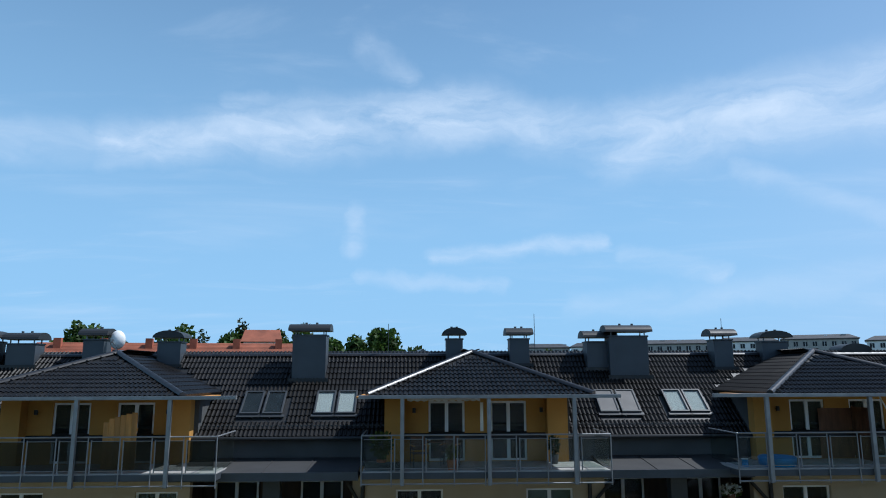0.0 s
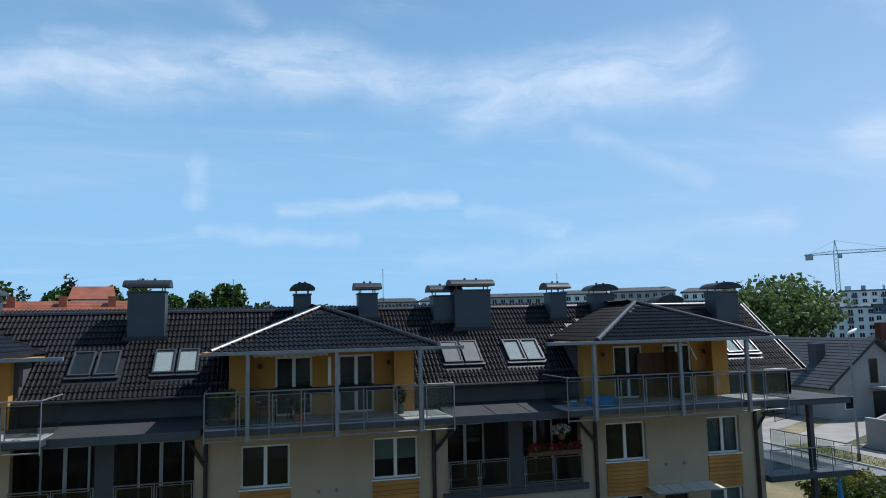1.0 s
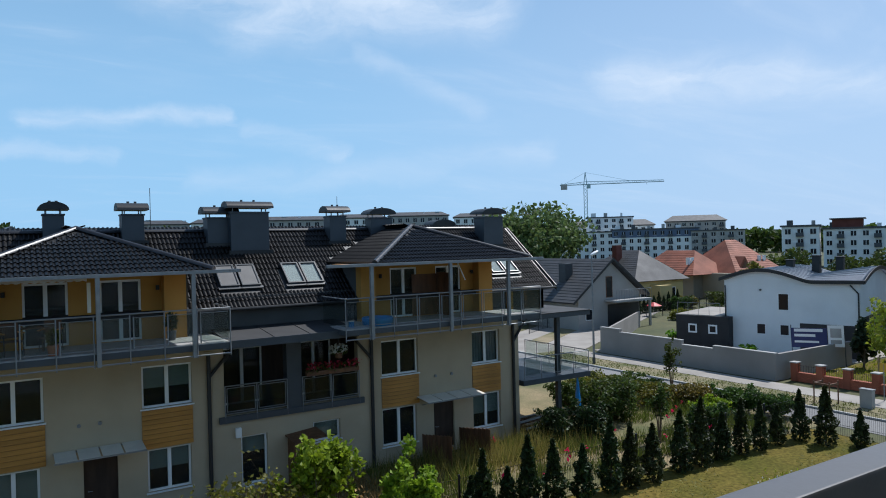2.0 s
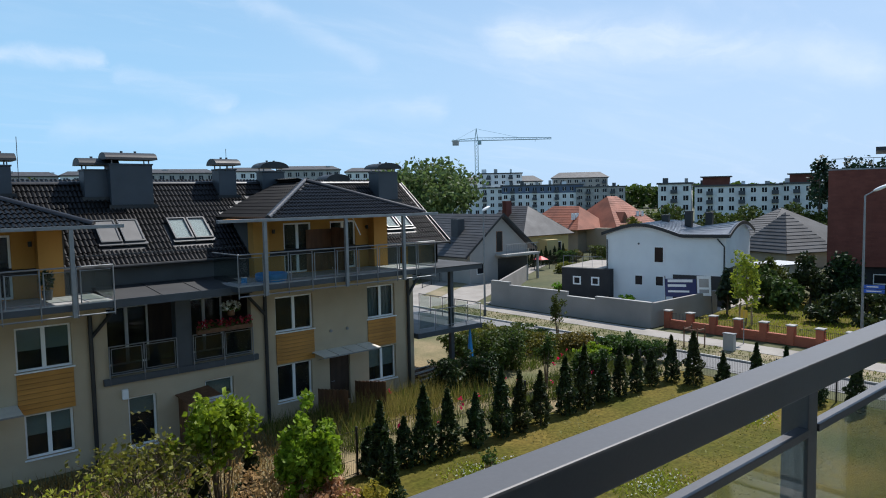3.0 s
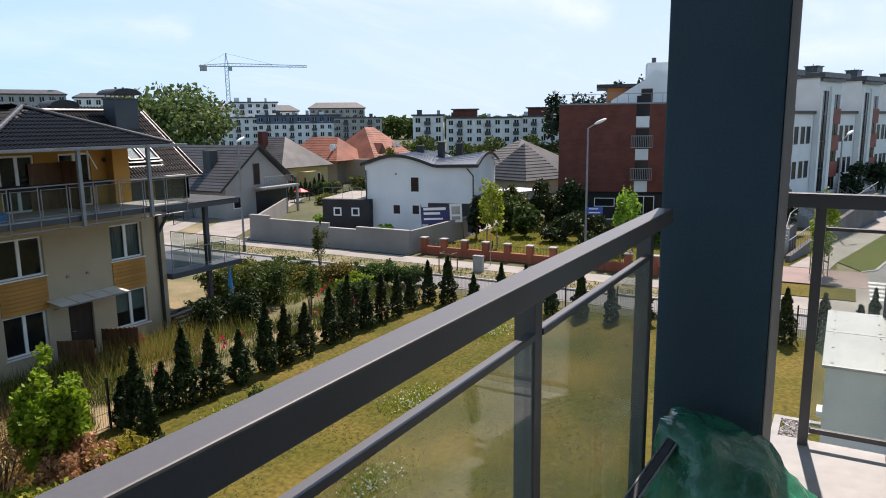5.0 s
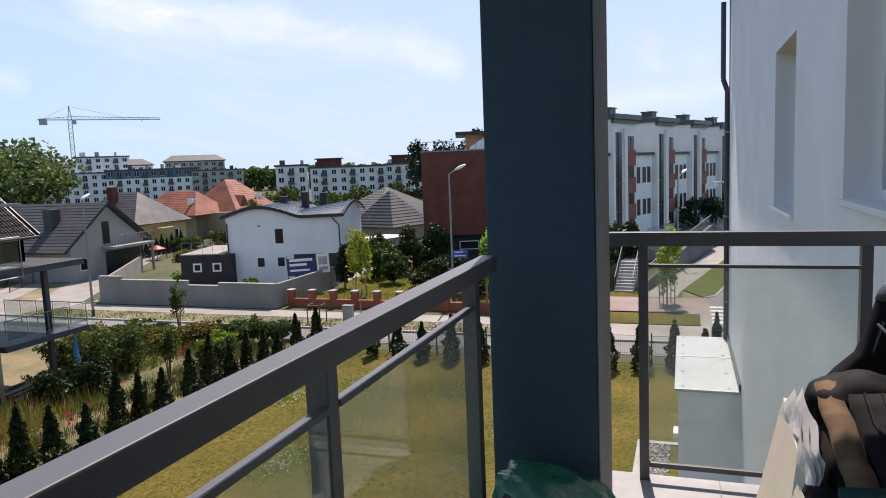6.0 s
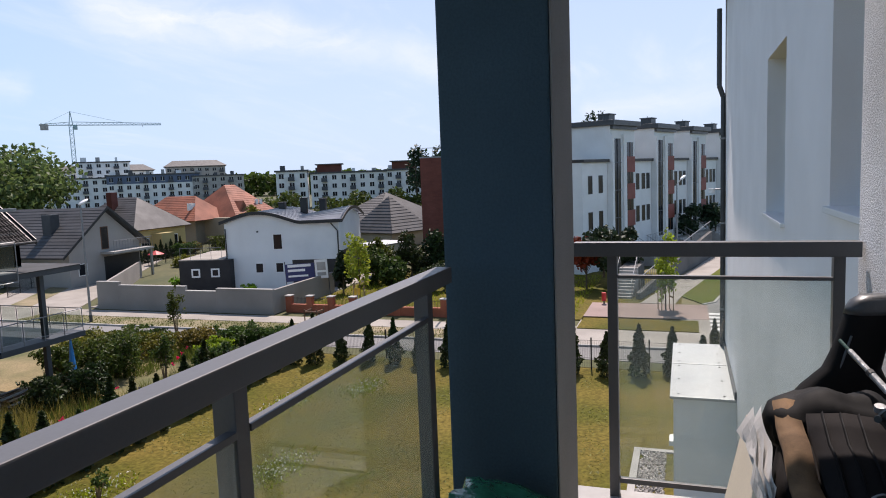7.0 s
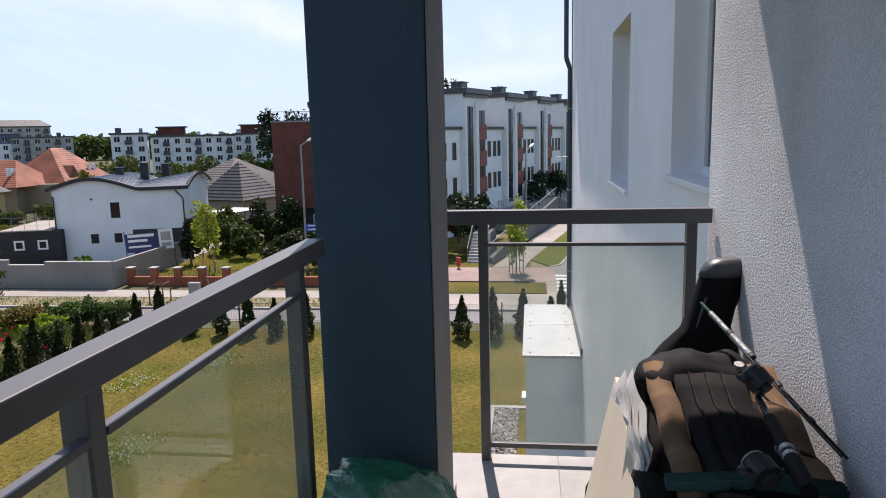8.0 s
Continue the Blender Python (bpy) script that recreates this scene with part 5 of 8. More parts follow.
rings = [[bm.verts.new((r_ * math.cos(6.2832 * i / 28), r_ * math.sin(6.2832 * i / 28), z)) for i in range(28)] for r_, z in prof[:-1]]
for a, b in zip(rings, rings[1:]):
    for i in range(28):
        j = (i + 1) % 28
        bm.faces.new((a[i], a[j], b[j], b[i]))
bm.faces.new(rings[-1])
part("tub", bm, BLUE_PLASTIC, pool, smooth=True)
bucket = thing("bucket", (11.15, 23.2, B), 0, "small pale blue plastic bucket", "bucket")
part("pail", tubes([((0, 0, 0), (0, 0, 0.22), 0.10)], 14), BLUE_PLASTIC, bucket)
part("rim", tubes([((0, 0, 0.22), (0, 0, 0.235), 0.11)], 14), PVC_WHITE, bucket)


def potted(loc, h, label, leaf, pot=TERRACOTTA, r=0.16, n=260, spread=0.3, seed=1):
    p = thing("potted_plant", loc, 0, label, "potted plant")
    bm = bmesh.new()
    bmesh.ops.create_cone(bm, cap_ends=True, segments=14, radius1=r * 0.75, radius2=r, depth=r * 1.9, matrix=Matrix.Translation((0, 0, r * 0.95)))
    part("pot", bm, pot, p)
    part("stem", tubes([((0, 0, r * 1.5), (0.02, 0, h * 0.7), 0.012)]), TWIG, p)
    rg = np.random.default_rng(seed)
    leaves("foliage", blob_points(rg, n, (0, 0, r * 2 + (h - r * 2) * 0.5), (spread, spread, (h - r * 2) * 0.55), 0.3), 0.09, leaf, p, seed=seed)
    return p


potted((-0.45, 23.1, B), 1.15, "leafy green shrub in a pot on the balcony", LEAF_MID, spread=0.38, n=420, seed=3)
potted((1.75, 22.98, B), 0.75, "small green plant in a terracotta pot by the rail", LEAF_OLIVE, spread=0.2, n=200, seed=4)
potted((5.2, 24.2, B), 0.9, "dark green potted plant near the balcony wall", LEAF_THUJA, METAL_DARK, spread=0.22, n=200, seed=5)
trough = thing("planter_box", (-0.95, 22.95, B), 0, "low dark planter box behind the rail", "planter")
part("planter", boxes((0, 0, 0, 1.1, 0.3, 0.22), bevel=0.01), METAL_DARK, trough)


def garden_chair(loc, rz):
    c = thing("garden_chair", loc, rz, "dark balcony chair with a pale wooden seat and armrests", "chair", "balcony chairs")
    part("seat", boxes((-0.24, -0.24, 0.41, 0.24, 0.22, 0.44), bevel=0.008), WOOD_BROWN, c)
    part("backrest", boxes((-0.24, 0.225, 0.5, 0.24, 0.25, 0.92), bevel=0.008), WOOD_BROWN, c)
    for s in (-1, 1):
        for y in (-0.22, 0.23):
            part("leg", tubes([((s * 0.25, y, 0), (s * 0.25, y, 0.65 if y < 0 else 0.92), 0.014)]), METAL_BLACK, c)
        part("armrest", boxes((s * 0.25 - 0.03, -0.25, 0.651, s * 0.25 + 0.03, 0.24, 0.68)), WOOD_ORANGE, c)
    return c


garden_chair((0.75, 23.7, B), 15)
garden_chair((1.75, 24.0, B), -20)
tab = thing("balcony_table", (1.25, 24.3, B), 0, "small dark balcony table", "table")
part("tabletop", boxes((-0.35, -0.25, 0.70, 0.35, 0.25, 0.73), bevel=0.006), WOOD_BROWN, tab)
for sx in (-0.3, 0.3):
    for sy in (-0.2, 0.2):
        part("leg", tubes([((sx, sy, 0), (sx, sy, 0.699), 0.015)]), METAL_BLACK, tab)
aw = thing("awning", (0.35, 22.85, 7.62), 0, "narrow white scalloped awning under the eaves", "awning")
bm = bmesh.new()
row = []
for i in range(61):
    x = 2.3 * i / 60
    row.append((bm.verts.new((x, 0, 0.0)), bm.verts.new((x, -0.04, -0.10 - 0.035 * abs(math.sin(i * 0.55))))))
for (a0, a1), (b0, b1) in zip(row, row[1:]):
    bm.faces.new((a0, b0, b1, a1))
bmesh.ops.solidify(bm, geom=bm.faces, thickness=0.01)
part("valance", bm, BLIND_WHITE, aw)
part("roller", tubes([((0, 0.02, 0.02), (2.3, 0.02, 0.02), 0.05)]), METAL_GALV, aw)
part("hanging_cloth", boxes((2.35, 0.6, -1.1, 2.45, 0.65, -0.2)), AWNING, aw)
dv = thing("divider_screen", (16.0, 24.0, B), 0, "reddish brown wooden divider on the balcony", "wooden screen")
for i in range(7):
    part("board", boxes((0.0, i * 0.17, 0, 0.03, i * 0.17 + 0.16, 1.75), bevel=0.003), WOOD_BROWN, dv)
part("board_wide", boxes((-1.2, 1.195, 0, 0.0, 1.199, 1.7)), WOOD_BROWN, dv)
pr = thing("folded_dryer", (16.1, 23.6, B + 1.75), 0, "folded white clothes dryer hung under the eaves", "clothes dryer")
part("arm", tubes([((-0.6, 0.1, 0.45), (0.5, 0.1, 0.42), 0.025), ((0.0, 0.1, 0.4), (0.35, 0.1, -0.3), 0.025), ((0, 0.1, 0.42), (0, 0.1, 0.86), 0.015)]), PVC_WHITE, pr)

# ---- roof tiles, row over row ----
def tile_mesh(name, w, ln, material):
    """An S-shaped tile with a thick lower edge; local x along the row, y up the slope."""
    bm = bmesh.new()
    n = 8
    prof = [(w * i / n, 0.026 * math.sin(math.pi * 4 * i / n + 0.5)) for i in range(n + 1)]
    lo = [bm.verts.new((x, 0, z + 0.055)) for x, z in prof]
    hi = [bm.verts.new((x, ln, z + 0.020)) for x, z in prof]
    ed = [bm.verts.new((x, 0.0, z + 0.020)) for x, z in prof]
    for i in range(n):
        bm.faces.new((lo[i], lo[i + 1], hi[i + 1], hi[i]))
        bm.faces.new((ed[i], ed[i + 1], lo[i + 1], lo[i]))
    return mesh_of(name, bm, material)


TW, TL = 0.30, 0.345
tile_s = tile_mesh("roof_tile", TW, TL + 0.05, TILE_DARK)


def slope_frame(origin, along_dir, up_dir):
    x, y = Vector(along_dir).normalized(), Vector(up_dir).normalized()
    z = x.cross(y).normalized()
    m = Matrix((x, y, z)).transposed().to_4x4()
    return Matrix.Translation(origin) @ m


def in_hip(x, y, z):
    """Whether a point of the main slope lies under one of the hipped roofs or rooms."""
    for _, c, pf0, pf1, pa, pr_, b0, b1 in HIPS:
        if abs(x - c) < 3.55:
            hip_z = pa.z - (pa.z - pf0.z) * abs(x - c) / 3.55 + G
            if z < hip_z + 0.02 and z > 7.5:
                return True
            if abs(x - c) < 3.1 and z <= 7.7:
                return True
    return False


mats = []
up = Vector((0, math.cos(SLOPE), math.sin(SLOPE)))
rows_n = int((RIDGE_Y - EAVE_Y) / math.cos(SLOPE) / TL)
base_m = slope_frame((0, EAVE_Y - 25, EAVE_Z - G), (1, 0, 0), up)
for i in range(rows_n + 1):
    for j in range(int((EAST - WEST) / TW)):
        x = WEST + j * TW
        s = i * TL
        y, z = EAVE_Y + s * math.cos(SLOPE), EAVE_Z + s * math.sin(SLOPE)
        if in_hip(x + 0.15, y, z) or (25.75 < y + 0.13 < 26.8 and any(sx - 0.1 < x + 0.15 < sx + 0.8 for sx in (-5.6, -4.8, -3.0, -2.22, 7.24, 8.02, 9.78, 10.53, 19.4, 20.2))):
            continue
        mats.append(base_m @ Matrix.Translation((x, s - 0.03, 0)) @ pose(0, 0, 0, 0, 0, 0.3 * math.sin(7.1 * i + 3.3 * j)))
mats.sort(key=lambda m: abs(m.translation.x - 9.0))
many("roof_tile", tile_s, mats, main_roof)
# rear slope stays out of sight: plain boards

for hip, c, pf0, pf1, pa, pr_, b0, b1 in HIPS:
    mats = []
    up_f = (pa - (pf0 + pf1) / 2)
    ln = up_f.length
    fm = slope_frame((pf0 + pf1) / 2, (1, 0, 0), up_f)
    for i in range(int(ln / TL) + 1):
        half = 3.55 * (1 - (i + 0.4) * TL / ln)
        k = int(half / TW)
        for j in range(-k, k):
            mats.append(fm @ Matrix.Translation((j * TW, i * TL - 0.04, 0)))
    many("roof_tile", tile_s, mats, hip, keep=300)
    mats = []
    for s, b in ((-1, b0), (1, b1)):
        f0 = pf0 if s < 0 else pf1
        up_s = Vector((-s * 3.55, 0, pa.z - pf0.z))
        ls = up_s.length
        am = slope_frame(f0, (0, s, 0), up_s)
        depth = (pr_.y - f0.y)
        run = pa.y - f0.y
        for i in range(int(ls / TL) + 1):
            q = (i + 0.4) * TL / ls
            y0 = run * q
            y1 = (b.y - f0.y) + (pr_.y - b.y) * q
            for j in range(int((y1 - y0) / TW)):
                y = y0 + j * TW
                mats.append(am @ Matrix.Translation((y if s > 0 else -y - TW, i * TL - 0.04, 0)))
    many("roof_tile", tile_s, mats, hip, keep=60)
    # hip and ridge caps
    cap = bmesh.new()
    prof = [(-0.11, 0.0), (-0.08, 0.07), (0, 0.105), (0.08, 0.07), (0.11, 0.0)]
    a_ = [cap.verts.new((p, 0, z * 1.03)) for p, z in prof]
    b_ = [cap.verts.new((p, 0.40, z * 0.97)) for p, z in prof]
    for i in range(4):
        cap.faces.new((a_[i], b_[i], b_[i + 1], a_[i + 1]))
    cap.faces.new([cap.verts.new((p, 0, z * 1.03)) for p, z in prof])
    cap_me = mesh_of("ridge_tile", cap, TILE_RIDGE)
    cap_me.polygons.foreach_set("use_smooth", [True] * len(cap_me.polygons))
    for p, q in ((pf0, pa), (pf1, pa), (pa, pr_)):
        d = (q - p)
        n = max(1, int(d.length / 0.36))
        z_ax = Vector((0, 0, 1))
        y_ax = d.normalized()
        x_ax = y_ax.cross(z_ax).normalized()
        z2 = x_ax.cross(y_ax)
        m = Matrix((x_ax, y_ax, z2)).transposed().to_4x4()
        for i in range(n):
            o = new("ridge_tile", cap_me)
            o.parent = hip
            o.matrix_basis = Matrix.Translation(p + d * (i / n) + Vector((0, 0, 0.03))) @ m
for i in range(int((EAST - WEST) / 0.36)):
    o = new("ridge_tile", cap_me)
    o.parent = main_roof
    o.matrix_basis = Matrix.Translation((WEST + i * 0.36, RIDGE_Y - 25, RIDGE_Z - G + 0.0)) @ pose(0, 0, 0, 0, 0, -90)
# snow guard hooks along the lower rows
me = mesh_of("snow_hook", tubes([((0, 0, 0.05), (0, 0.02, 0.13), 0.02)], 5), METAL_BLACK)
hooks = [base_m @ Matrix.Translation((WEST + 0.6 * j + 0.3 * (i % 2), 0.45 + i * TL, 0)) for i in range(2) for j in range(int((EAST - WEST) / 0.6))]
hooks = [m for m in hooks if not in_hip(m.translation.x, m.translation.y + 25, m.translation.z + G)]
many("snow_hook", me, hooks, main_roof, keep=0)

# ---- ground, road and garden edges ----
bm = bmesh.new()
def bump_z(x, y):
    far = max(0.0, math.hypot(x, y) - 130)
    return G - 0.02 + 2.0 * min(1, far / 500) * (0.4 + 0.6 * max(0, noise.noise(Vector((x * 0.003, y * 0.003, 3)))))
coords = [-1500, -700, -350, -150, -60, 0, 60, 130, 180, 240, 320, 420, 560, 760, 1100, 1700, 2600]
grid = [[bm.verts.new((x, y, bump_z(x, y))) for y in coords] for x in coords]
for i in range(len(coords) - 1):
    for j in range(len(coords) - 1):
        bm.faces.new((grid[i][j], grid[i + 1][j], grid[i + 1][j + 1], grid[i][j + 1]))
solo("ground", bm, FIELD, "open grassy ground reaching the horizon", "ground", kind="structure")
solo("lawn", boxes((-20, 0.9, G - 0.1, 31.3, 18.2, G)), LAWN, "dry summer lawn with bare patches", "lawn", kind="structure")
solo("garden_ground", boxes((-24, 18.2, G - 0.1, 32.6, 40, G - 0.004)), MEADOW, "rough sandy garden soil with weeds", "garden", kind="structure")
solo("lawn_edge", boxes((17, -1.3, G - 0.1, 31.3, 0.9, G)), LAWN, "dry lawn beside the white house", "lawn", kind="structure")
# street along y, a side street away from it
solo("road", boxes((32.6, -60, G - 0.1, 34.9, 120, G + 0.0)), ASPHALT, "pale worn asphalt street", "road", kind="structure")
solo("kerb", boxes((34.9, -60, G - 0.1, 35.05, 120, G + 0.1)), CONCRETE, "concrete kerb along the street", "kerb", kind="structure")
solo("verge", boxes((35.05, 5.5, G - 0.1, 37.3, 42.5, G + 0.05)), SAND, "dry sandy verge with thin grass", "verge", kind="structure")
solo("pavement", boxes((37.3, 5.5, G - 0.1, 39.1, 42.5, G + 0.07)), PAVING, "pale paved footpath along the wall", "pavement", kind="structure")
bm = bmesh.new()
slab(bm, [(35.05, 42.5, G + 0.03), (39, 41.2, G + 0.03), (100, 77, G + 0.03), (97, 84, G + 0.03), (35.05, 49.5, G + 0.03)], 0.1)
solo("side_road", bm, PAVING, "pale unpaved side street", "road", kind="structure")
bm = bmesh.new()
slab(bm, [(39.4, 46.0, G + 0.05), (46, 50.0, G + 0.05), (60, 58.6, G + 0.05), (60, 60.5, G + 0.05), (39.4, 48.2, G + 0.05)], 0.1)
solo("side_verge", bm, SAND, "sandy verge beside the side street", "verge", kind="structure")
solo("plaza", boxes((41.9, -1.5, G - 0.1, 46.3, 5.49, G + 0.06)), PAVING_RED, "pink brick paving at the street corner", "pavement", kind="structure")
solo("plaza_apron", boxes((35.05, -1.5, G - 0.1, 41.899, 5.49, G + 0.05)), PAVING, "pale paved corner beside the street", "pavement", kind="structure")
solo("plaza_verge", boxes((38.6, -0.9, G + 0.051, 41.4, 5.4, G + 0.09)), LAWN, "dry grass strip at the corner", "verge", kind="structure")
solo("slope_ground", boxes((46.301, -1.5, G - 0.1, 62, 5.49, G + 0.03)), MEADOW, "shaded rough ground below the townhouses", "garden", kind="structure")
solo("cross_road", boxes((34.95, -6.5, G - 0.1, 110, -1.51, G + 0.02)), ASPHALT, "pale asphalt side road", "road", kind="structure")
bm = bmesh.new()
slab(bm, [(49.0, 0.0, G + 0.10), (46.6, -1.2, G + 0.10), (47.5, -1.9, G + 0.10), (52.5, -2.9, G + 0.10), (68, -4.7, G + 0.10), (64, -3.3, G + 0.10)], 0.12)
solo("grass_island", bm, LAWN_GREEN, "green grass strip beside the footpath", "verge", kind="structure")
bm = bmesh.new()
slab(bm, [(46.45, -1.25, G + 0.075), (47.4, -2.05, G + 0.075), (52.5, -3.05, G + 0.075), (68, -4.85, G + 0.075), (68, -4.7, G + 0.075), (52.5, -2.88, G + 0.075), (47.5, -1.88, G + 0.075), (46.6, -1.18, G + 0.075)], 0.12)
solo("island_kerb", bm, CONCRETE, "pale kerb round the grass strip", "kerb", kind="structure")
bm = bmesh.new()
slab(bm, [(46.3, 2.5, G + 0.085), (46.3, 0.4, G + 0.085), (49.0, 0.02, G + 0.085), (64, -3.28, G + 0.085), (80, -6.2, G + 0.085), (80, -4.6, G + 0.085)], 0.1)
solo("footpath", bm, PAVING, "pale footpath climbing beside the retaining wall", "pavement", kind="structure")
cw = thing("zebra_crossing", (39.5, -4.1, G + 0.022), 0, "worn white zebra crossing on the road", "road marking", kind="structure")
for i in range(5):
    part("stripe", boxes((i * 1.0, 0, 0, i * 1.0 + 0.5, 2.6, 0.006)), WHITE_LINE, cw)
# pebble strip round the annex
strip_ = thing("pebble_strip", (15.6, 0.35, G), 0, "grey and brown pebble strip with a paver edge", "pebbles", kind="structure")
part("paver_edge", boxes((-0.2, 0.75, 0.0, 6.9, 0.95, 0.05), (6.7, -1.6, 0, 6.9, 0.749, 0.05)), CONCRETE, strip_)
bm = bmesh.new()
bmesh.ops.create_icosphere(bm, subdivisions=1, radius=0.05)
peb = mesh_of("pebble", bm, PEBBLE)
rng = np.random.default_rng(11)
pm = [Matrix.Translation((rng.uniform(-0.1, 6.65), rng.uniform(0.0, 0.72), rng.uniform(0.0, 0.035))) @ Euler(rng.uniform(0, 3, 3)).to_matrix().to_4x4() @ Matrix.Diagonal((*rng.uniform(0.6, 1.4, 2), 0.6, 1)) for _ in range(1500)]
many("pebble", peb, pm, strip_, keep=120)

# block wall round the white house, with its stepped top
wall = thing("boundary_wall", (39.7, 25.2, G), 0, "grey rendered boundary wall with a stepped top and dark coping", "wall")
L = 14.6
steps = [(0.0, 4.4, 1.62), (4.4, 6.9, 1.42), (6.9, 12.6, 1.72), (12.6, L, 1.95)]
for a, b, h in steps:
    part("wall_panel", boxes((0, a, 0, 0.24, b - 0.006, h)), CONCRETE_WALL, wall)
    part("coping", boxes((-0.03, a, h + 0.002, 0.27, b - 0.004, h + 0.06), bevel=0.01), CONCRETE, wall)
bm = bmesh.new()
slab(bm, [(0.24, L, 1.7), (0.24, L - 0.24, 1.7), (15, L + 9.6, 1.5), (15, L + 9.84, 1.5)], 1.68)
part("wall_return", bm, CONCRETE_WALL, wall)
part("wall_return", boxes((0.25, 0, 0, 8.5, 0.24, 1.6)), CONCRETE_WALL, wall)

# brick pier fence
fence_b = thing("brick_fence", (40.6, 25.0, G), 0, "low orange-red brick fence with square piers", "fence")
part("plinth", boxes((0, -16.5, 0, 0.3, -0.2, 0.55)), BRICK_ORANGE, fence_b)
bk = mesh_of("brick", boxes((0, 0, 0, 0.012, 0.235, 0.062)), BRICK_ORANGE)
for k in range(11):
    y = -0.4 - 1.55 * k
    p = part("pier", boxes((-0.05, y - 0.19, 0, 0.36, y + 0.19, 1.08)), BRICK_ORANGE, fence_b)
    part("pier_cap", boxes((-0.1, y - 0.24, 1.081, 0.41, y + 0.24, 1.15), bevel=0.015), CONCRETE, p)
    if k < 9:
        infill = part("infill_rail", tubes([((0.15, y - 0.2, 0.95), (0.15, y - 1.35, 0.95), 0.012)], 4), METAL_BLACK, fence_b)
        for i in range(12):
            part("steel_bar", tubes([((0.15, y - 0.2 - 0.1 * i, 0.55), (0.15, y - 0.2 - 0.1 * i, 1.0), 0.008)], 4), METAL_BLACK, infill)
bm_ = []
for k in range(5):
    for r_ in range(7):
        for q in range(6):
            bm_.append(Matrix.Translation((-0.012, -0.8 - 1.55 * k - 0.245 * q + (0.12 if r_ % 2 else 0), 0.02 + 0.075 * r_)))
many("brick", bk, bm_, fence_b, keep=210)
garden = boxes((40.95, 0, G - 0.05, 60, 25.1, G + 0.05))
solo("garden_lawn", garden, LAWN, "green garden behind the brick fence", "lawn", kind="structure")
solo("yard", boxes((40, 25.45, G - 0.05, 58, 41, G + 0.04)), PAVING, "paved yard of the white house", "yard", kind="structure")


# ---- wire fences ----
def wire_fence(a, b, h=1.45, label="dark green wire mesh garden fence"):
    a, b = Vector((*a, G)), Vector((*b, G))
    ln = (b - a).length
    ang = math.degrees(math.atan2(b.y - a.y, b.x - a.x))
    f = thing("wire_fence", tuple(a), ang, label, "fence")
    n = max(1, round(ln / 2.5))
    post = mesh_of("fence_post", boxes((-0.03, -0.03, 0, 0.03, 0.03, h + 0.12), bevel=0.004), METAL_BLACK)
    for i in range(n + 1):
        o = new("fence_post", post)
        o.parent = f
        o.location = (ln * i / n, 0, 0)
    w = ln / n
    bm = bmesh.new()
    k = int(w / 0.075)
    for i in range(1, k):
        x = w * i / k
        box(bm, x - 0.003, -0.003, 0.05, x + 0.003, 0.003, h)
    for z in (0.06, 0.5, 1.0, h - 0.02):
        box(bm, 0.03, 0.004, z, w - 0.03, 0.01, z + 0.012)
    panel = mesh_of("mesh_panel", bm, METAL_BLACK)
    for i in range(n):
        o = new("mesh_panel", panel)
        o.parent = f
        o.location = (w * i, 0, 0)


wire_fence((2.0, 18.25), (30.6, 18.25))
wire_fence((31.0, 18.25), (31.0, -1.2), 1.3, "dark metal fence along the street end of the lawn")
wire_fence((42.5, 52.0), (60, 62), 1.2, "dark wire fence of the side street gardens")


# ---- street lamps and signs ----
def street_lamp(x, y, h, arm, ang, label):
    s = thing("street_lamp", (x, y, G), ang, label, "street lamp", "street lamps")
    part("pole", tube(bmesh.new(), (0, 0, 0), (0, 0, h), 0.085, 0.05, 10), METAL_GALV, s)
    part("arm", tubes([((0, 0, h - 0.02), (arm, 0, h + 0.55 * arm), 0.035)], 8), METAL_GALV, s)
    bm = bmesh.new()
    bmesh.ops.create_uvsphere(bm, u_segments=14, v_segments=8, radius=1, matrix=Matrix.Translation((arm + 0.25, 0, h + 0.55 * arm + 0.12)) @ pose(0, 0, 0, 0, -24, 0) @ Matrix.Diagonal((0.42, 0.16, 0.10, 1)))
    part("lamp_head", bm, PVC_WHITE, s, smooth=True)
    part("base", tubes([((0, 0, 0), (0, 0, 0.5), 0.11)], 10), METAL_DARK, s)
    return s


street_lamp(35.6, 36.3, 7.7, 0.0, 0, "slim galvanised street lamp by the boundary wall")
street_lamp(43.1, 14.05, 8.35, 0.5, -60, "tall grey street lamp with a slanted arm")
street_lamp(60.5, 0.4, 7.2, 0.7, -30, "grey street lamp in front of the townhouses")
sg = thing("street_sign", (43.3, 13.4, 2.35), 0, "blue street name sign clamped to the lamp post", "sign")
sg.matrix_basis = pose(43.03, 14.0, 2.6, 0, 0, -72)
part("sign_plate", boxes((0.02, -0.02, 0, 1.0, 0.0, 0.2), (0.02, -0.02, 0.24, 1.0, 0.0, 0.44)), SIGN_BLUE, sg)
part("lettering_bar", boxes((0.15, -0.026, 0.07, 0.85, -0.021, 0.13), (0.15, -0.026, 0.31, 0.7, -0.021, 0.37)), PVC_WHITE, sg)
ys = thing("yellow_sign", (38.9, 18.7, G + 0.07), -70, "small yellow notice on a slim post", "sign")
part("post", tubes([((0, 0, 0), (0, 0, 1.9), 0.025)]), METAL_GALV, ys)
part("plate", boxes((-0.18, -0.02, 1.5, 0.18, -0.01, 1.95)), SIGN_YELLOW, ys)
cab = thing("utility_cabinet", (36.7, 18.2, G + 0.05), 0, "small grey utility cabinet on the verge", "cabinet")
part("cabinet_body", boxes((0, 0, 0, 0.3, 0.6, 0.9), bevel=0.02), CONCRETE, cab)
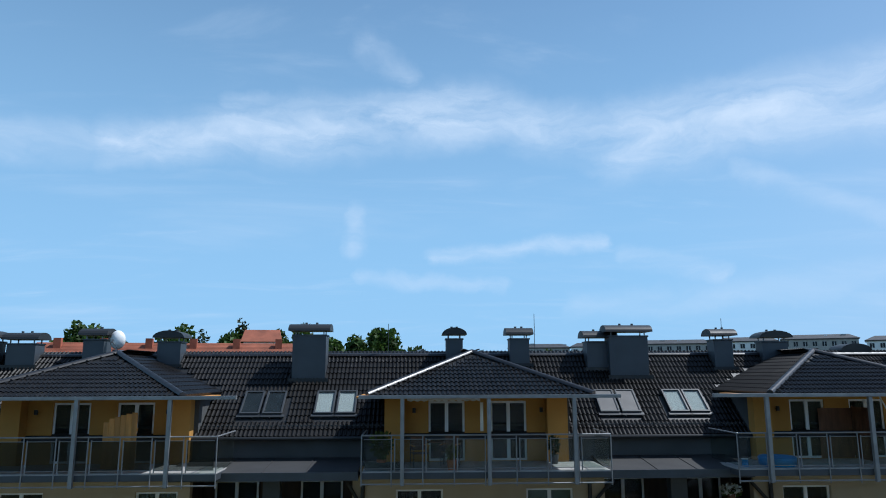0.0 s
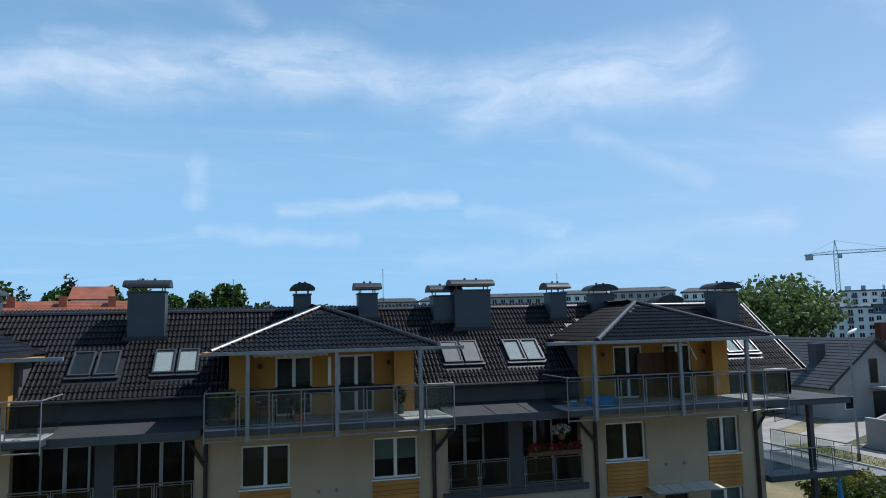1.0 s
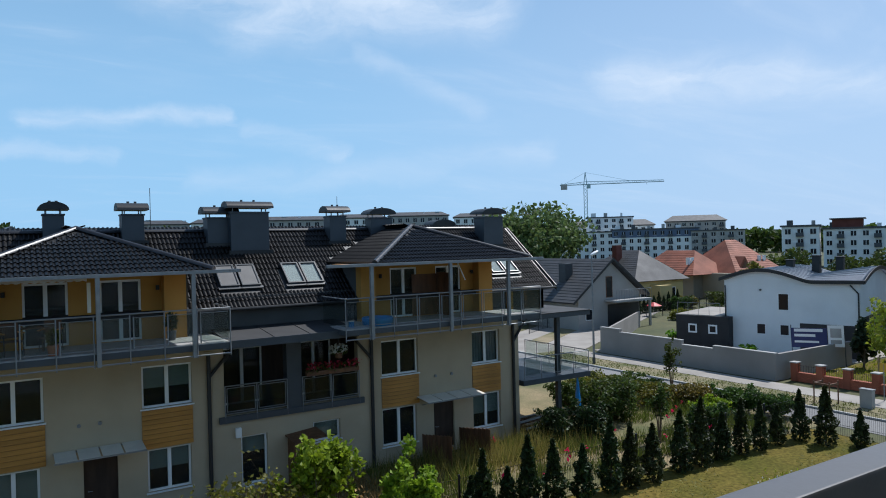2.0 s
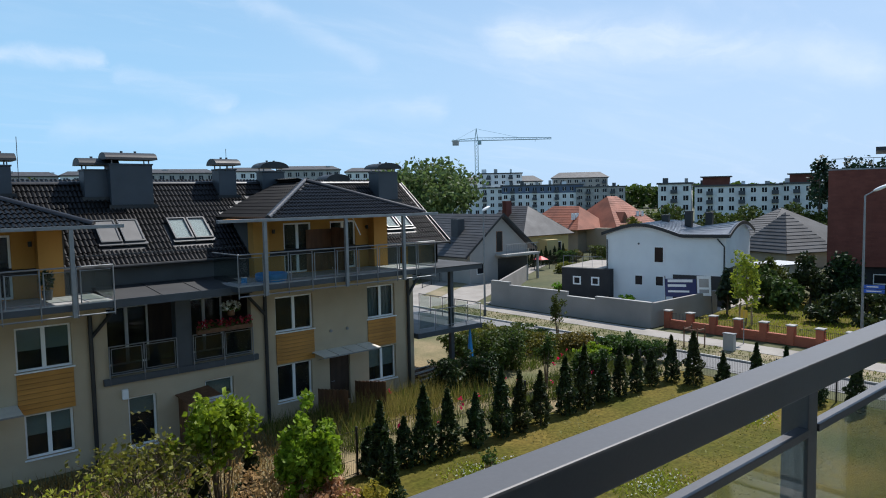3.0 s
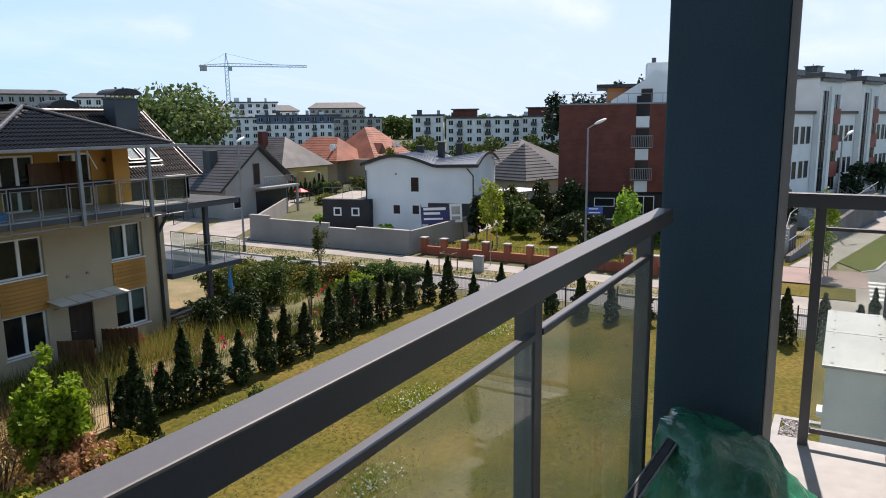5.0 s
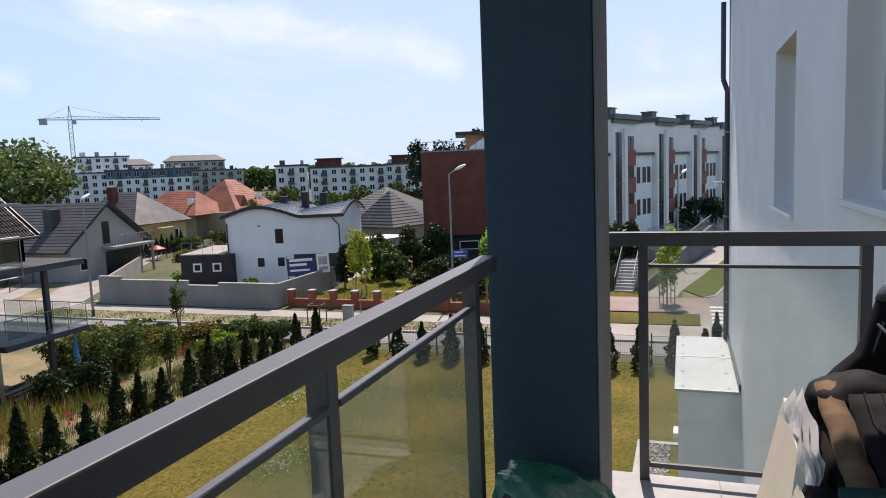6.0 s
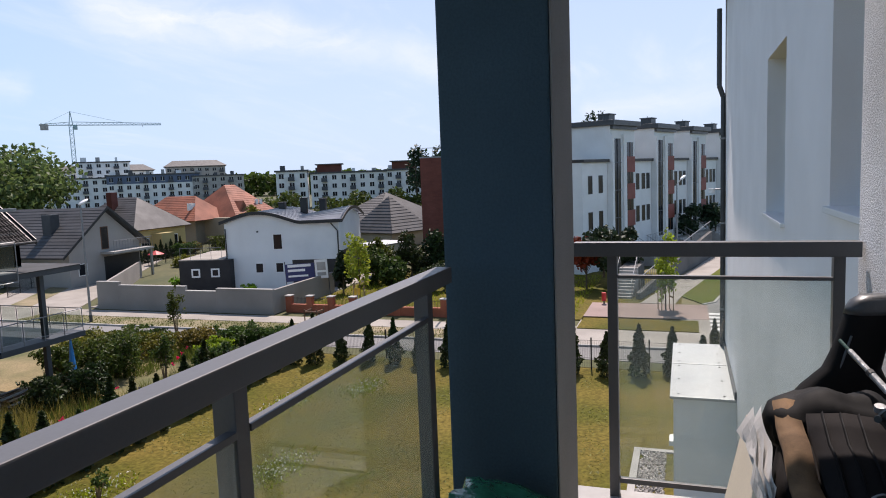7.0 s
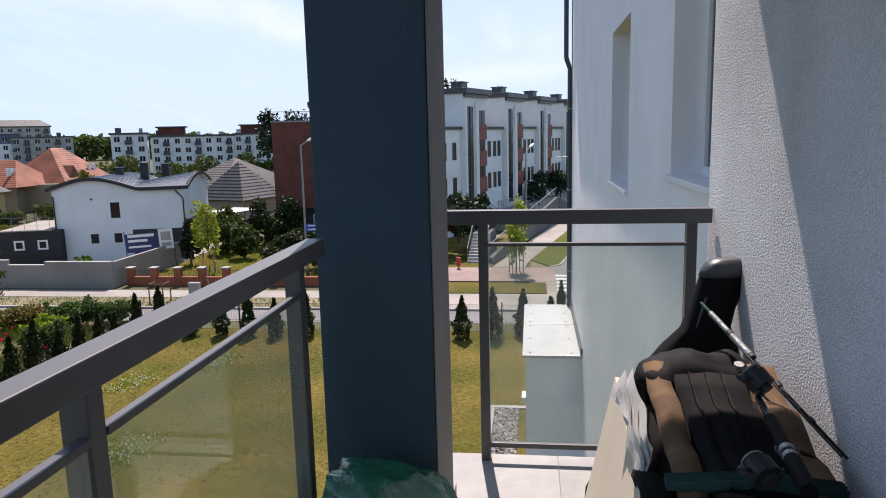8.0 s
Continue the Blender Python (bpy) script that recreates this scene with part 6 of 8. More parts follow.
part("cabinet_lid", boxes((-0.03, -0.03, 0.9, 0.33, 0.63, 0.96), bevel=0.01), METAL_GALV, cab)
rb = thing("litter_bin", (45.9, 4.7, G + 0.06), 0, "red litter bin on the pink paving", "bin")
part("bin_body", tubes([((0, 0, 0.2), (0, 0, 0.72), 0.15)], 14), RED_PAINT, rb)
part("bin_leg", tubes([((0, 0, 0), (0, 0, 0.2), 0.05)]), METAL_DARK, rb)
ban = thing("banner", (45.2, 26.9, G), 0, "navy advertising banner with white lines of writing on a fence", "banner")
ban.matrix_basis = pose(45.55, 27.75, G + 1.2, 0, -2.5, -75)
part("banner_sheet", boxes((0, -0.02, 0, 2.2, 0, 1.3)), SIGN_NAVY, ban)
part("banner_sheet_side", boxes((2.25, -0.02, 0.1, 3.2, 0, 1.5)), PVC_WHITE, ban)
part("lettering_bar", boxes((0.2, -0.026, 1.05, 1.95, -0.021, 1.25), (0.2, -0.026, 0.72, 1.5, -0.021, 0.9), (0.2, -0.026, 0.32, 1.7, -0.021, 0.46)), PVC_WHITE, ban)
part("banner_frame", tubes([((0, 0.02, -1.55), (0, 0.02, 1.5), 0.03), ((2.22, 0.02, -1.55), (2.22, 0.02, 1.5), 0.03), ((3.2, 0.02, -1.55), (3.2, 0.02, 1.5), 0.03)]), METAL_DARK, ban)
part("bar_field", boxes((2.4, -0.026, 0.3, 3.05, -0.021, 0.55), (2.4, -0.026, 0.7, 3.05, -0.021, 1.3)), CONCRETE, ban)
# parasol and timber by the end of the terrace
pa_ = thing("parasol", (23.6, 25.0, G), 0, "closed turquoise striped parasol in the garden", "parasol")
part("pole", tubes([((0, 0, 0), (0, 0, 2.3), 0.025)]), METAL_GALV, pa_)
part("cloth", tube(bmesh.new(), (0, 0, 0.9), (0, 0, 2.25), 0.16, 0.04, 10), BLUE_PLASTIC, pa_)
tp = thing("timber_pile", (21.8, 26.0, G), 12, "untidy pile of weathered planks and pipes", "timber pile")
rng = np.random.default_rng(8)
for i in range(16):
    y = rng.uniform(-0.8, 0.8)
    z = 0.08 + 0.09 * (i // 4)
    o = part("plank", boxes((-1.2, y, z, 1.1, y + 0.16, z + 0.05)), (STAKE, CONCRETE, WOOD_BROWN)[i % 3], tp)
    o.rotation_euler = (0, 0, rng.uniform(-0.25, 0.25))
sh = thing("wooden_shelter", (9.3, 24.2, G), 0, "small brown wooden privacy shelter by the facade", "wooden screen")
for i in range(5):
    part("board", boxes((0, 0.0 + 0.17 * i, 0, 0.03, 0.16 + 0.17 * i, 1.75)), WOOD_BROWN, sh)
bm = bmesh.new()
slab(bm, [(-0.1, -0.3, 1.78), (1.1, -0.3, 1.9), (1.1, 0.8, 1.98), (-0.1, 0.8, 1.86)], 0.04)
part("lean_roof", bm, WOOD_BROWN, sh)
for x0 in (16.7, 14.9):
    ps = thing("privacy_fence", (x0, 22.6, G), 0, "reddish wooden garden screen below the canopy", "wooden screen")
    for i in range(8):
        part("slat", boxes((0, 0.28 * i, 0, 0.03, 0.28 * i + 0.25, 1.35 - 0.05 * i)), WOOD_BROWN, ps)
    part("rail", boxes((0.031, 0, 0.9, 0.06, 2.2, 0.98)), WOOD_ORANGE, ps)

# ---- neighbouring houses ----
def opening(parent, u0, z0, u1, z1, y=0.0, frame_mat=None, depth=0.03, leafs=1):
    """A framed window set a little proud of a far wall that faces -y."""
    fm = frame_mat or PVC_WHITE
    w = part("window", boxes((u0, y - depth, z0, u0 + 0.07, y - 0.004, z1), (u1 - 0.07, y - depth, z0, u1, y - 0.004, z1), (u0 + 0.07, y - depth, z0, u1 - 0.07, y - 0.004, z0 + 0.07), (u0 + 0.07, y - depth, z1 - 0.07, u1 - 0.07, y - 0.004, z1),
                             *[(u0 + (u1 - u0) * k / leafs - 0.04, y - depth, z0 + 0.07, u0 + (u1 - u0) * k / leafs + 0.04, y - 0.004, z1 - 0.07) for k in range(1, leafs)]), fm, parent)
    part("pane", boxes((u0 + 0.07, y - 0.014, z0 + 0.07, u1 - 0.07, y - 0.003, z1 - 0.07)), DARK_PANE, w)
    return w


DARK_PANE = surf("dark reflecting pane", (0.016, 0.018, 0.022), 0.14, 0.05, 1, 5, 0.0, spec=0.25)


def hip_roof(bm, x0, x1, y0, y1, ze, zr, over=0.5, ridge="x", gable=0.0):
    """A hipped roof over a rectangle; gable 1 pulls the ridge out to the ends."""
    x0, x1, y0, y1 = x0 - over, x1 + over, y0 - over, y1 + over
    if ridge == "x":
        inset = (y1 - y0) / 2 * (1 - gable)
        inset = min(inset, (x1 - x0) / 2 - 0.01)
        a, b = Vector((x0 + inset, (y0 + y1) / 2, zr)), Vector((x1 - inset, (y0 + y1) / 2, zr))
    else:
        inset = (x1 - x0) / 2 * (1 - gable)
        inset = min(inset, (y1 - y0) / 2 - 0.01)
        a, b = Vector(((x0 + x1) / 2, y0 + inset, zr)), Vector(((x0 + x1) / 2, y1 - inset, zr))
    p = [Vector((x0, y0, ze)), Vector((x1, y0, ze)), Vector((x1, y1, ze)), Vector((x0, y1, ze))]
    if ridge == "x":
        sheets = [[p[0], p[1], b, a], [p[1], p[2], b], [p[2], p[3], a, b], [p[3], p[0], a]]
    else:
        sheets = [[p[0], p[1], a], [p[1], p[2], b, a], [p[2], p[3], b], [p[3], p[0], a, b]]
    for s in sheets:
        slab(bm, s, 0.12)
    return sheets


def tile_rows(parent, sheet, step, material, thick=0.035):
    """Courses of tiles as thin lapped strips over one roof sheet, whose first edge is the eaves."""
    bm = bmesh.new()
    a, b = Vector(sheet[0]), Vector(sheet[1])
    tops = sheet[2:]
    ta, tb = (tops[-1], tops[0])
    n_up = max(1, int((((ta + tb) - (a + b)) / 2).length / step))
    nrm = (b - a).cross(ta - a).normalized()
    if nrm.z < 0:
        nrm = -nrm
    for i in range(n_up):
        q0, q1 = i / n_up, (i + 1.12) / n_up
        q1 = min(q1, 1)
        c = [a.lerp(ta, q0), b.lerp(tb, q0), b.lerp(tb, q1), a.lerp(ta, q1)]
        lift = [thick, thick, 0.006, 0.006]
        vs = [bm.verts.new(p + nrm * h) for p, h in zip(c, lift)]
        lo = [bm.verts.new(c[0] + nrm * 0.002), bm.verts.new(c[1] + nrm * 0.002)]
        bm.faces.new(vs)
        bm.faces.new((lo[0], lo[1], vs[1], vs[0]))
    part("tile_layer", bm, material, parent, kind="stuff")


# gabled house across the side street
gh = thing("gabled_house", (47.2, 50.6, G), 0, "white gabled house with a dark grey tiled roof and wooden balcony", "house")
part("wall", extrude(bmesh.new(), [(0.3, 0), (8.7, 0), (8.7, 3.4), (4.6, 6.6), (0.3, 3.0)], "y", 0, 11), RENDER_PALE, gh)
bm = bmesh.new()
sl = [[Vector((-0.7, -0.5, 2.75)), Vector((-0.7, 11.5, 2.75)), Vector((4.6, 11.5, 6.85)), Vector((4.6, -0.5, 6.85))], [Vector((9.6, 11.5, 3.1)), Vector((9.6, -0.5, 3.1)), Vector((4.6, -0.5, 6.85)), Vector((4.6, 11.5, 6.85))]]
for s in sl:
    slab(bm, s, 0.14)
rf = part("roof", bm, METAL_DARK, gh)
for s in sl:
    tile_rows(rf, s, 0.4, TILE_GREY)
part("chimney", boxes((1.6, 3.2, 3.5, 2.6, 4.2, 6.4), bevel=0.02), METAL_DARK, gh)
part("bargeboard", extrude(bmesh.new(), [(-0.75, 2.6), (4.6, 6.7), (9.65, 2.95), (9.65, 3.2), (4.6, 6.98), (-0.75, 2.85)], "y", -0.56, -0.505), METAL_BLACK, gh)
opening(gh, 4.0, 3.0, 4.9, 5.1, 0.0, WOOD_BROWN)
bl = part("balcony", boxes((3.8, -1.6, 2.6, 8.9, -0.002, 2.8)), CONCRETE, gh)
part("balcony_rail", tubes([((3.9, -1.55, 3.8), (8.8, -1.55, 3.8), 0.03)] + [((3.9 + 0.35 * i, -1.55, 2.8), (3.9 + 0.35 * i, -1.55, 3.8), 0.015) for i in range(15)], 5), METAL_GALV, bl)
part("balcony_post", boxes((8.6, -1.5, 0, 8.8, -1.3, 2.6)), RENDER_PALE, gh)
# flat black sheet on the wall paints the shade under the balcony
part("terrace_recess", boxes((4.2, -0.03, 0.1, 8.6, -0.003, 2.3)), METAL_BLACK, gh, "black sheet standing for the shaded terrace doors")
opening(gh, 1.2, 0.9, 2.2, 2.0)
gw = thing("side_house", (38.0, 58.0, G), 0, "low grey tiled house beside the gabled one", "house")
part("wall", boxes((0, 0, 0, 9.0, 8, 3.0)), RENDER_PALE, gw)
bm = bmesh.new()
sh_ = hip_roof(bm, 0, 9, 0, 8, 3.0, 6.4, 0.5, "x", 0.6)
rf = part("roof", bm, TILE_GREY, gw)
tile_rows(rf, sh_[0], 0.4, TILE_GREY)

# yellow house
yh = thing("yellow_house", (66.5, 61.0, G), 0, "pale yellow house with a grey hipped roof", "house")
part("wall", boxes((0, 0, 0, 9.0, 10, 3.6)), YELLOW_RENDER, yh)
bm = bmesh.new()
sh_ = hip_roof(bm, 0, 9, 0, 10, 3.5, 7.3, 0.6, "y", 0.25)
rf = part("roof", bm, TILE_GREY, yh)
for s in sh_:
    tile_rows(rf, s, 0.4, TILE_GREY) if len(s) == 4 else None
for k in range(2):
    part("roof_window", boxes((5.4 + 0.0, 4.4 + 1.0 * k, 5.9, 6.2, 5.2 + 1.0 * k, 6.05)), PVC_WHITE, yh)
part("chimney", boxes((2.2, 5, 5.5, 3.2, 5.8, 8.0), bevel=0.02), BRICK_RED, yh)
opening(yh, 1.0, 1.0, 2.4, 2.4)
opening(yh, 5.5, 0.2, 7.5, 2.5, leafs=2)
part("porch", boxes((2.8, -1.6, 0, 5.0, -0.002, 2.9)), YELLOW_RENDER, yh)

# red-roofed house
rh = thing("red_roof_house", (84.5, 62.5, G), 0, "beige house under large red tiled hipped roofs", "house")
part("wall", boxes((2, 0, 0, 14.5, 13, 3.6), (0, 4, 0, 6, 14, 3.6)), BEIGE_RENDER, rh)
bm = bmesh.new()
s1 = hip_roof(bm, 4, 14.5, 0, 9, 3.5, 8.3, 0.7, "x", 0.1)
rf = part("roof", bm, TILE_RED, rh)
for s in s1:
    tile_rows(rf, s, 0.4, TILE_RED) if len(s) == 4 else None
bm = bmesh.new()
s2 = hip_roof(bm, -1.5, 6, 3.0, 13, 3.5, 6.9, 0.7, "y", 0.3)
rf = part("side_roof", bm, TILE_RED, rh)
for s in s2:
    tile_rows(rf, s, 0.4, TILE_RED) if len(s) == 4 else None
part("dormer", extrude(bmesh.new(), [(5.0, 3.9), (8.2, 3.9), (6.6, 5.9)], "y", 0.2, 4), TILE_RED, rh)
# thin brown triangle paints the shade inside the dormer
part("dormer_shade", extrude(bmesh.new(), [(5.5, 3.92), (7.7, 3.92), (6.6, 5.3)], "y", 0.12, 0.198), WOOD_BROWN, rh)
for x in (-0.9, -0.1, 11.0, 12.2):
    part("roof_window", boxes((x, 1.0 if x > 5 else 4.2, 4.9, x + 0.6, 1.25 if x > 5 else 4.5, 5.9)), PVC_WHITE, rh)
opening(rh, 8, 0.8, 9.6, 2.6, leafs=2)
opening(rh, 11, 0.4, 12.8, 2.6, leafs=2)

# white house with the curved metal roof
wh = thing("white_house", (48.0, 34.7, G), -74.9, "white modern house with a wavy metal roof and black annex", "house")
W_, D_ = 9.3, 9.0


def front_top(u):
    q = u / W_
    if q < 0.66:
        return 5.35 + 0.85 * max(0, math.sin(math.pi * min(1, q / 0.70 + 0.06))) ** 1.2
    return 5.35 + 0.85 * max(0, math.sin(math.pi * min(1, 0.66 / 0.70 + 0.06))) ** 1.2


def side_top(v):
    return 5.2 + 1.05 * math.sin(math.pi * min(1, max(0, v / D_ * 0.9 + 0.06)))


def roof_top(u, v):
    lift = max(0.0, (u - 0.45 * W_) / (0.55 * W_)) ** 0.8
    return max(front_top(u), 5.35 + (side_top(v) - 5.35) * lift)


for name, ax in (("front_wall", 0), ("rear_wall", 1)):
    out_ = [(0, 0), (W_, 0)] + [(W_ * (1 - i / 24), (front_top(W_ * (1 - i / 24)) if ax == 0 else 5.35) - 0.1) for i in range(25)]
    part(name, extrude(bmesh.new(), out_, "y", 0 if ax == 0 else D_ - 0.3, 0.3 if ax == 0 else D_), RENDER_WHITE, wh)
out_ = [(0.3, 0), (D_ - 0.3, 0)] + [(0.3 + (D_ - 0.6) * (1 - i / 16), side_top(0.3 + (D_ - 0.6) * (1 - i / 16)) - 0.1) for i in range(17)]
part("side_wall", extrude(bmesh.new(), out_, "x", W_ - 0.3, W_), RENDER_WHITE, wh)
part("side_wall", boxes((0, 0.301, 0, 0.3, D_ - 0.301, 5.3)), RENDER_WHITE, wh)
bm = bmesh.new()
N, K = 40, 24
gtop = [[bm.verts.new((-0.3 + (W_ + 0.6) * i / N, -0.3 + (D_ + 0.6) * j / K, roof_top(W_ * i / N, D_ * j / K) + 0.05)) for j in range(K + 1)] for i in range(N + 1)]
for i in range(N):
    for j in range(K):
        bm.faces.new((gtop[i][j], gtop[i + 1][j], gtop[i + 1][j + 1], gtop[i][j + 1]))
bmesh.ops.solidify(bm, geom=bm.faces, thickness=0.15)
rf = part("roof", bm, ROOF_ZINC, wh, "grey standing seam metal roof", smooth=True)
for k in range(1, 14):
    v = D_ * k / 14
    bm = bmesh.new()
    row = [(W_ * i / 30, roof_top(W_ * i / 30, v) + 0.05) for i in range(31)]
    extrude(bm, row + [(p, z + 0.05) for p, z in reversed(row)], "y", v, v + 0.04)
    part("seam", bm, ROOF_ZINC, rf)
edge = [(-0.3 + (W_ + 0.6) * i / 30, roof_top(W_ * i / 30, 0) - 0.13) for i in range(31)]
part("front_fascia", extrude(bmesh.new(), edge + [(p, z + 0.26) for p, z in reversed(edge)], "y", -0.36, -0.302), METAL_BLACK, wh)
edge = [(-0.3 + (D_ + 0.6) * i / 30, roof_top(W_, D_ * i / 30) - 0.13) for i in range(31)]
part("side_fascia", extrude(bmesh.new(), edge + [(p, z + 0.26) for p, z in reversed(edge)], "x", W_ + 0.302, W_ + 0.36), METAL_BLACK, wh)
for u0, z0, u1, z1 in ((3.9, 3.2, 4.7, 4.5), (2.35, 1.35, 3.05, 2.2), (4.0, 1.35, 4.7, 2.2)):
    opening(wh, u0, z0, u1, z1)
# flat black sheets stand for the shade of recesses in the walls
part("recess", boxes((5.4, -0.02, 0.05, 9.28, -0.003, 2.35)), METAL_BLACK, wh, "black sheet standing for the shade of a recessed garage front")
part("recess_band", boxes((W_ + 0.003, 0.0, 0.3, W_ + 0.02, 8.0, 2.9)), METAL_BLACK, wh)
part("wall_vent", tubes([((2.7, 0, 4.7), (2.7, -0.08, 4.7), 0.08)], 8), METAL_DARK, wh)
for u, v, h in ((3.3, 5.2, 6.75), (5.0, 6.0, 7.05), (6.3, 7.6, 6.9)):
    part("chimney", boxes((u - 0.28, v - 0.28, 5.3, u + 0.28, v + 0.28, h), (u - 0.34, v - 0.34, h + 0.001, u + 0.34, v + 0.34, h + 0.08), bevel=0.02), METAL_BLACK, wh)
part("rain_pipe", tubes([((0.1, -0.1, 0), (0.1, -0.1, 5.0), 0.05), ((W_ - 0.1, -0.1, 2.4), (W_ - 0.1, -0.1, 4.6), 0.05), ((W_ - 0.1, -0.1, 4.6), (W_ - 0.6, -0.15, 5.2), 0.05)]), METAL_BLACK, wh)
an = part("annex", boxes((-3.6, -0.8, 0, 0.6, 6, 2.6)), CLAD_BLACK, wh, "black timber-clad flat-roofed annex")
for u in (-2.6, -1.0):
    o = part("annex_window", boxes((u, -0.84, 1.25, u + 0.7, -0.802, 1.37), (u, -0.84, 1.83, u + 0.7, -0.802, 1.95), (u, -0.84, 1.371, u + 0.12, -0.802, 1.829), (u + 0.58, -0.84, 1.371, u + 0.7, -0.802, 1.829)), PVC_WHITE, an)
    part("pane", boxes((u + 0.121, -0.82, 1.371, u + 0.579, -0.803, 1.829)), DARK_PANE, o)
part("terrace_top", boxes((-3.62, -0.82, 2.602, 0.0, 6.02, 2.68)), PAVING, an)
part("terrace_rail", tubes([((-3.5, -0.7, 3.6), (-0.1, -0.7, 3.6), 0.02)] + [((-3.5 + 0.85 * i, -0.7, 2.68), (-3.5 + 0.85 * i, -0.7, 3.6), 0.015) for i in range(5)], 5), METAL_GALV, an)

# grey pyramid-roofed house behind it
ph = thing("pyramid_roof_house", (78.8, 33.0, G - 0.7), -20, "beige house with steep grey tiled roofs", "house")
part("wall", boxes((0, 0.5, 0, 7.0, 8, 2.6), (2, 4, 0, 16, 16, 2.6)), BEIGE_RENDER, ph)
bm = bmesh.new()
s1 = hip_roof(bm, 0, 6.5, 0.5, 7, 2.5, 6.9, 0.6, "x", 0)
rf = part("front_roof", bm, TILE_GREY, ph)
for s in s1:
    tile_rows(rf, s if len(s) == 4 else [s[0], s[1], s[2], s[2]], 0.45, TILE_GREY, 0.06)
bm = bmesh.new()
s2 = hip_roof(bm, 0.5, 18, 5, 15, 2.5, 7.2, 0.6, "y", 0.3)
rf = part("main_roof", bm, TILE_GREY, ph)
for s in s2:
    tile_rows(rf, s, 0.45, TILE_GREY, 0.06) if len(s) == 4 else None
shed = thing("garden_shed", (60.0, 27.0, G), -15, "white garden shed with a green tarpaulin roof", "shed")
part("wall", boxes((0, 0, 0, 5, 3, 2.2)), RENDER_WHITE, shed)
part("roof", boxes((-0.2, -0.2, 2.201, 5.2, 3.2, 2.3)), SHEET_METAL, shed)

# dark brick apartment house
bb = thing("brick_apartments", (60.4, 22.4, G), -72.5, "dark red brick apartment block with metal balconies", "apartment block")
LB = 9.9
HB = 10.2
part("upper_wall", boxes((0, 0, 2.6, LB, 12, HB)), BRICK_RED, bb)
part("ground_wall", boxes((0.5, 0.5, 0, LB, 11.5, 2.599)), CLAD_BLACK, bb, "dark ground floor wall")
part("roof_edge", boxes((-0.05, -0.05, HB + 0.002, LB + 0.05, 12.05, HB + 0.12)), METAL_GALV, bb)
part("plinth_line", boxes((0.45, 0.44, 0.02, LB, 0.498, 0.14)), RENDER_WHITE, bb)
opening(bb, 3.2, 1.2, 5.0, 2.0, 0.5)
opening(bb, 6.6, 0.4, 8.4, 2.2, 0.5, leafs=2)
part("roof_rail", tubes([((0.2, 0.2, HB + 0.9), (LB - 0.2, 0.2, HB + 0.9), 0.025)] + [((0.2 + 0.95 * i, 0.2, HB + 0.1), (0.2 + 0.95 * i, 0.2, HB + 0.9), 0.02) for i in range(11)], 5), METAL_GALV, bb)
for k, z in enumerate((2.9, 5.7, 8.5)):
    st = part("window_bay", boxes((6.6, -0.02, z, 7.7, -0.003, z + 2.4)), DARK_PANE, bb, "dark stair window with pale spandrel")
    part("spandrel", boxes((6.6, -0.05, z - 0.3, 7.7, -0.021, z + 0.65)), RENDER_WHITE, st)
    if k < 2:
        fr = part("french_balcony", boxes((6.2, -0.5, z + 0.75, 8.0, -0.45, z + 0.82), (6.2, -0.5, z + 1.75, 8.0, -0.45, z + 1.82)), METAL_GALV, bb)
        for i in range(13):
            part("baluster", boxes((6.2 + 0.15 * i, -0.49, z + 0.821, 6.24 + 0.15 * i, -0.46, z + 1.749)), METAL_GALV, fr)
# brick courses: the joints of the nearest wall as rows of real bricks
bk2 = mesh_of("brick", boxes((0, -0.012, 0, 0.49, 0.0, 0.145)), BRICK_RED)
mats = []
for r_ in range(int((HB - 2.6) / 0.155)):
    for q in range(int(LB / 0.5)):
        u = q * 0.5 + (0.25 if r_ % 2 else 0)
        if u + 0.5 < 6.55 or u > 7.75:
            if u + 0.5 <= LB:
                mats.append(Matrix.Translation((u, -0.001, 2.61 + r_ * 0.155)))
many("brick", bk2, mats, bb, keep=0)
part("corner_columns", boxes((LB + 0.002, 0.02, 0, LB + 0.25, 0.3, HB), (LB + 0.5, 0.02, 0, LB + 0.6, 0.3, HB)), RENDER_WHITE, bb, "white corner strips")
ob_ = thing("orange_block", (66.0, 19.8, G), -72.5, "orange rendered stair tower with a dark flat roof", "apartment block")
part("wall", boxes((0, 0, 0, 5.5, 6, 11.8)), ORANGE_RENDER, ob_)
part("roof", boxes((-1.0, -0.8, 11.801, 6.5, 6.5, 12.1)), METAL_BLACK, ob_)
opening(ob_, 2.8, 9.8, 3.9, 11.5, 0, METAL_BLACK)
wg = thing("white_gable_house", (64.7, 18.2, G), -72.5, "white gabled upper storey behind the brick block", "house")
part("wall", extrude(bmesh.new(), [(-0.8, 0), (6.0, 0), (6.0, 11.2), (3.4, 13.2), (-0.8, 10.6)], "y", 0, 8), RENDER_WHITE, wg)
opening(wg, 1.8, 9.6, 2.8, 11.6, 0, WOOD_BROWN)
part("roof_hut", boxes((2.4, 2, 12.4, 4.6, 5, 14.0)), RENDER_WHITE, wg)
part("vent", tubes([((3.0, 3, 14.0), (3.0, 3, 14.5), 0.2)]), METAL_DARK, wg)

# row of townhouses
ROW = math.degrees(math.atan2(-0.34, 0.94))
first = thing("townhouse", (62.5, 5.8, G), ROW, "white townhouse with a tall glazed stair tower and rust red panels", "townhouse", "row of townhouses")


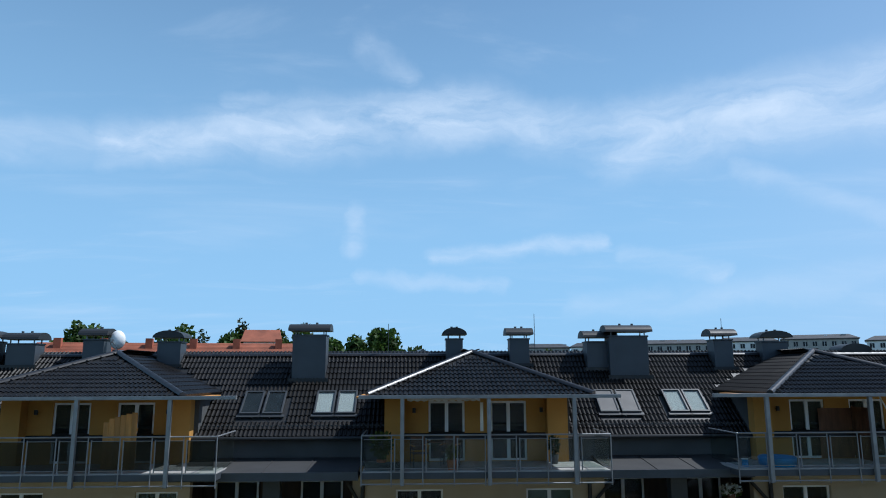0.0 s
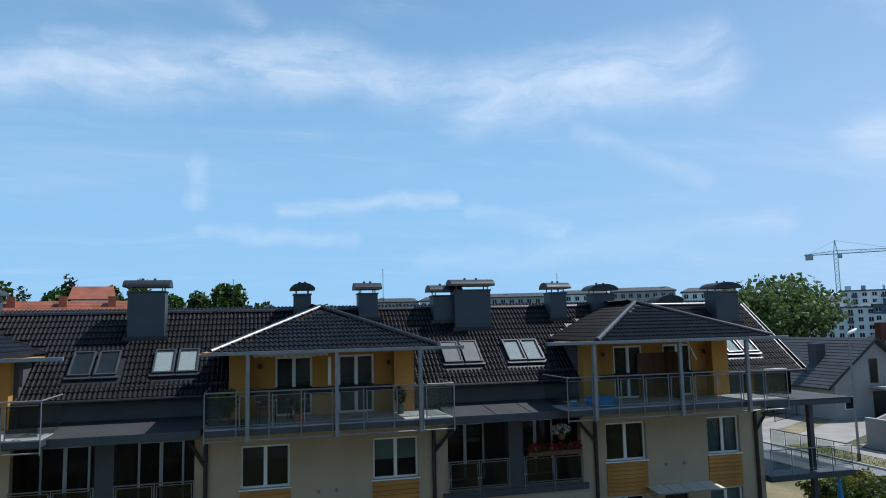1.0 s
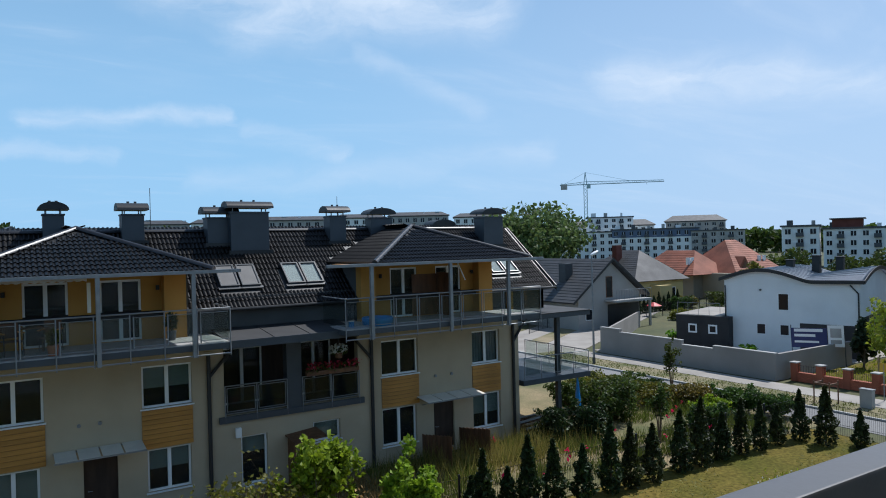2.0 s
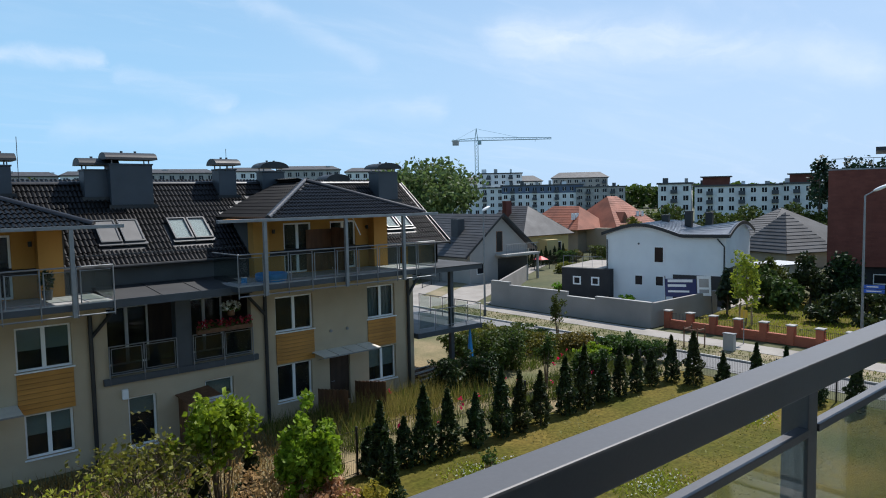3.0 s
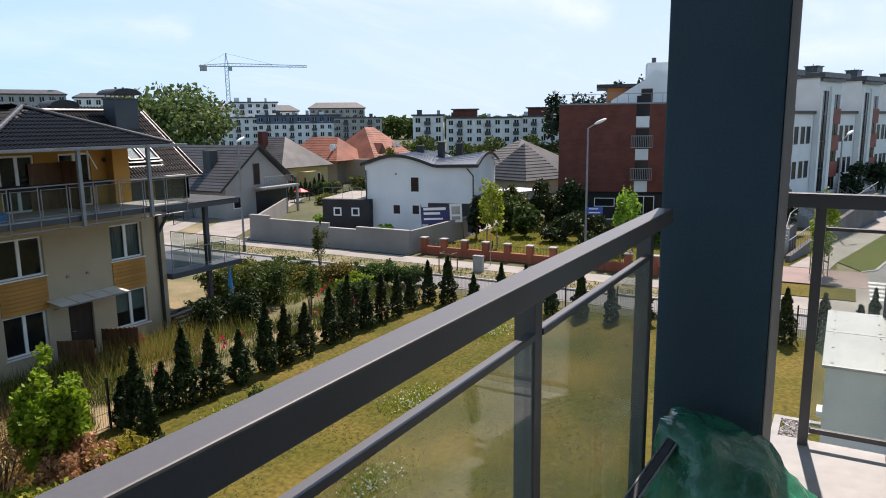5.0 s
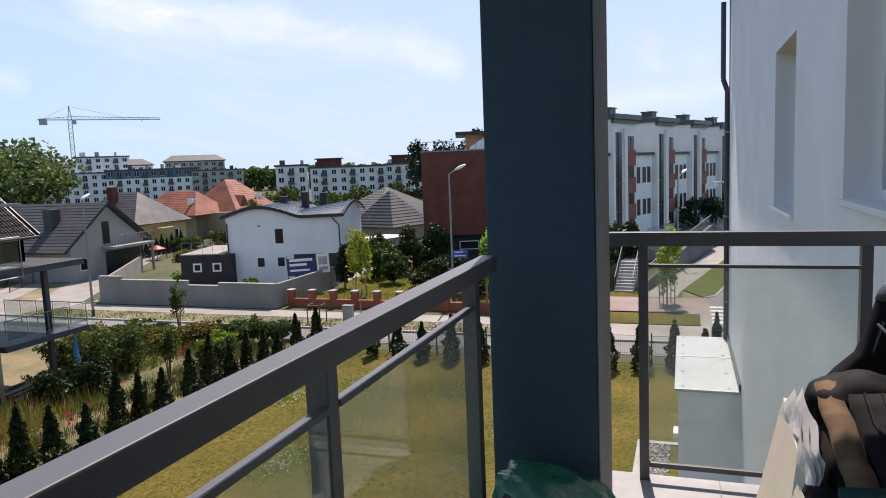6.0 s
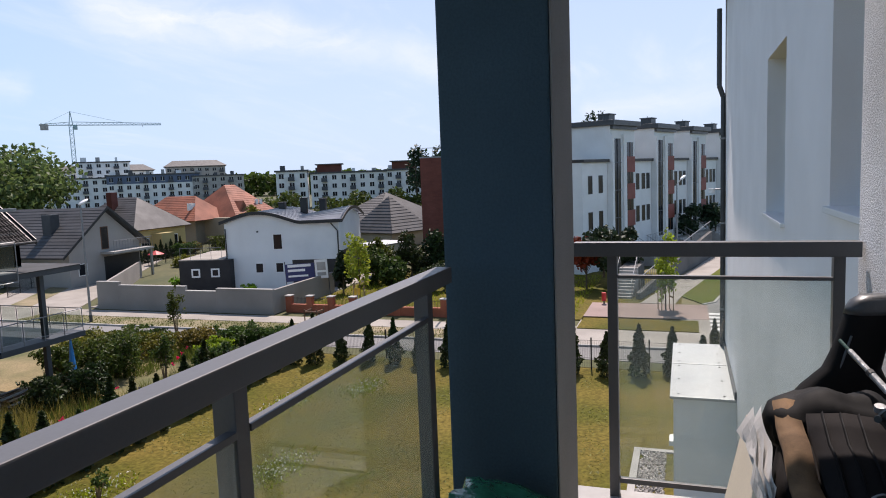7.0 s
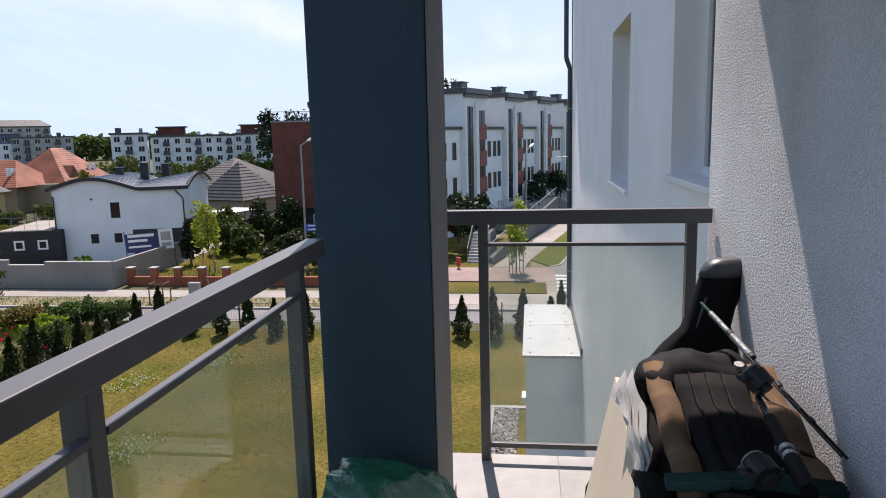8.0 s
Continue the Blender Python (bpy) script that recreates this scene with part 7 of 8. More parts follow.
def fill_townhouse(t):
    part("tower_wall", boxes((0, 0, 0, 5.0, 4.4, 12.3)), RENDER_WHITE, t)
    part("tower_roof", boxes((-0.3, -0.5, 12.301, 5.3, 4.5, 12.75), bevel=0.02), METAL_DARK, t, "dark projecting flat roof")
    part("tower_cornice", boxes((0, -0.25, 12.0, 5.0, -0.002, 12.298)), METAL_DARK, t)
    part("tower_fin", boxes((0, -0.2, 0.8, 0.4, -0.002, 11.6)), RENDER_WHITE, t)
    gl = part("tower_glazing", boxes((0.6, -0.03, 1.9, 2.0, -0.003, 11.2)), DARK_PANE, t, "tall blue-grey stair glazing")
    part("mullion", boxes((1.26, -0.08, 1.9, 1.34, -0.031, 11.2), *[(0.6, -0.08, 1.9 + 2.4 * i, 2.0, -0.031, 1.98 + 2.4 * i) for i in range(4)]), METAL_BLUEGREY, gl)
    part("tower_fin", boxes((2.25, -0.2, 0.8, 2.9, -0.002, 11.6)), RENDER_WHITE, t)
    for z in (2.2, 4.6, 7.0, 9.4):
        o = part("window", boxes((3.2, -0.04, z, 4.6, -0.003, z + 1.5)), DARK_PANE, t)
        part("frame", boxes((3.87, -0.07, z, 3.93, -0.041, z + 1.5)), WOOD_BROWN, o)
    for z in (3.7, 6.1, 8.5):
        part("red_panel", boxes((3.1, -0.16, z - 0.25, 4.7, -0.003, z + 1.15)), PANEL_RUST, t, "rust red facade panel")
    part("wing_wall", boxes((5.002, 0.3, 0, 9.5, 9, 9.2)), RENDER_WHITE, t)
    part("wing_roof", boxes((5.0, 0.05, 9.201, 9.5, 9, 9.45), bevel=0.02), METAL_BLACK, t)
    for z in (3.6, 6.6):
        for u in (5.9, 7.2, 8.3):
            opening(t, u, z, u + 0.75, z + 1.5, 0.3, METAL_BLACK)
    part("rain_pipe", tubes([((5.25, 0.2, 0), (5.25, 0.2, 9.2), 0.06)]), METAL_BLACK, t)
    part("base_wall", boxes((-0.02, -1.2, 0, 9.48, -0.46, 1.5)), CONCRETE_WALL, t, "grey plinth terrace")
    st = part("stair", boxes(*[(2.6, -1.25 - 0.3 * i, 0, 4.6, -1.22 - 0.3 * (i - 1), 1.5 - 0.17 * (i - 1)) for i in range(1, 9)]), CONCRETE, t, kind="stuff")
    part("stair_rail", tubes([((2.6, -1.3, 2.5), (2.6, -3.6, 1.1), 0.025), ((4.6, -1.3, 2.5), (4.6, -3.6, 1.1), 0.025)] + [((x, -1.3 - 0.46 * i, 1.4 - 0.26 * i), (x, -1.3 - 0.46 * i, 2.45 - 0.27 * i), 0.015) for i in range(6) for x in (2.6, 4.6)], 5), METAL_GALV, st)
    part("terrace_rail", tubes([((0, -1.2, 2.5), (2.6, -1.2, 2.5), 0.025), ((4.6, -1.2, 2.5), (9.4, -1.2, 2.5), 0.025)] + [((0.4 * i, -1.2, 1.5), (0.4 * i, -1.2, 2.5), 0.012) for i in range(24) if not 6 < i < 12], 5), METAL_GALV, t)
    part("chimney", boxes((7.6, 4, 9.4, 8.8, 5, 10.3)), RENDER_WHITE, t)
    part("roof_vent", boxes((3.6, 1.8, 12.751, 4.8, 2.9, 13.5), (3.5, 1.7, 13.501, 4.9, 3.0, 13.6)), METAL_DARK, t)
    part("roof_aerial", tubes([((1.2, 1.2, 12.7), (1.2, 1.2, 13.6), 0.03)], 5), METAL_DARK, t)


fill_townhouse(first)
for k in (1, 2, 3, 4, 5):
    copy_thing(first, Matrix.Translation(Vector((62.5, 5.8, G)) + Vector((0.94, -0.34, 0)) * 9.6 * k) @ pose(0, 0, 0, 0, 0, ROW))
lw_ = thing("low_townhouse", (62.5 - 0.94 * 4.6, 5.8 + 0.34 * 4.6, G), ROW, "low white end wing of the townhouse row", "townhouse")
part("wing_wall", boxes((0, 0.3, 0, 4.55, 3, 9.2)), RENDER_WHITE, lw_)
part("wing_roof", boxes((-0.1, 0.05, 9.201, 4.55, 3, 9.45), bevel=0.02), METAL_BLACK, lw_)
for z in (3.6, 6.6):
    for u in (1.0, 2.9):
        opening(lw_, u, z, u + 0.75, z + 1.5, 0.3, METAL_BLACK)
rw = thing("retaining_wall", (47.8, 2.55, G), -12.5, "grey retaining wall with a pale railing beside the path", "wall")
part("wall", extrude(bmesh.new(), [(0, 0), (24, 0), (24, 2.4), (12, 1.5), (0, 0.45)], "y", 0, 0.3), RETAINING, rw)
rail = part("rail", tubes([((0, 0.15, 1.4), (12, 0.15, 2.45), 0.03), ((12, 0.15, 2.45), (24, 0.15, 3.35), 0.03)], 5), METAL_GALV, rw)
for i in range(1, 48):
    x = 0.5 * i
    part("steel_bar", tubes([((x, 0.15, 0.45 + 0.0875 * min(x, 12) + 0.075 * max(0, x - 12)), (x, 0.15, 1.4 + 0.0875 * min(x, 12) + 0.075 * max(0, x - 12)), 0.014)], 4), METAL_GALV, rail)
os_ = thing("outdoor_stair", (47.9, 3.1, G), -4, "pale concrete outdoor stair with metal handrails", "stairs")
for i in range(10):
    part("step", boxes((0.32 * i, 0, 0, 0.32 * i + 0.34, 1.25, 0.17 * (i + 1)), bevel=0.01), CONCRETE, os_)
part("landing", boxes((3.2, 0, 0, 6.5, 1.25, 1.7)), RETAINING, os_)
for y in (0.04, 1.21):
    part("handrail", tubes([((0, y, 1.05), (3.2, y, 2.7), 0.025), ((3.2, y, 2.7), (6.4, y, 2.7), 0.025)] + [((0.64 * k, y, 0.17), (0.64 * k, y, 1.05 + 0.33 * k), 0.015) for k in range(6)], 6), METAL_GALV, os_)


# ---- distant blocks ----
def apartments(loc, rz, w, d, h, storeys, label, wall, bays, band=None, roof=None, balcony=True, name="apartment_block"):
    a = thing(name, loc, rz, label, "apartment block", "distant blocks")
    part("wall", boxes((0, 0, -6, w, d, h)), wall, a)
    part("roof", boxes((-0.4, -0.4, h + 0.002, w + 0.4, d + 0.4, h + 0.5)), roof or METAL_DARK, a)
    sh_ = h / storeys
    bw = w / bays
    pane = mesh_of("window", boxes((0, -0.12, 0, min(1.7, bw * 0.45), -0.004, sh_ * 0.52)), DARK_PANE)
    fr = mesh_of("window_frame", boxes((-0.08, -0.09, -0.08, min(1.7, bw * 0.45) + 0.08, -0.003, 0), (min(1.7, bw * 0.45) * 0.5 - 0.05, -0.16, 0, min(1.7, bw * 0.45) * 0.5 + 0.05, -0.121, sh_ * 0.52)), PVC_WHITE)
    bal = mesh_of("balcony", boxes((0, -1.3, 0, bw * 0.62, -0.002, 0.18), (0, -1.3, 0.18, bw * 0.62, -1.24, 1.1), (0, -1.24, 0.18, 0.06, -0.002, 1.1)), METAL_BLUEGREY)
    rnd = random.Random(int(w * 7 + h))
    for s in range(storeys):
        for b in range(bays):
            o = new("window", pane)
            o.parent = a
            o.location = (b * bw + bw * 0.28, 0, s * sh_ + sh_ * 0.26)
            f = new("window_frame", fr)
            f.parent = o
            if balcony and b % 3 == 1 and s:
                q = new("balcony", bal)
                q.parent = a
                q.location = (b * bw + bw * 0.15, 0, s * sh_ + 0.02)
    if band:
        part("top_band", boxes((-0.05, -0.06, h - sh_ * 1.02, w + 0.05, -0.0025, h)), band, a, "dark cladding on the top storey")
    for b in range(0, bays, 2):
        x = b * bw + bw * rnd.uniform(0.2, 0.7)
        part("roof_vent", boxes((x, d * 0.3, h + 0.5, x + rnd.uniform(0.8, 2.2), d * 0.3 + 1.2, h + rnd.uniform(1.2, 2.4))), rnd.choice((RENDER_WHITE, METAL_DARK, CONCRETE)), a)
    return a


def face(x, y):
    """The turn of a block at x, y whose front looks towards the terrace."""
    return math.degrees(math.atan2(y, x)) - 90


# right-hand group
for k, (x, y, w, h, st, bays) in enumerate(((178.5, 112, 9, 10.6, 4, 3), (183.5, 103.5, 22, 9.7, 4, 8), (193.5, 84, 16, 9.9, 4, 6))):
    a = apartments((x, y, 0), face(x, y) - 4, w, 12, h, st, ("white apartment tower with dark strips", "white apartment block with rows of balconies", "white apartment block with blue-grey balconies")[k], RENDER_WHITE, bays)
    if k:
        part("penthouse", boxes((2, 1.0, h + 0.5, 9, 9, h + 2.6)), BRICK_RED, a, "dark red penthouse storey")
        part("penthouse_roof", boxes((1.4, 0.2, h + 2.601, 9.6, 9.5, h + 2.9)), METAL_DARK, a)
# left-hand group under the crane, stacked up the slope
for k, (x, y, w, h, st, bays, band) in enumerate(((200, 226, 26, 11.5, 4, 8, None), (215, 210, 34, 12.2, 4, 11, BLUE_CLAD), (236, 187, 20, 11.0, 4, 6, None), (226, 250, 40, 14.6, 5, 12, None), (262, 222, 26, 15.8, 6, 8, None), (222, 232, 20, 18.2, 7, 6, None))):
    a = apartments((x, y, 0), face(x, y), w, 12, h, st, ("pale grey apartment block on the far slope", "white apartment block with a slate blue top storey", "grey apartment block with balconies", "beige apartment block higher up the slope", "beige apartment block with a dark pitched roof", "tall pale block below the crane")[k], (RENDER_WHITE, RENDER_WHITE, CONCRETE, RENDER_WHITE, RENDER_PALE, RENDER_WHITE)[k], bays, band)
    if k in (3, 4):
        bm = bmesh.new()
        hip_roof(bm, 0, w, 0, 12, h + 0.5, h + 3.2, 0.8, "x", 0.4)
        part("hipped_roof", bm, TILE_GREY, a)
# skyline above the terrace roof
for k, (x, y, w, h, st, bays) in enumerate(((40, 305, 26, 18.8, 6, 7), (66, 300, 26, 19.0, 6, 7), (92, 293, 30, 19.8, 6, 8), (122, 282, 22, 20.3, 6, 6), (142, 270, 26, 20.6, 6, 8), (166, 255, 20, 19.5, 6, 6))):
    a = apartments((x, y, 0), face(x, y), w, 12, h, st, ("grey-roofed apartment block on the skyline", "pale apartment block on the skyline")[k % 2], (CONCRETE, RENDER_WHITE)[k % 2], bays, balcony=False)
    bm = bmesh.new()
    hip_roof(bm, 0, w, 0, 12, h + 0.4, h + 2.2, 0.6, "x", 0.5)
    part("pitched_roof", bm, TILE_GREY, a)
# red-roofed row behind the terrace
hill = thing("red_roof_terrace", (-54, 100, 0), 10, "long terrace with an orange-red tiled roof on the hill", "terraced house")
part("wall", boxes((0, 0, -1, 39, 9, 9.9)), BEIGE_RENDER, hill)
bm = bmesh.new()
s1 = hip_roof(bm, 0, 39, 0, 9, 9.8, 13.0, 0.6, "x", 0.8)
rf = part("roof", bm, TILE_RED, hill)
tile_rows(rf, s1[0], 0.4, TILE_RED)
for i in range(6):
    part("chimney", boxes((3 + 6.2 * i, 3.0, 11.5, 4.0 + 6.2 * i, 3.9, 13.6)), BRICK_ORANGE, hill)
for x, y, h, l in ((-30.5, 128, 16.4, "small red-roofed house among hilltop trees"), (-9, 112, 11.7, "low red-roofed cottage on the hill"), (-1.5, 112, 12.2, "small white gabled house on the hill")):
    c = thing("hill_house", (x, y, 2), 8, l, "house")
    part("wall", boxes((0, 0, -2, 6, 6, h - 4.2)), RENDER_WHITE, c)
    bm = bmesh.new()
    hip_roof(bm, 0, 6, 0, 6, h - 4.3, h - 2, 0.5, "x" if h > 12.2 or h < 12 else "y", 0.9)
    part("roof", bm, TILE_RED if "red" in l else METAL_DARK, c)

# tower crane
cr = thing("tower_crane", (276.4, 289.6, 0), -45, "pale green tower crane with a long horizontal jib", "crane")
bm = bmesh.new()
for s in ((-1, -1), (1, -1), (1, 1), (-1, 1)):
    tube(bm, (s[0] * 0.9, s[1] * 0.9, 0), (s[0] * 0.9, s[1] * 0.9, 40), 0.16, None, 5)
for i in range(20):
    for s in ((-1, -1, 1, -1), (1, -1, 1, 1), (1, 1, -1, 1), (-1, 1, -1, -1)):
        tube(bm, (s[0] * 0.9, s[1] * 0.9, 2 * i), (s[2] * 0.9, s[3] * 0.9, 2 * i + 2), 0.10, None, 4)
part("mast", bm, CRANE_PAINT, cr)
bm = bmesh.new()
for a, b in (((-14, 0.7, 39.6), (42, 0.7, 39.6)), ((-14, -0.7, 39.6), (42, -0.7, 39.6)), ((0, 0, 41.2), (42, 0, 40.4)), ((0, 0, 41.2), (-14, 0, 40.0))):
    tube(bm, a, b, 0.16, None, 5)
for i in range(28):
    x = -14 + 2 * i
    tube(bm, (x, 0.7, 39.6), (x + 1, 0, 40.7), 0.08, None, 4)
    tube(bm, (x + 1, 0, 40.7), (x + 2, -0.7, 39.6), 0.08, None, 4)
part("jib", bm, CRANE_PAINT, cr)
part("tower_head", tubes([((-0.8, 0, 40), (0, 0, 46.5), 0.2), ((0.8, 0, 40), (0, 0, 46.5), 0.2), ((0, 0, 46.3), (24, 0, 40.8), 0.06), ((0, 0, 46.3), (-12, 0, 40.1), 0.06)], 5), CRANE_PAINT, cr)
part("counterweight", boxes((-13.5, -0.9, 37.2, -10.0, 0.9, 40.0)), CONCRETE, cr)
part("cab", boxes((0.9, -0.8, 37.4, 2.8, 0.8, 39.4), bevel=0.1), CRANE_PAINT, cr)
part("hook_line", tubes([((33, 0, 39.5), (33, 0, 38.4), 0.12)], 4), METAL_DARK, cr)

# ---- plants ----
def tree(name, loc, height, crown_c, radii, leaf_n, leaf_size, leaf, label, category="tree", trunk_r=0.2, clumps=14, seed=1, group="", shell=0.35):
    """Tapered trunk, limbs that end in clumps, and leaves gathered round the limb ends."""
    rg = np.random.default_rng(seed)
    t = thing(name, loc, 0, label, category, group)
    bm = bmesh.new()
    top_z = crown_c[2]
    tube(bm, (0, 0, -0.1), (0.03 * height, 0, top_z * 0.55), trunk_r, trunk_r * 0.7, 9)
    tube(bm, (0.03 * height, 0, top_z * 0.55), (crown_c[0], crown_c[1], top_z + radii[2] * 0.5), trunk_r * 0.7, trunk_r * 0.15, 7)
    pts = []
    cl = blob_points(rg, clumps, crown_c, np.array(radii) * 0.8, 0.45)
    for c in cl:
        start = Vector((0.03 * height * 0.8, 0, top_z * rg.uniform(0.4, 0.75)))
        mid = start.lerp(Vector(c), 0.55) + Vector((0, 0, 0.1 * height * rg.uniform(-0.3, 0.6)))
        tube(bm, start, mid, trunk_r * 0.35, trunk_r * 0.2, 5)
        tube(bm, mid, c, trunk_r * 0.2, trunk_r * 0.06, 5)
        r = np.array(radii) * rg.uniform(0.28, 0.5)
        pts.append(blob_points(rg, leaf_n // clumps, c, r, shell))
    part("trunk", bm, BARK, t)
    leaves("crown", np.concatenate(pts), leaf_size, leaf, t, seed=seed)
    return t


def thuja(seed, h=2.1, r=0.42):
    rg = np.random.default_rng(seed)
    t = thing("thuja", (0, -200, G), 0, "slender dark green thuja conifer at the lawn edge", "conifer", "thuja hedge row")
    part("trunk", tube(bmesh.new(), (0, 0, -0.05), (0, 0, h * 0.85), 0.04, 0.01, 6), BARK, t)
    n = 1500
    z = rg.random(n) ** 0.85
    lump = 1 + 0.22 * np.sin(z * 17 + seed) + 0.12 * np.sin(z * 31 + 2 * seed)
    prof = np.where(z < 0.12, 0.62 + z * 3.0, 1.0 - (np.clip(z - 0.12, 0, 1) / 0.88) ** 1.35) * lump
    a = rg.uniform(0, 6.283, n)
    rr = r * prof * np.sqrt(rg.uniform(0.35, 1, n)) * (1 + 0.15 * np.sin(3 * a + seed))
    leaves("foliage", np.c_[rr * np.cos(a), rr * np.sin(a), 0.03 + z * h], 0.085, LEAF_THUJA, t, longer=2.0, seed=seed)
    return t


kinds = [thuja(s, h, r) for s, h, r in ((1, 2.15, 0.40), (2, 1.9, 0.44), (3, 2.3, 0.38), (4, 1.7, 0.40))]
spots = [(10.84, 18.0), (12.68, 18.0), (12.3, 16.8), (11.64, 15.4), (13.9, 17.75), (14.6, 17.6), (15.6, 17.55), (16.85, 17.5), (18.2, 17.55), (19.1, 17.5), (20.3, 17.55), (21.9, 17.65), (23.1, 17.65), (24.3, 17.6), (25.5, 17.6), (26.6, 17.5),
         (27.9, 17.6), (29.2, 17.4), (29.4, 16.4), (30.0, 15.3), (30.2, 13.9), (30.1, 12.6), (30.0, 11.3), (30.1, 9.9), (30.0, 8.5), (30.2, 7.1), (30.0, 5.7), (30.1, 4.3), (30.0, 2.9), (30.2, 1.6), (30.6, 0.3), (30.5, -0.9), (32.2, -1.4)]
rnd = random.Random(4)
for i, (x, y) in enumerate(spots):
    src = kinds[(i * 7 + i // 3) % 4]
    s = rnd.uniform(0.85, 1.12)
    o = copy_thing(src, pose(x, y, G, 0, 0, rnd.uniform(0, 360)))
    o.scale = (s, s, s * rnd.uniform(0.92, 1.1))
for k, src in enumerate(kinds):
    src.matrix_basis = pose(8.6 - 1.5 * k, 17.7 - 0.1 * k, G, 0, 0, 70 * k)


def shrub(loc, h, spread, leaf, label, stems=9, leaf_n=900, leaf_size=0.09, low=0.35, seed=1, twig=TWIG, fill=0):
    """Stems that fork upwards, with leaf clumps at their ends."""
    rg = np.random.default_rng(seed)
    s = thing("shrub", loc, 0, label, "shrub")
    bm = bmesh.new()
    pts = []
    for i in range(stems):
        a = rg.uniform(0, 6.283)
        q = rg.uniform(0.3, 1)
        tip = Vector((math.cos(a) * spread * q, math.sin(a) * spread * q, h * rg.uniform(0.7, 1.0)))
        mid = Vector((tip.x * 0.45, tip.y * 0.45, h * rg.uniform(0.3, 0.5)))
        tube(bm, (tip.x * 0.08, tip.y * 0.08, -0.05), mid, 0.028, 0.018, 5)
        tube(bm, mid, tip, 0.018, 0.005, 5)
        for k in range(4):
            b = mid.lerp(tip, rg.uniform(0.15, 0.9))
            e = b + Vector((rg.normal(0, spread * 0.3), rg.normal(0, spread * 0.3), abs(rg.normal(0, h * 0.14))))
            tube(bm, b, e, 0.008, 0.003, 4)
            if e.z > h * low:
                pts.append(blob_points(rg, leaf_n // (stems * 5), e, (spread * 0.28, spread * 0.28, h * 0.11), 0.1))
        pts.append(blob_points(rg, leaf_n // (stems * 5) * 2, tip, (spread * 0.33, spread * 0.33, h * 0.10), 0.15))
    if fill:
        for _ in range(9):
            c = rg.normal(0, 0.42, 2) * spread
            pts.append(blob_points(rg, fill // 9, (c[0], c[1], h * rg.uniform(0.3, 0.6)), (spread * 0.5, spread * 0.5, h * 0.34), 0.4))
    part("branchwork", bm, twig, s)
    leaves("foliage", np.concatenate(pts), leaf_size, leaf, s, seed=seed)
    return s


shrub((5.6, 16.6, G), 3.0, 1.5, LEAF_OLIVE, "thin olive-leaved shrub with many bare brown stems", 34, 1300, 0.09, 0.45, 1)
shrub((3.8, 15.8, G), 2.6, 1.4, LEAF_YELLOW, "open twiggy shrub with sparse yellowing leaves", 30, 800, 0.09, 0.5, 2)
shrub((7.5, 17.2, G), 3.4, 0.85, LEAF_BRIGHT, "tall shrub with a bright green leafy top on dark stems", 16, 2800, 0.12, 0.62, 3)
shrub((9.3, 15.8, G), 2.8, 0.75, LEAF_BRIGHT, "dense bright green leafy shrub", 14, 4600, 0.115, 0.3, 4)
shrub((9.2, 15.0, G), 1.5, 0.8, LEAF_DRY, "low shrub with pinkish dry leaves", 12, 1300, 0.09, 0.2, 5)
shrub((9.9, 14.6, G), 1.2, 0.7, LEAF_YELLOW, "low yellow-green garden bush", 10, 1300, 0.08, 0.1, 6)
shrub((8.1, 14.5, G), 1.0, 0.9, LEAF_YELLOW, "low mixed yellow-green garden bush", 12, 1500, 0.08, 0.05, 7)
shrub((6.6, 14.0, G), 1.1, 0.9, LEAF_MID, "low dark green garden bush", 12, 1500, 0.08, 0.05, 8)
shrub((8.2, 16.2, G), 1.8, 1.0, LEAF_DRY, "withered twiggy shrub with dry leaves", 18, 800, 0.07, 0.2, 9)
shrub((11.2, 15.6, G), 1.0, 0.5, LEAF_MID, "small leafy green bush beside the conifers", 8, 500, 0.08, 0.1, 10)
shrub((15.2, 15.3, G), 0.8, 0.3, LEAF_MID, "small young shrub on the lawn", 6, 220, 0.06, 0.1, 15)
shrub((3.4, 15.2, G), 2.2, 1.2, LEAF_MID, "tangled green shrub by the fence", 14, 1400, 0.09, 0.3, 16)
yu = thing("yucca", (7.0, 13.2, G), 0, "spiky green sword-leaved plant", "plant")
rg = np.random.default_rng(3)
blades("leaf_blades", np.c_[rg.normal(0, 0.08, 60), rg.normal(0, 0.08, 60), np.zeros(60)], 0.8, 0.07, LEAF_BRIGHT, yu, lean=0.5)
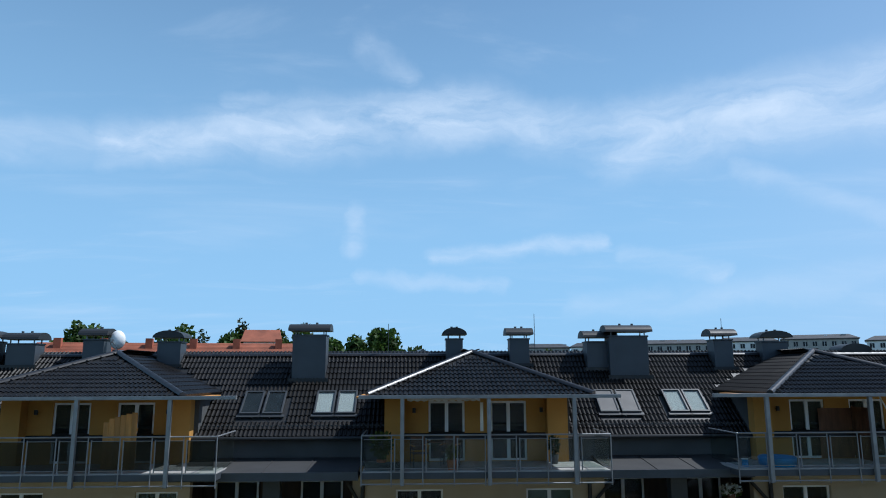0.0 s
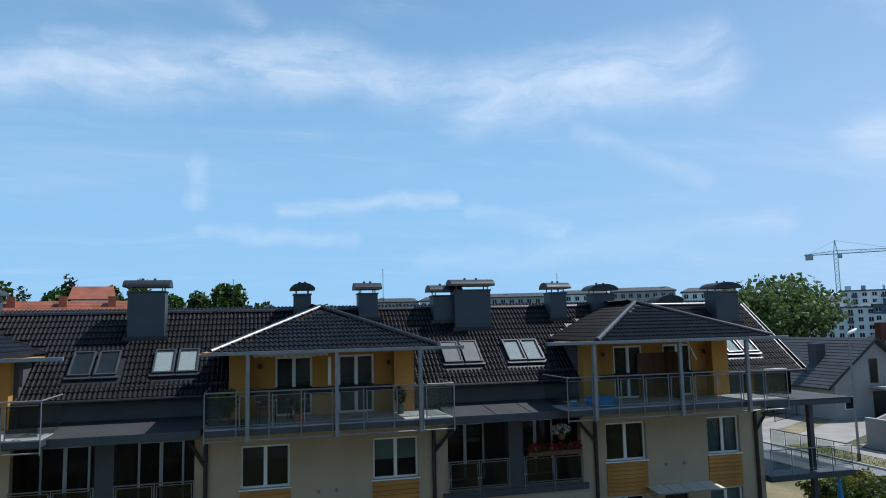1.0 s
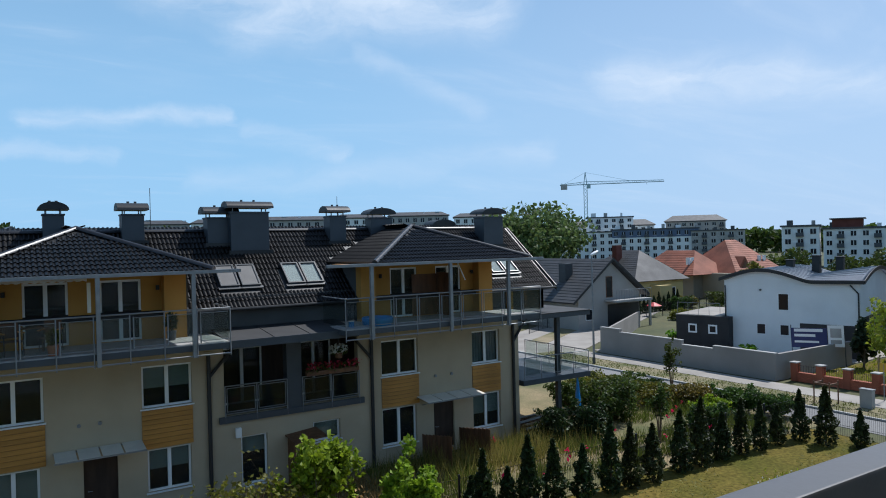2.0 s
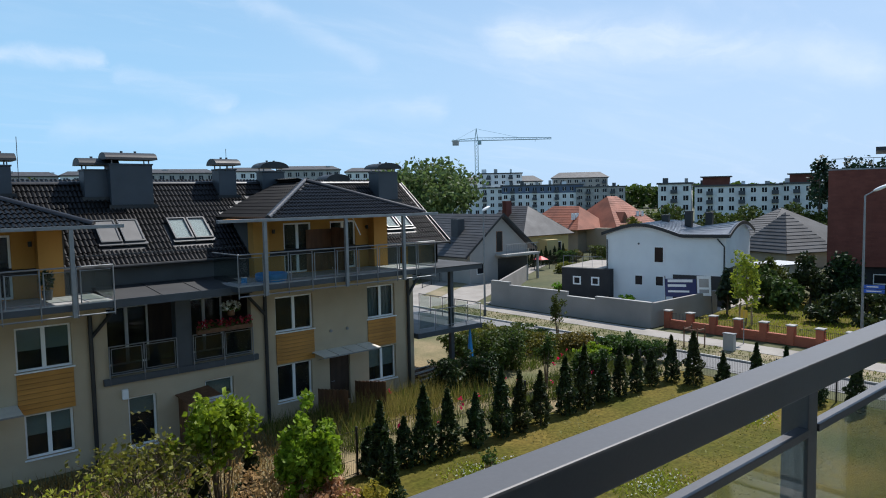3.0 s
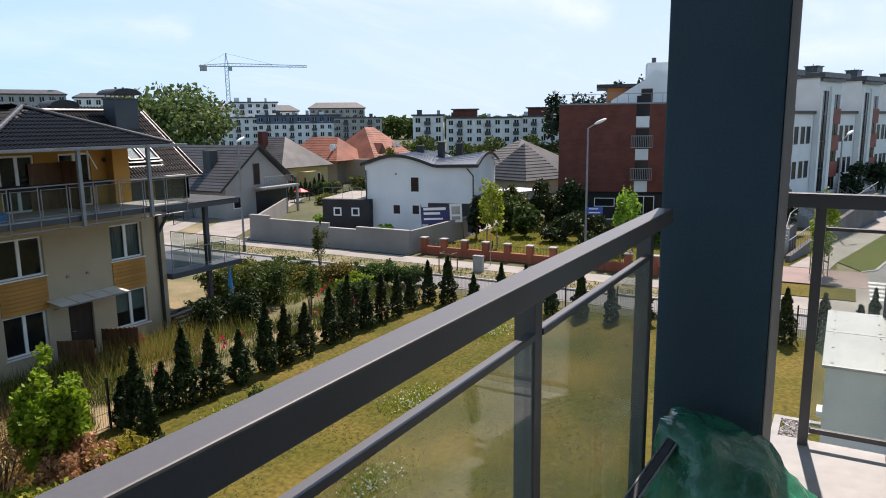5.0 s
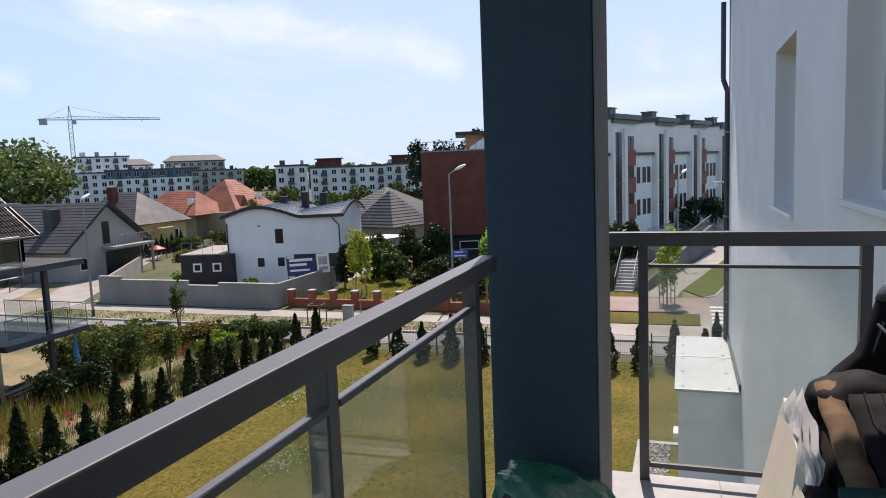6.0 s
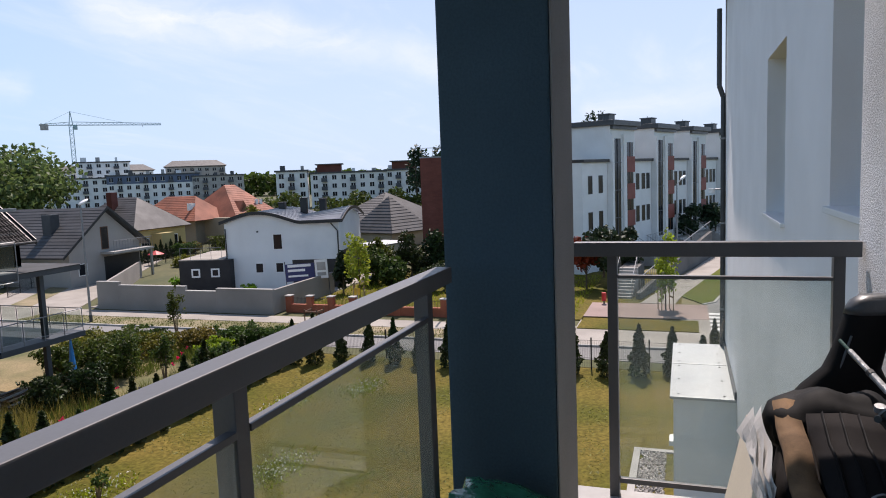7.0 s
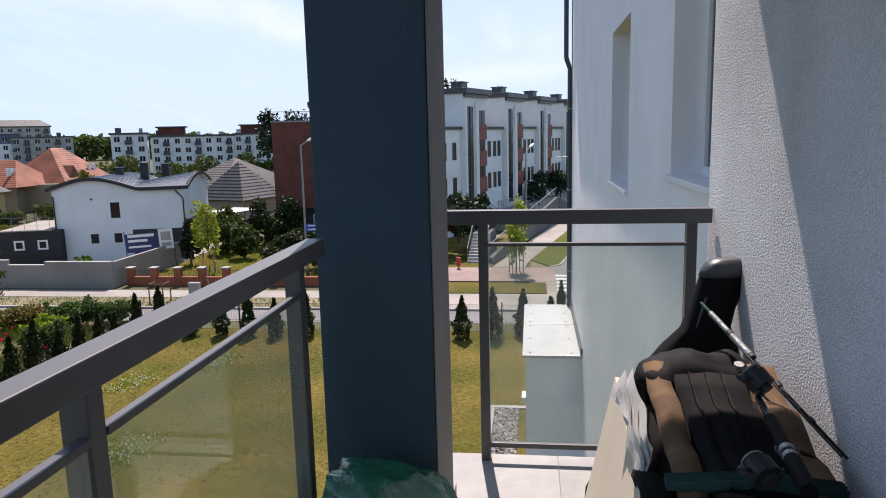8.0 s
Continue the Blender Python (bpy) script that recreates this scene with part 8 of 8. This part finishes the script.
# bushes at the end of the terrace and along the street
k = 20
for x, y, h, sp, lf, lab in ((25.6, 24.6, 2.6, 1.2, LEAF_MID, "bushy green shrub at the terrace end"), (27.5, 26.5, 2.2, 1.4, LEAF_MID, "broad green shrub near the street"), (29.3, 25.6, 1.5, 1.2, LEAF_OLIVE, "rounded brownish hedge bush"),
                             (31.0, 24.2, 1.5, 1.2, LEAF_OLIVE, "rounded brownish hedge bush"), (31.6, 22.0, 1.6, 1.1, LEAF_MID, "green hedge bush along the street"), (32.0, 20.3, 1.4, 0.9, LEAF_MID, "green hedge bush along the street"),
                             (30.2, 27.6, 1.5, 1.3, LEAF_MID, "green hedge bush by the road"), (28.4, 29.2, 1.7, 1.3, LEAF_OLIVE, "loose hedge bush by the road"), (22.4, 23.0, 2.0, 0.8, LEAF_THUJA, "dark evergreen shrub by the house corner"),
                             (20.9, 23.6, 1.9, 0.8, LEAF_THUJA, "dark evergreen shrub by the house corner"), (27.0, 20.2, 1.7, 0.7, LEAF_MID, "young leafy shrub behind the fence"), (28.6, 21.6, 1.5, 0.8, LEAF_BRIGHT, "fresh green garden shrub"),
                             (25.0, 27.0, 2.0, 1.1, LEAF_MID, "leafy shrub beside the timber pile")):
    k += 1
    shrub((x, y, G), h * 0.72, sp, lf, lab, 12, 1300, 0.10, 0.02, k, fill=2200)
for x, y, h, lab in ((32.0, 26.5, 2.6, "small fir behind the hedge"), (24.2, 20.6, 2.2, "thin young sapling in the meadow")):
    shrub((x, y, G), h, 0.5, LEAF_MID, lab, 8, 700, 0.09, 0.1, int(h * 10))


# lawn and meadow grass
rg = np.random.default_rng(21)
p = np.c_[rg.uniform(6, 31, 26000), rg.uniform(2.0, 17.4, 26000), np.full(26000, G)]
patch = np.array([noise.noise(Vector((x * 0.35, y * 0.35, 0))) for x, y, _ in p])
blades("lawn_grass", p[patch > -0.12], 0.035, 0.04, GRASS_LAWN, None, "short lawn grass in uneven tufts", "stuff", 1.6, 22)
p = np.c_[rg.uniform(12, 30.5, 15000), rg.uniform(18.5, 24.6, 15000), np.full(15000, G)]
patch = np.array([noise.noise(Vector((x * 0.5, y * 0.6, 7))) for x, y, _ in p])
blades("meadow_grass", p[patch > -0.05], 0.55, 0.035, GRASS_GREEN, None, "tall green meadow grass in the garden strip", "stuff", 0.28, 23)
p = np.c_[rg.normal(16.8, 2.4, 1900), rg.normal(22.6, 0.9, 1900), np.full(1900, G)]
blades("seed_grass", p[p[:, 1] < 24.5], 1.0, 0.025, GRASS_STRAW, None, "tall straw-coloured seeding grass by the facade", "stuff", 0.3, 24)
p = np.c_[rg.uniform(2, 12, 5000), rg.uniform(18.4, 24.5, 5000), np.full(5000, G)]
blades("weed_grass", p, 0.40, 0.035, GRASS_STRAW, None, "patchy dry weeds in the sandy garden", "stuff", 0.4, 25)
p = np.c_[rg.uniform(2, 11.5, 7000), rg.uniform(13.3, 18.2, 7000), np.full(7000, G)]
patch = np.array([noise.noise(Vector((x * 0.6, y * 0.6, 3))) for x, y, _ in p])
blades("dry_grass", p[patch > -0.1], 0.55, 0.03, GRASS_STRAW, None, "dry straw-coloured grass under the garden shrubs", "stuff", 0.4, 27)
po = np.c_[rg.uniform(15, 29, 22), rg.uniform(19, 23.5, 22), rg.uniform(0.05, 0.4, 22)]
leaves("poppies", np.repeat(po, 4, 0) + rg.normal(0, 0.04, (88, 3)), 0.09, POPPY, None, "scattered red poppies in the meadow", "stuff")
cl = np.concatenate([np.c_[rg.normal(cx, 0.6, 130), rg.normal(cy, 0.35, 130), np.full(130, G + 0.06)] for cx, cy in ((18.5, 11.5), (15.5, 15.8), (24, 14.6), (13.5, 9.5), (26.5, 12.4))])
leaves("clover_flowers", cl, 0.05, FLOWER_WHITE, None, "white clover blossom patches on the lawn", "stuff")
p = np.concatenate([np.c_[rg.normal(cx, 0.7, 700), rg.normal(cy, 0.4, 700), np.full(700, G)] for cx, cy in ((18.5, 11.5), (15.5, 15.8), (24, 14.6), (13.5, 9.5), (26.5, 12.4))])
blades("clover_patches", p, 0.1, 0.05, LEAF_BRIGHT, None, "greener clover patches on the lawn", "stuff", 0.8, 27)
p = np.c_[rg.uniform(35.1, 37.2, 2500), rg.uniform(6, 42, 2500), np.full(2500, G + 0.05)]
blades("verge_grass", p, 0.12, 0.05, GRASS_LAWN, None, "thin grass on the street verge", "stuff", 0.6, 28)
p = np.c_[rg.uniform(41.2, 58, 9000), rg.uniform(6, 24.8, 9000), np.full(9000, G + 0.05)]
blades("garden_grass", p, 0.16, 0.06, LEAF_BRIGHT, None, "green grass of the fenced garden", "stuff", 0.6, 29)

# big willow behind the terrace
tree("willow_tree", (61.0, 73.5, G), 14, (0, 0, 8.4), (8.4, 7.6, 5.4), 16000, 0.42, LEAF_WILLOW, "large round willow with drooping grey-green foliage", trunk_r=0.55, clumps=46, seed=31)
# young street trees with stakes
for x, y, h, sd, lab in ((44.3, 21.2, 5.5, 41, "young maple with bright green leaves behind the brick fence"), (42.6, 11.3, 5.2, 42, "young bright green tree by the street lamp"), (44.5, 0.9, 5.2, 43, "staked young tree on the pink paving")):
    t = tree("young_tree", (x, y, G), h, (0, 0, h * 0.58), (0.95, 0.95, h * 0.42), 1000, 0.17, LEAF_LIME, lab, trunk_r=0.05, clumps=15, seed=sd, group="young street trees", shell=0.1)
    st = thing("tree_stakes", (x, y, G), 20, "wooden support frame round a young tree", "tree stakes", "tree stakes")
    for sx in (-0.35, 0.35):
        for sy in (-0.35, 0.35):
            part("stake", tubes([((sx, sy, 0), (sx, sy, 1.5), 0.035)], 6), STAKE, st)
    part("crossbar", boxes((-0.4, -0.37, 1.3, 0.4, -0.33, 1.38), (-0.4, 0.33, 1.3, 0.4, 0.37, 1.38), (-0.4, -0.37, 0.8, 0.4, -0.33, 0.88)), STAKE, st)
st = thing("tree_stakes", (36.2, 20.2, G + 0.05), 0, "wooden support frame on the verge", "tree stakes", "tree stakes")
for sx in (-0.4, 0.4):
    for sy in (-0.4, 0.4):
        part("stake", tubes([((sx, sy, 0), (sx, sy, 1.2), 0.035)], 6), WOOD_BROWN, st)
part("crossbar", boxes((-0.45, -0.43, 1.0, 0.45, -0.37, 1.1), (-0.45, 0.37, 1.0, 0.45, 0.43, 1.1), (-0.43, -0.37, 1.0, -0.37, 0.37, 1.1)), WOOD_BROWN, st)
# garden trees by the brick block
for i, (x, y, h, r, lf, lab) in enumerate(((52, 23.5, 3.4, 1.3, LEAF_MID, "leafy garden tree before the white house"), (55, 21.5, 4.2, 1.5, LEAF_THUJA, "dark green garden tree beside the brick block"), (50, 21.2, 2.6, 1.3, LEAF_MID, "rounded green bush in the garden"), (49, 17.8, 2.2, 1.6, LEAF_THUJA, "dark spreading bush in the garden"),
                                         (57, 19.8, 4.2, 1.7, LEAF_THUJA, "dark evergreen beside the brick block"), (47.3, 24.0, 3.2, 0.7, LEAF_DARK, "small dark columnar conifer"), (53, 17.0, 2.0, 1.8, LEAF_THUJA, "low dark garden shrubbery"), (56.5, 25, 3.6, 1.5, LEAF_MID, "small tree behind the white house"),
                                         (46, 13.6, 2.2, 1.7, LEAF_THUJA, "dark shrub near the street lamp"), (50.5, 12.0, 2.4, 2.2, LEAF_MID, "broad garden shrub in shade"))):
    tree("garden_tree", (x, y, G), h, (0, 0, h * 0.48), (r, r, h * 0.5), 1900, 0.2, lf, lab, "tree", 0.09, 14, 50 + i, shell=0.2)
tree("red_tree", (51.2, 6.5, G), 4.2, (0, 0, 2.6), (1.2, 1.2, 1.6), 1600, 0.2, LEAF_RED, "small crimson-leaved tree by the townhouses", trunk_r=0.08, clumps=14, seed=71)
# the first two use dark needles to stand for a hedge in shadow
for i, (x, y) in enumerate(((51.5, 5.3), (54.5, 4.4), (77, -0.8), (83, -3.4), (90, -5.4))):
    tree("dark_bush", (x, y, G + 1), 3.4, (0, 0, 1.9), (2.0, 2.0, 1.6), 1500, 0.25, LEAF_DARK, "dense dark shrub before the townhouses", "shrub", 0.1, 12, 75 + i, "townhouse shrubs", 0.2)
for i in range(11):
    s = copy_thing(kinds[i % 4], pose(60.5 + 1.15 * i, 56.5 + 0.25 * i, G, 0, 0, 40 * i))
for i, (x, y, h) in enumerate(((46.5, 38.5, 1.2), (45.2, 30.8, 1.0))):
    shrub((x, y, G), h, 0.5, LEAF_BRIGHT, "small bright green shrub behind the boundary wall", 8, 500, 0.1, 0.05, 90 + i)
shrub((42, 41.5, G), 1.4, 0.4, LEAF_BRIGHT, "small roadside shrub at the wall corner", 8, 400, 0.1, 0.05, 93)
tree("roadside_tree", (86, 58, G), 5, (0, 0, 3), (2.2, 2.2, 2.2), 1500, 0.3, LEAF_OLIVE, "small garden tree before the red-roofed house", trunk_r=0.12, clumps=12, seed=95)
hg = np.concatenate([blob_points(rg, 700, (100 + 3.0 * i, 60 - 2.0 * i, 1.2), (2.5, 2.0, 2.0), 0.4) for i in range(12)])
leaves("far_hedge", hg, 0.4, LEAF_MID, None, "loose hedge behind the houses", "stuff")


# wooded hill behind the terrace, and far woods
def wood(name, rows, leaf, size, label, per=420, seed=1):
    rg_ = np.random.default_rng(seed)
    pts = []
    for x, y, z0, h, r in rows:
        for c in blob_points(rg_, 7, (x, y, z0 + h * 0.6), (r * 0.7, r * 0.7, h * 0.3), 0.5):
            pts.append(blob_points(rg_, per // 7, c, (r * 0.5, r * 0.5, h * 0.18), 0.3))
    leaves(name, np.concatenate(pts), size, leaf, None, label, "stuff", seed=seed)


rg = np.random.default_rng(77)
hill_rows = [(x + rg.normal(0, 2), 142 + rg.normal(0, 5), 4, zt - 4, 4.2) for x, zt in ((-78, 14), (-72, 15), (-66, 19), (-61, 18), (-56, 15), (-51, 15), (-46, 16), (-42, 18), (-38, 16), (-34, 17.5), (-29, 17), (-25, 16), (-20.5, 20), (-16, 16), (-12, 17.5), (-9, 17), (-5.5, 15), (-2, 14))]
wood("hill_trees", hill_rows, LEAF_MID, 0.75, "leafy trees on the hill behind the terrace", 1300, 3)
wood("hill_conifers", [(-33, 138, 4, 14.5, 2.0), (-41, 138, 4, 13, 2.0), (-6, 140, 4, 11, 1.6), (-3.5, 140, 4, 10, 1.5), (19, 200, 4, 12.5, 3.0)], LEAF_DARK, 0.6, "dark conifers on the hill", 420, 4)
wood("far_trees", [(30 + 6 * i + rg.normal(0, 2), 240 - 2 * i, 2, 14 + rg.normal(0, 1.0), 5) for i in range(3)], LEAF_MID, 0.9, "distant leafy trees", 420, 5)
bearing = np.radians(rg.uniform(22, 70, 16000))
far = rg.uniform(385, 425, 16000)
crest = 11.6 + 0.5 * np.sin(bearing * 41) + 0.4 * np.sin(bearing * 97 + 1) + 0.4 * np.sin(bearing * 331) + rg.normal(0, 0.5, 16000)
leaves("far_woods", np.c_[far * np.cos(bearing), far * np.sin(bearing), G + (crest - G) * np.sqrt(rg.random(16000))], 2.0, LEAF_MID, None, "green woods along the horizon", "stuff", seed=52)
pine_rows = [(150 + rg.normal(0, 4) + 0.6 * i, 60 - 2.1 * i, 2, 11.5 + 0.42 * i + rg.normal(0, 1.0), 3.0) for i in range(22)]
wood("pine_wood", pine_rows, LEAF_DARK, 0.55, "dark pines rising behind the brick block", 520, 7)
tr = bmesh.new()
for x, y, z0, h, r in pine_rows:
    tube(tr, (x, y, z0 - 3), (x, y, z0 + h * 0.7), 0.25, 0.1, 6)
solo("pine_trunks", tr, BARK, "tall bare pine trunks", "trees", kind="stuff")
# hedges and fences of the gardens beyond the side street
wire_fence((52.0, 55.5), (66.0, 54.0), 1.5, "dark wire fence before the far gardens")
wire_fence((66.5, 53.5), (82.0, 58.5), 1.5, "dark wire fence before the far gardens")
for i, (x, y, h, sp, lf) in enumerate(((70, 57, 1.6, 1.5, LEAF_MID), (73.5, 58.5, 1.3, 1.4, LEAF_OLIVE), (77, 56.5, 1.8, 1.6, LEAF_MID), (80.5, 58.5, 1.5, 1.5, LEAF_MID), (62, 50.5, 1.0, 1.2, LEAF_OLIVE), (66, 49.5, 1.1, 1.3, LEAF_MID), (70.5, 47.0, 1.4, 1.5, LEAF_OLIVE), (75, 46.0, 1.9, 1.7, LEAF_MID), (80, 48.0, 2.0, 1.8, LEAF_MID), (85, 50.0, 2.2, 1.8, LEAF_THUJA))):
    shrub((x, y, G), h, sp, lf, "loose green garden bush beyond the side street", 10, 700, 0.16, 0.02, 120 + i, fill=900)
far_row = np.concatenate([blob_points(rg, 420, (122 + 4.0 * i, 78 - 3.4 * i + 2 * math.sin(i * 2.1), 2.6 + 1.1 * math.sin(i * 1.7)), (3.6, 2.6, 2.4), 0.35) for i in range(14)])
leaves("tree_belt", far_row, 0.55, LEAF_MID, None, "belt of trees before the distant white blocks", "stuff", seed=61)
# red parasol cloth and loose car-side clutter near the yellow house
cl_ = thing("garden_parasol", (62.5, 54.5, G), 0, "low red garden parasol by the hedge", "parasol")
part("pole", tubes([((0, 0, 0), (0, 0, 1.5), 0.03)]), METAL_GALV, cl_)
part("canopy", tube(bmesh.new(), (0, 0, 1.2), (0, 0, 1.6), 0.9, 0.05, 10), RED_PAINT, cl_)
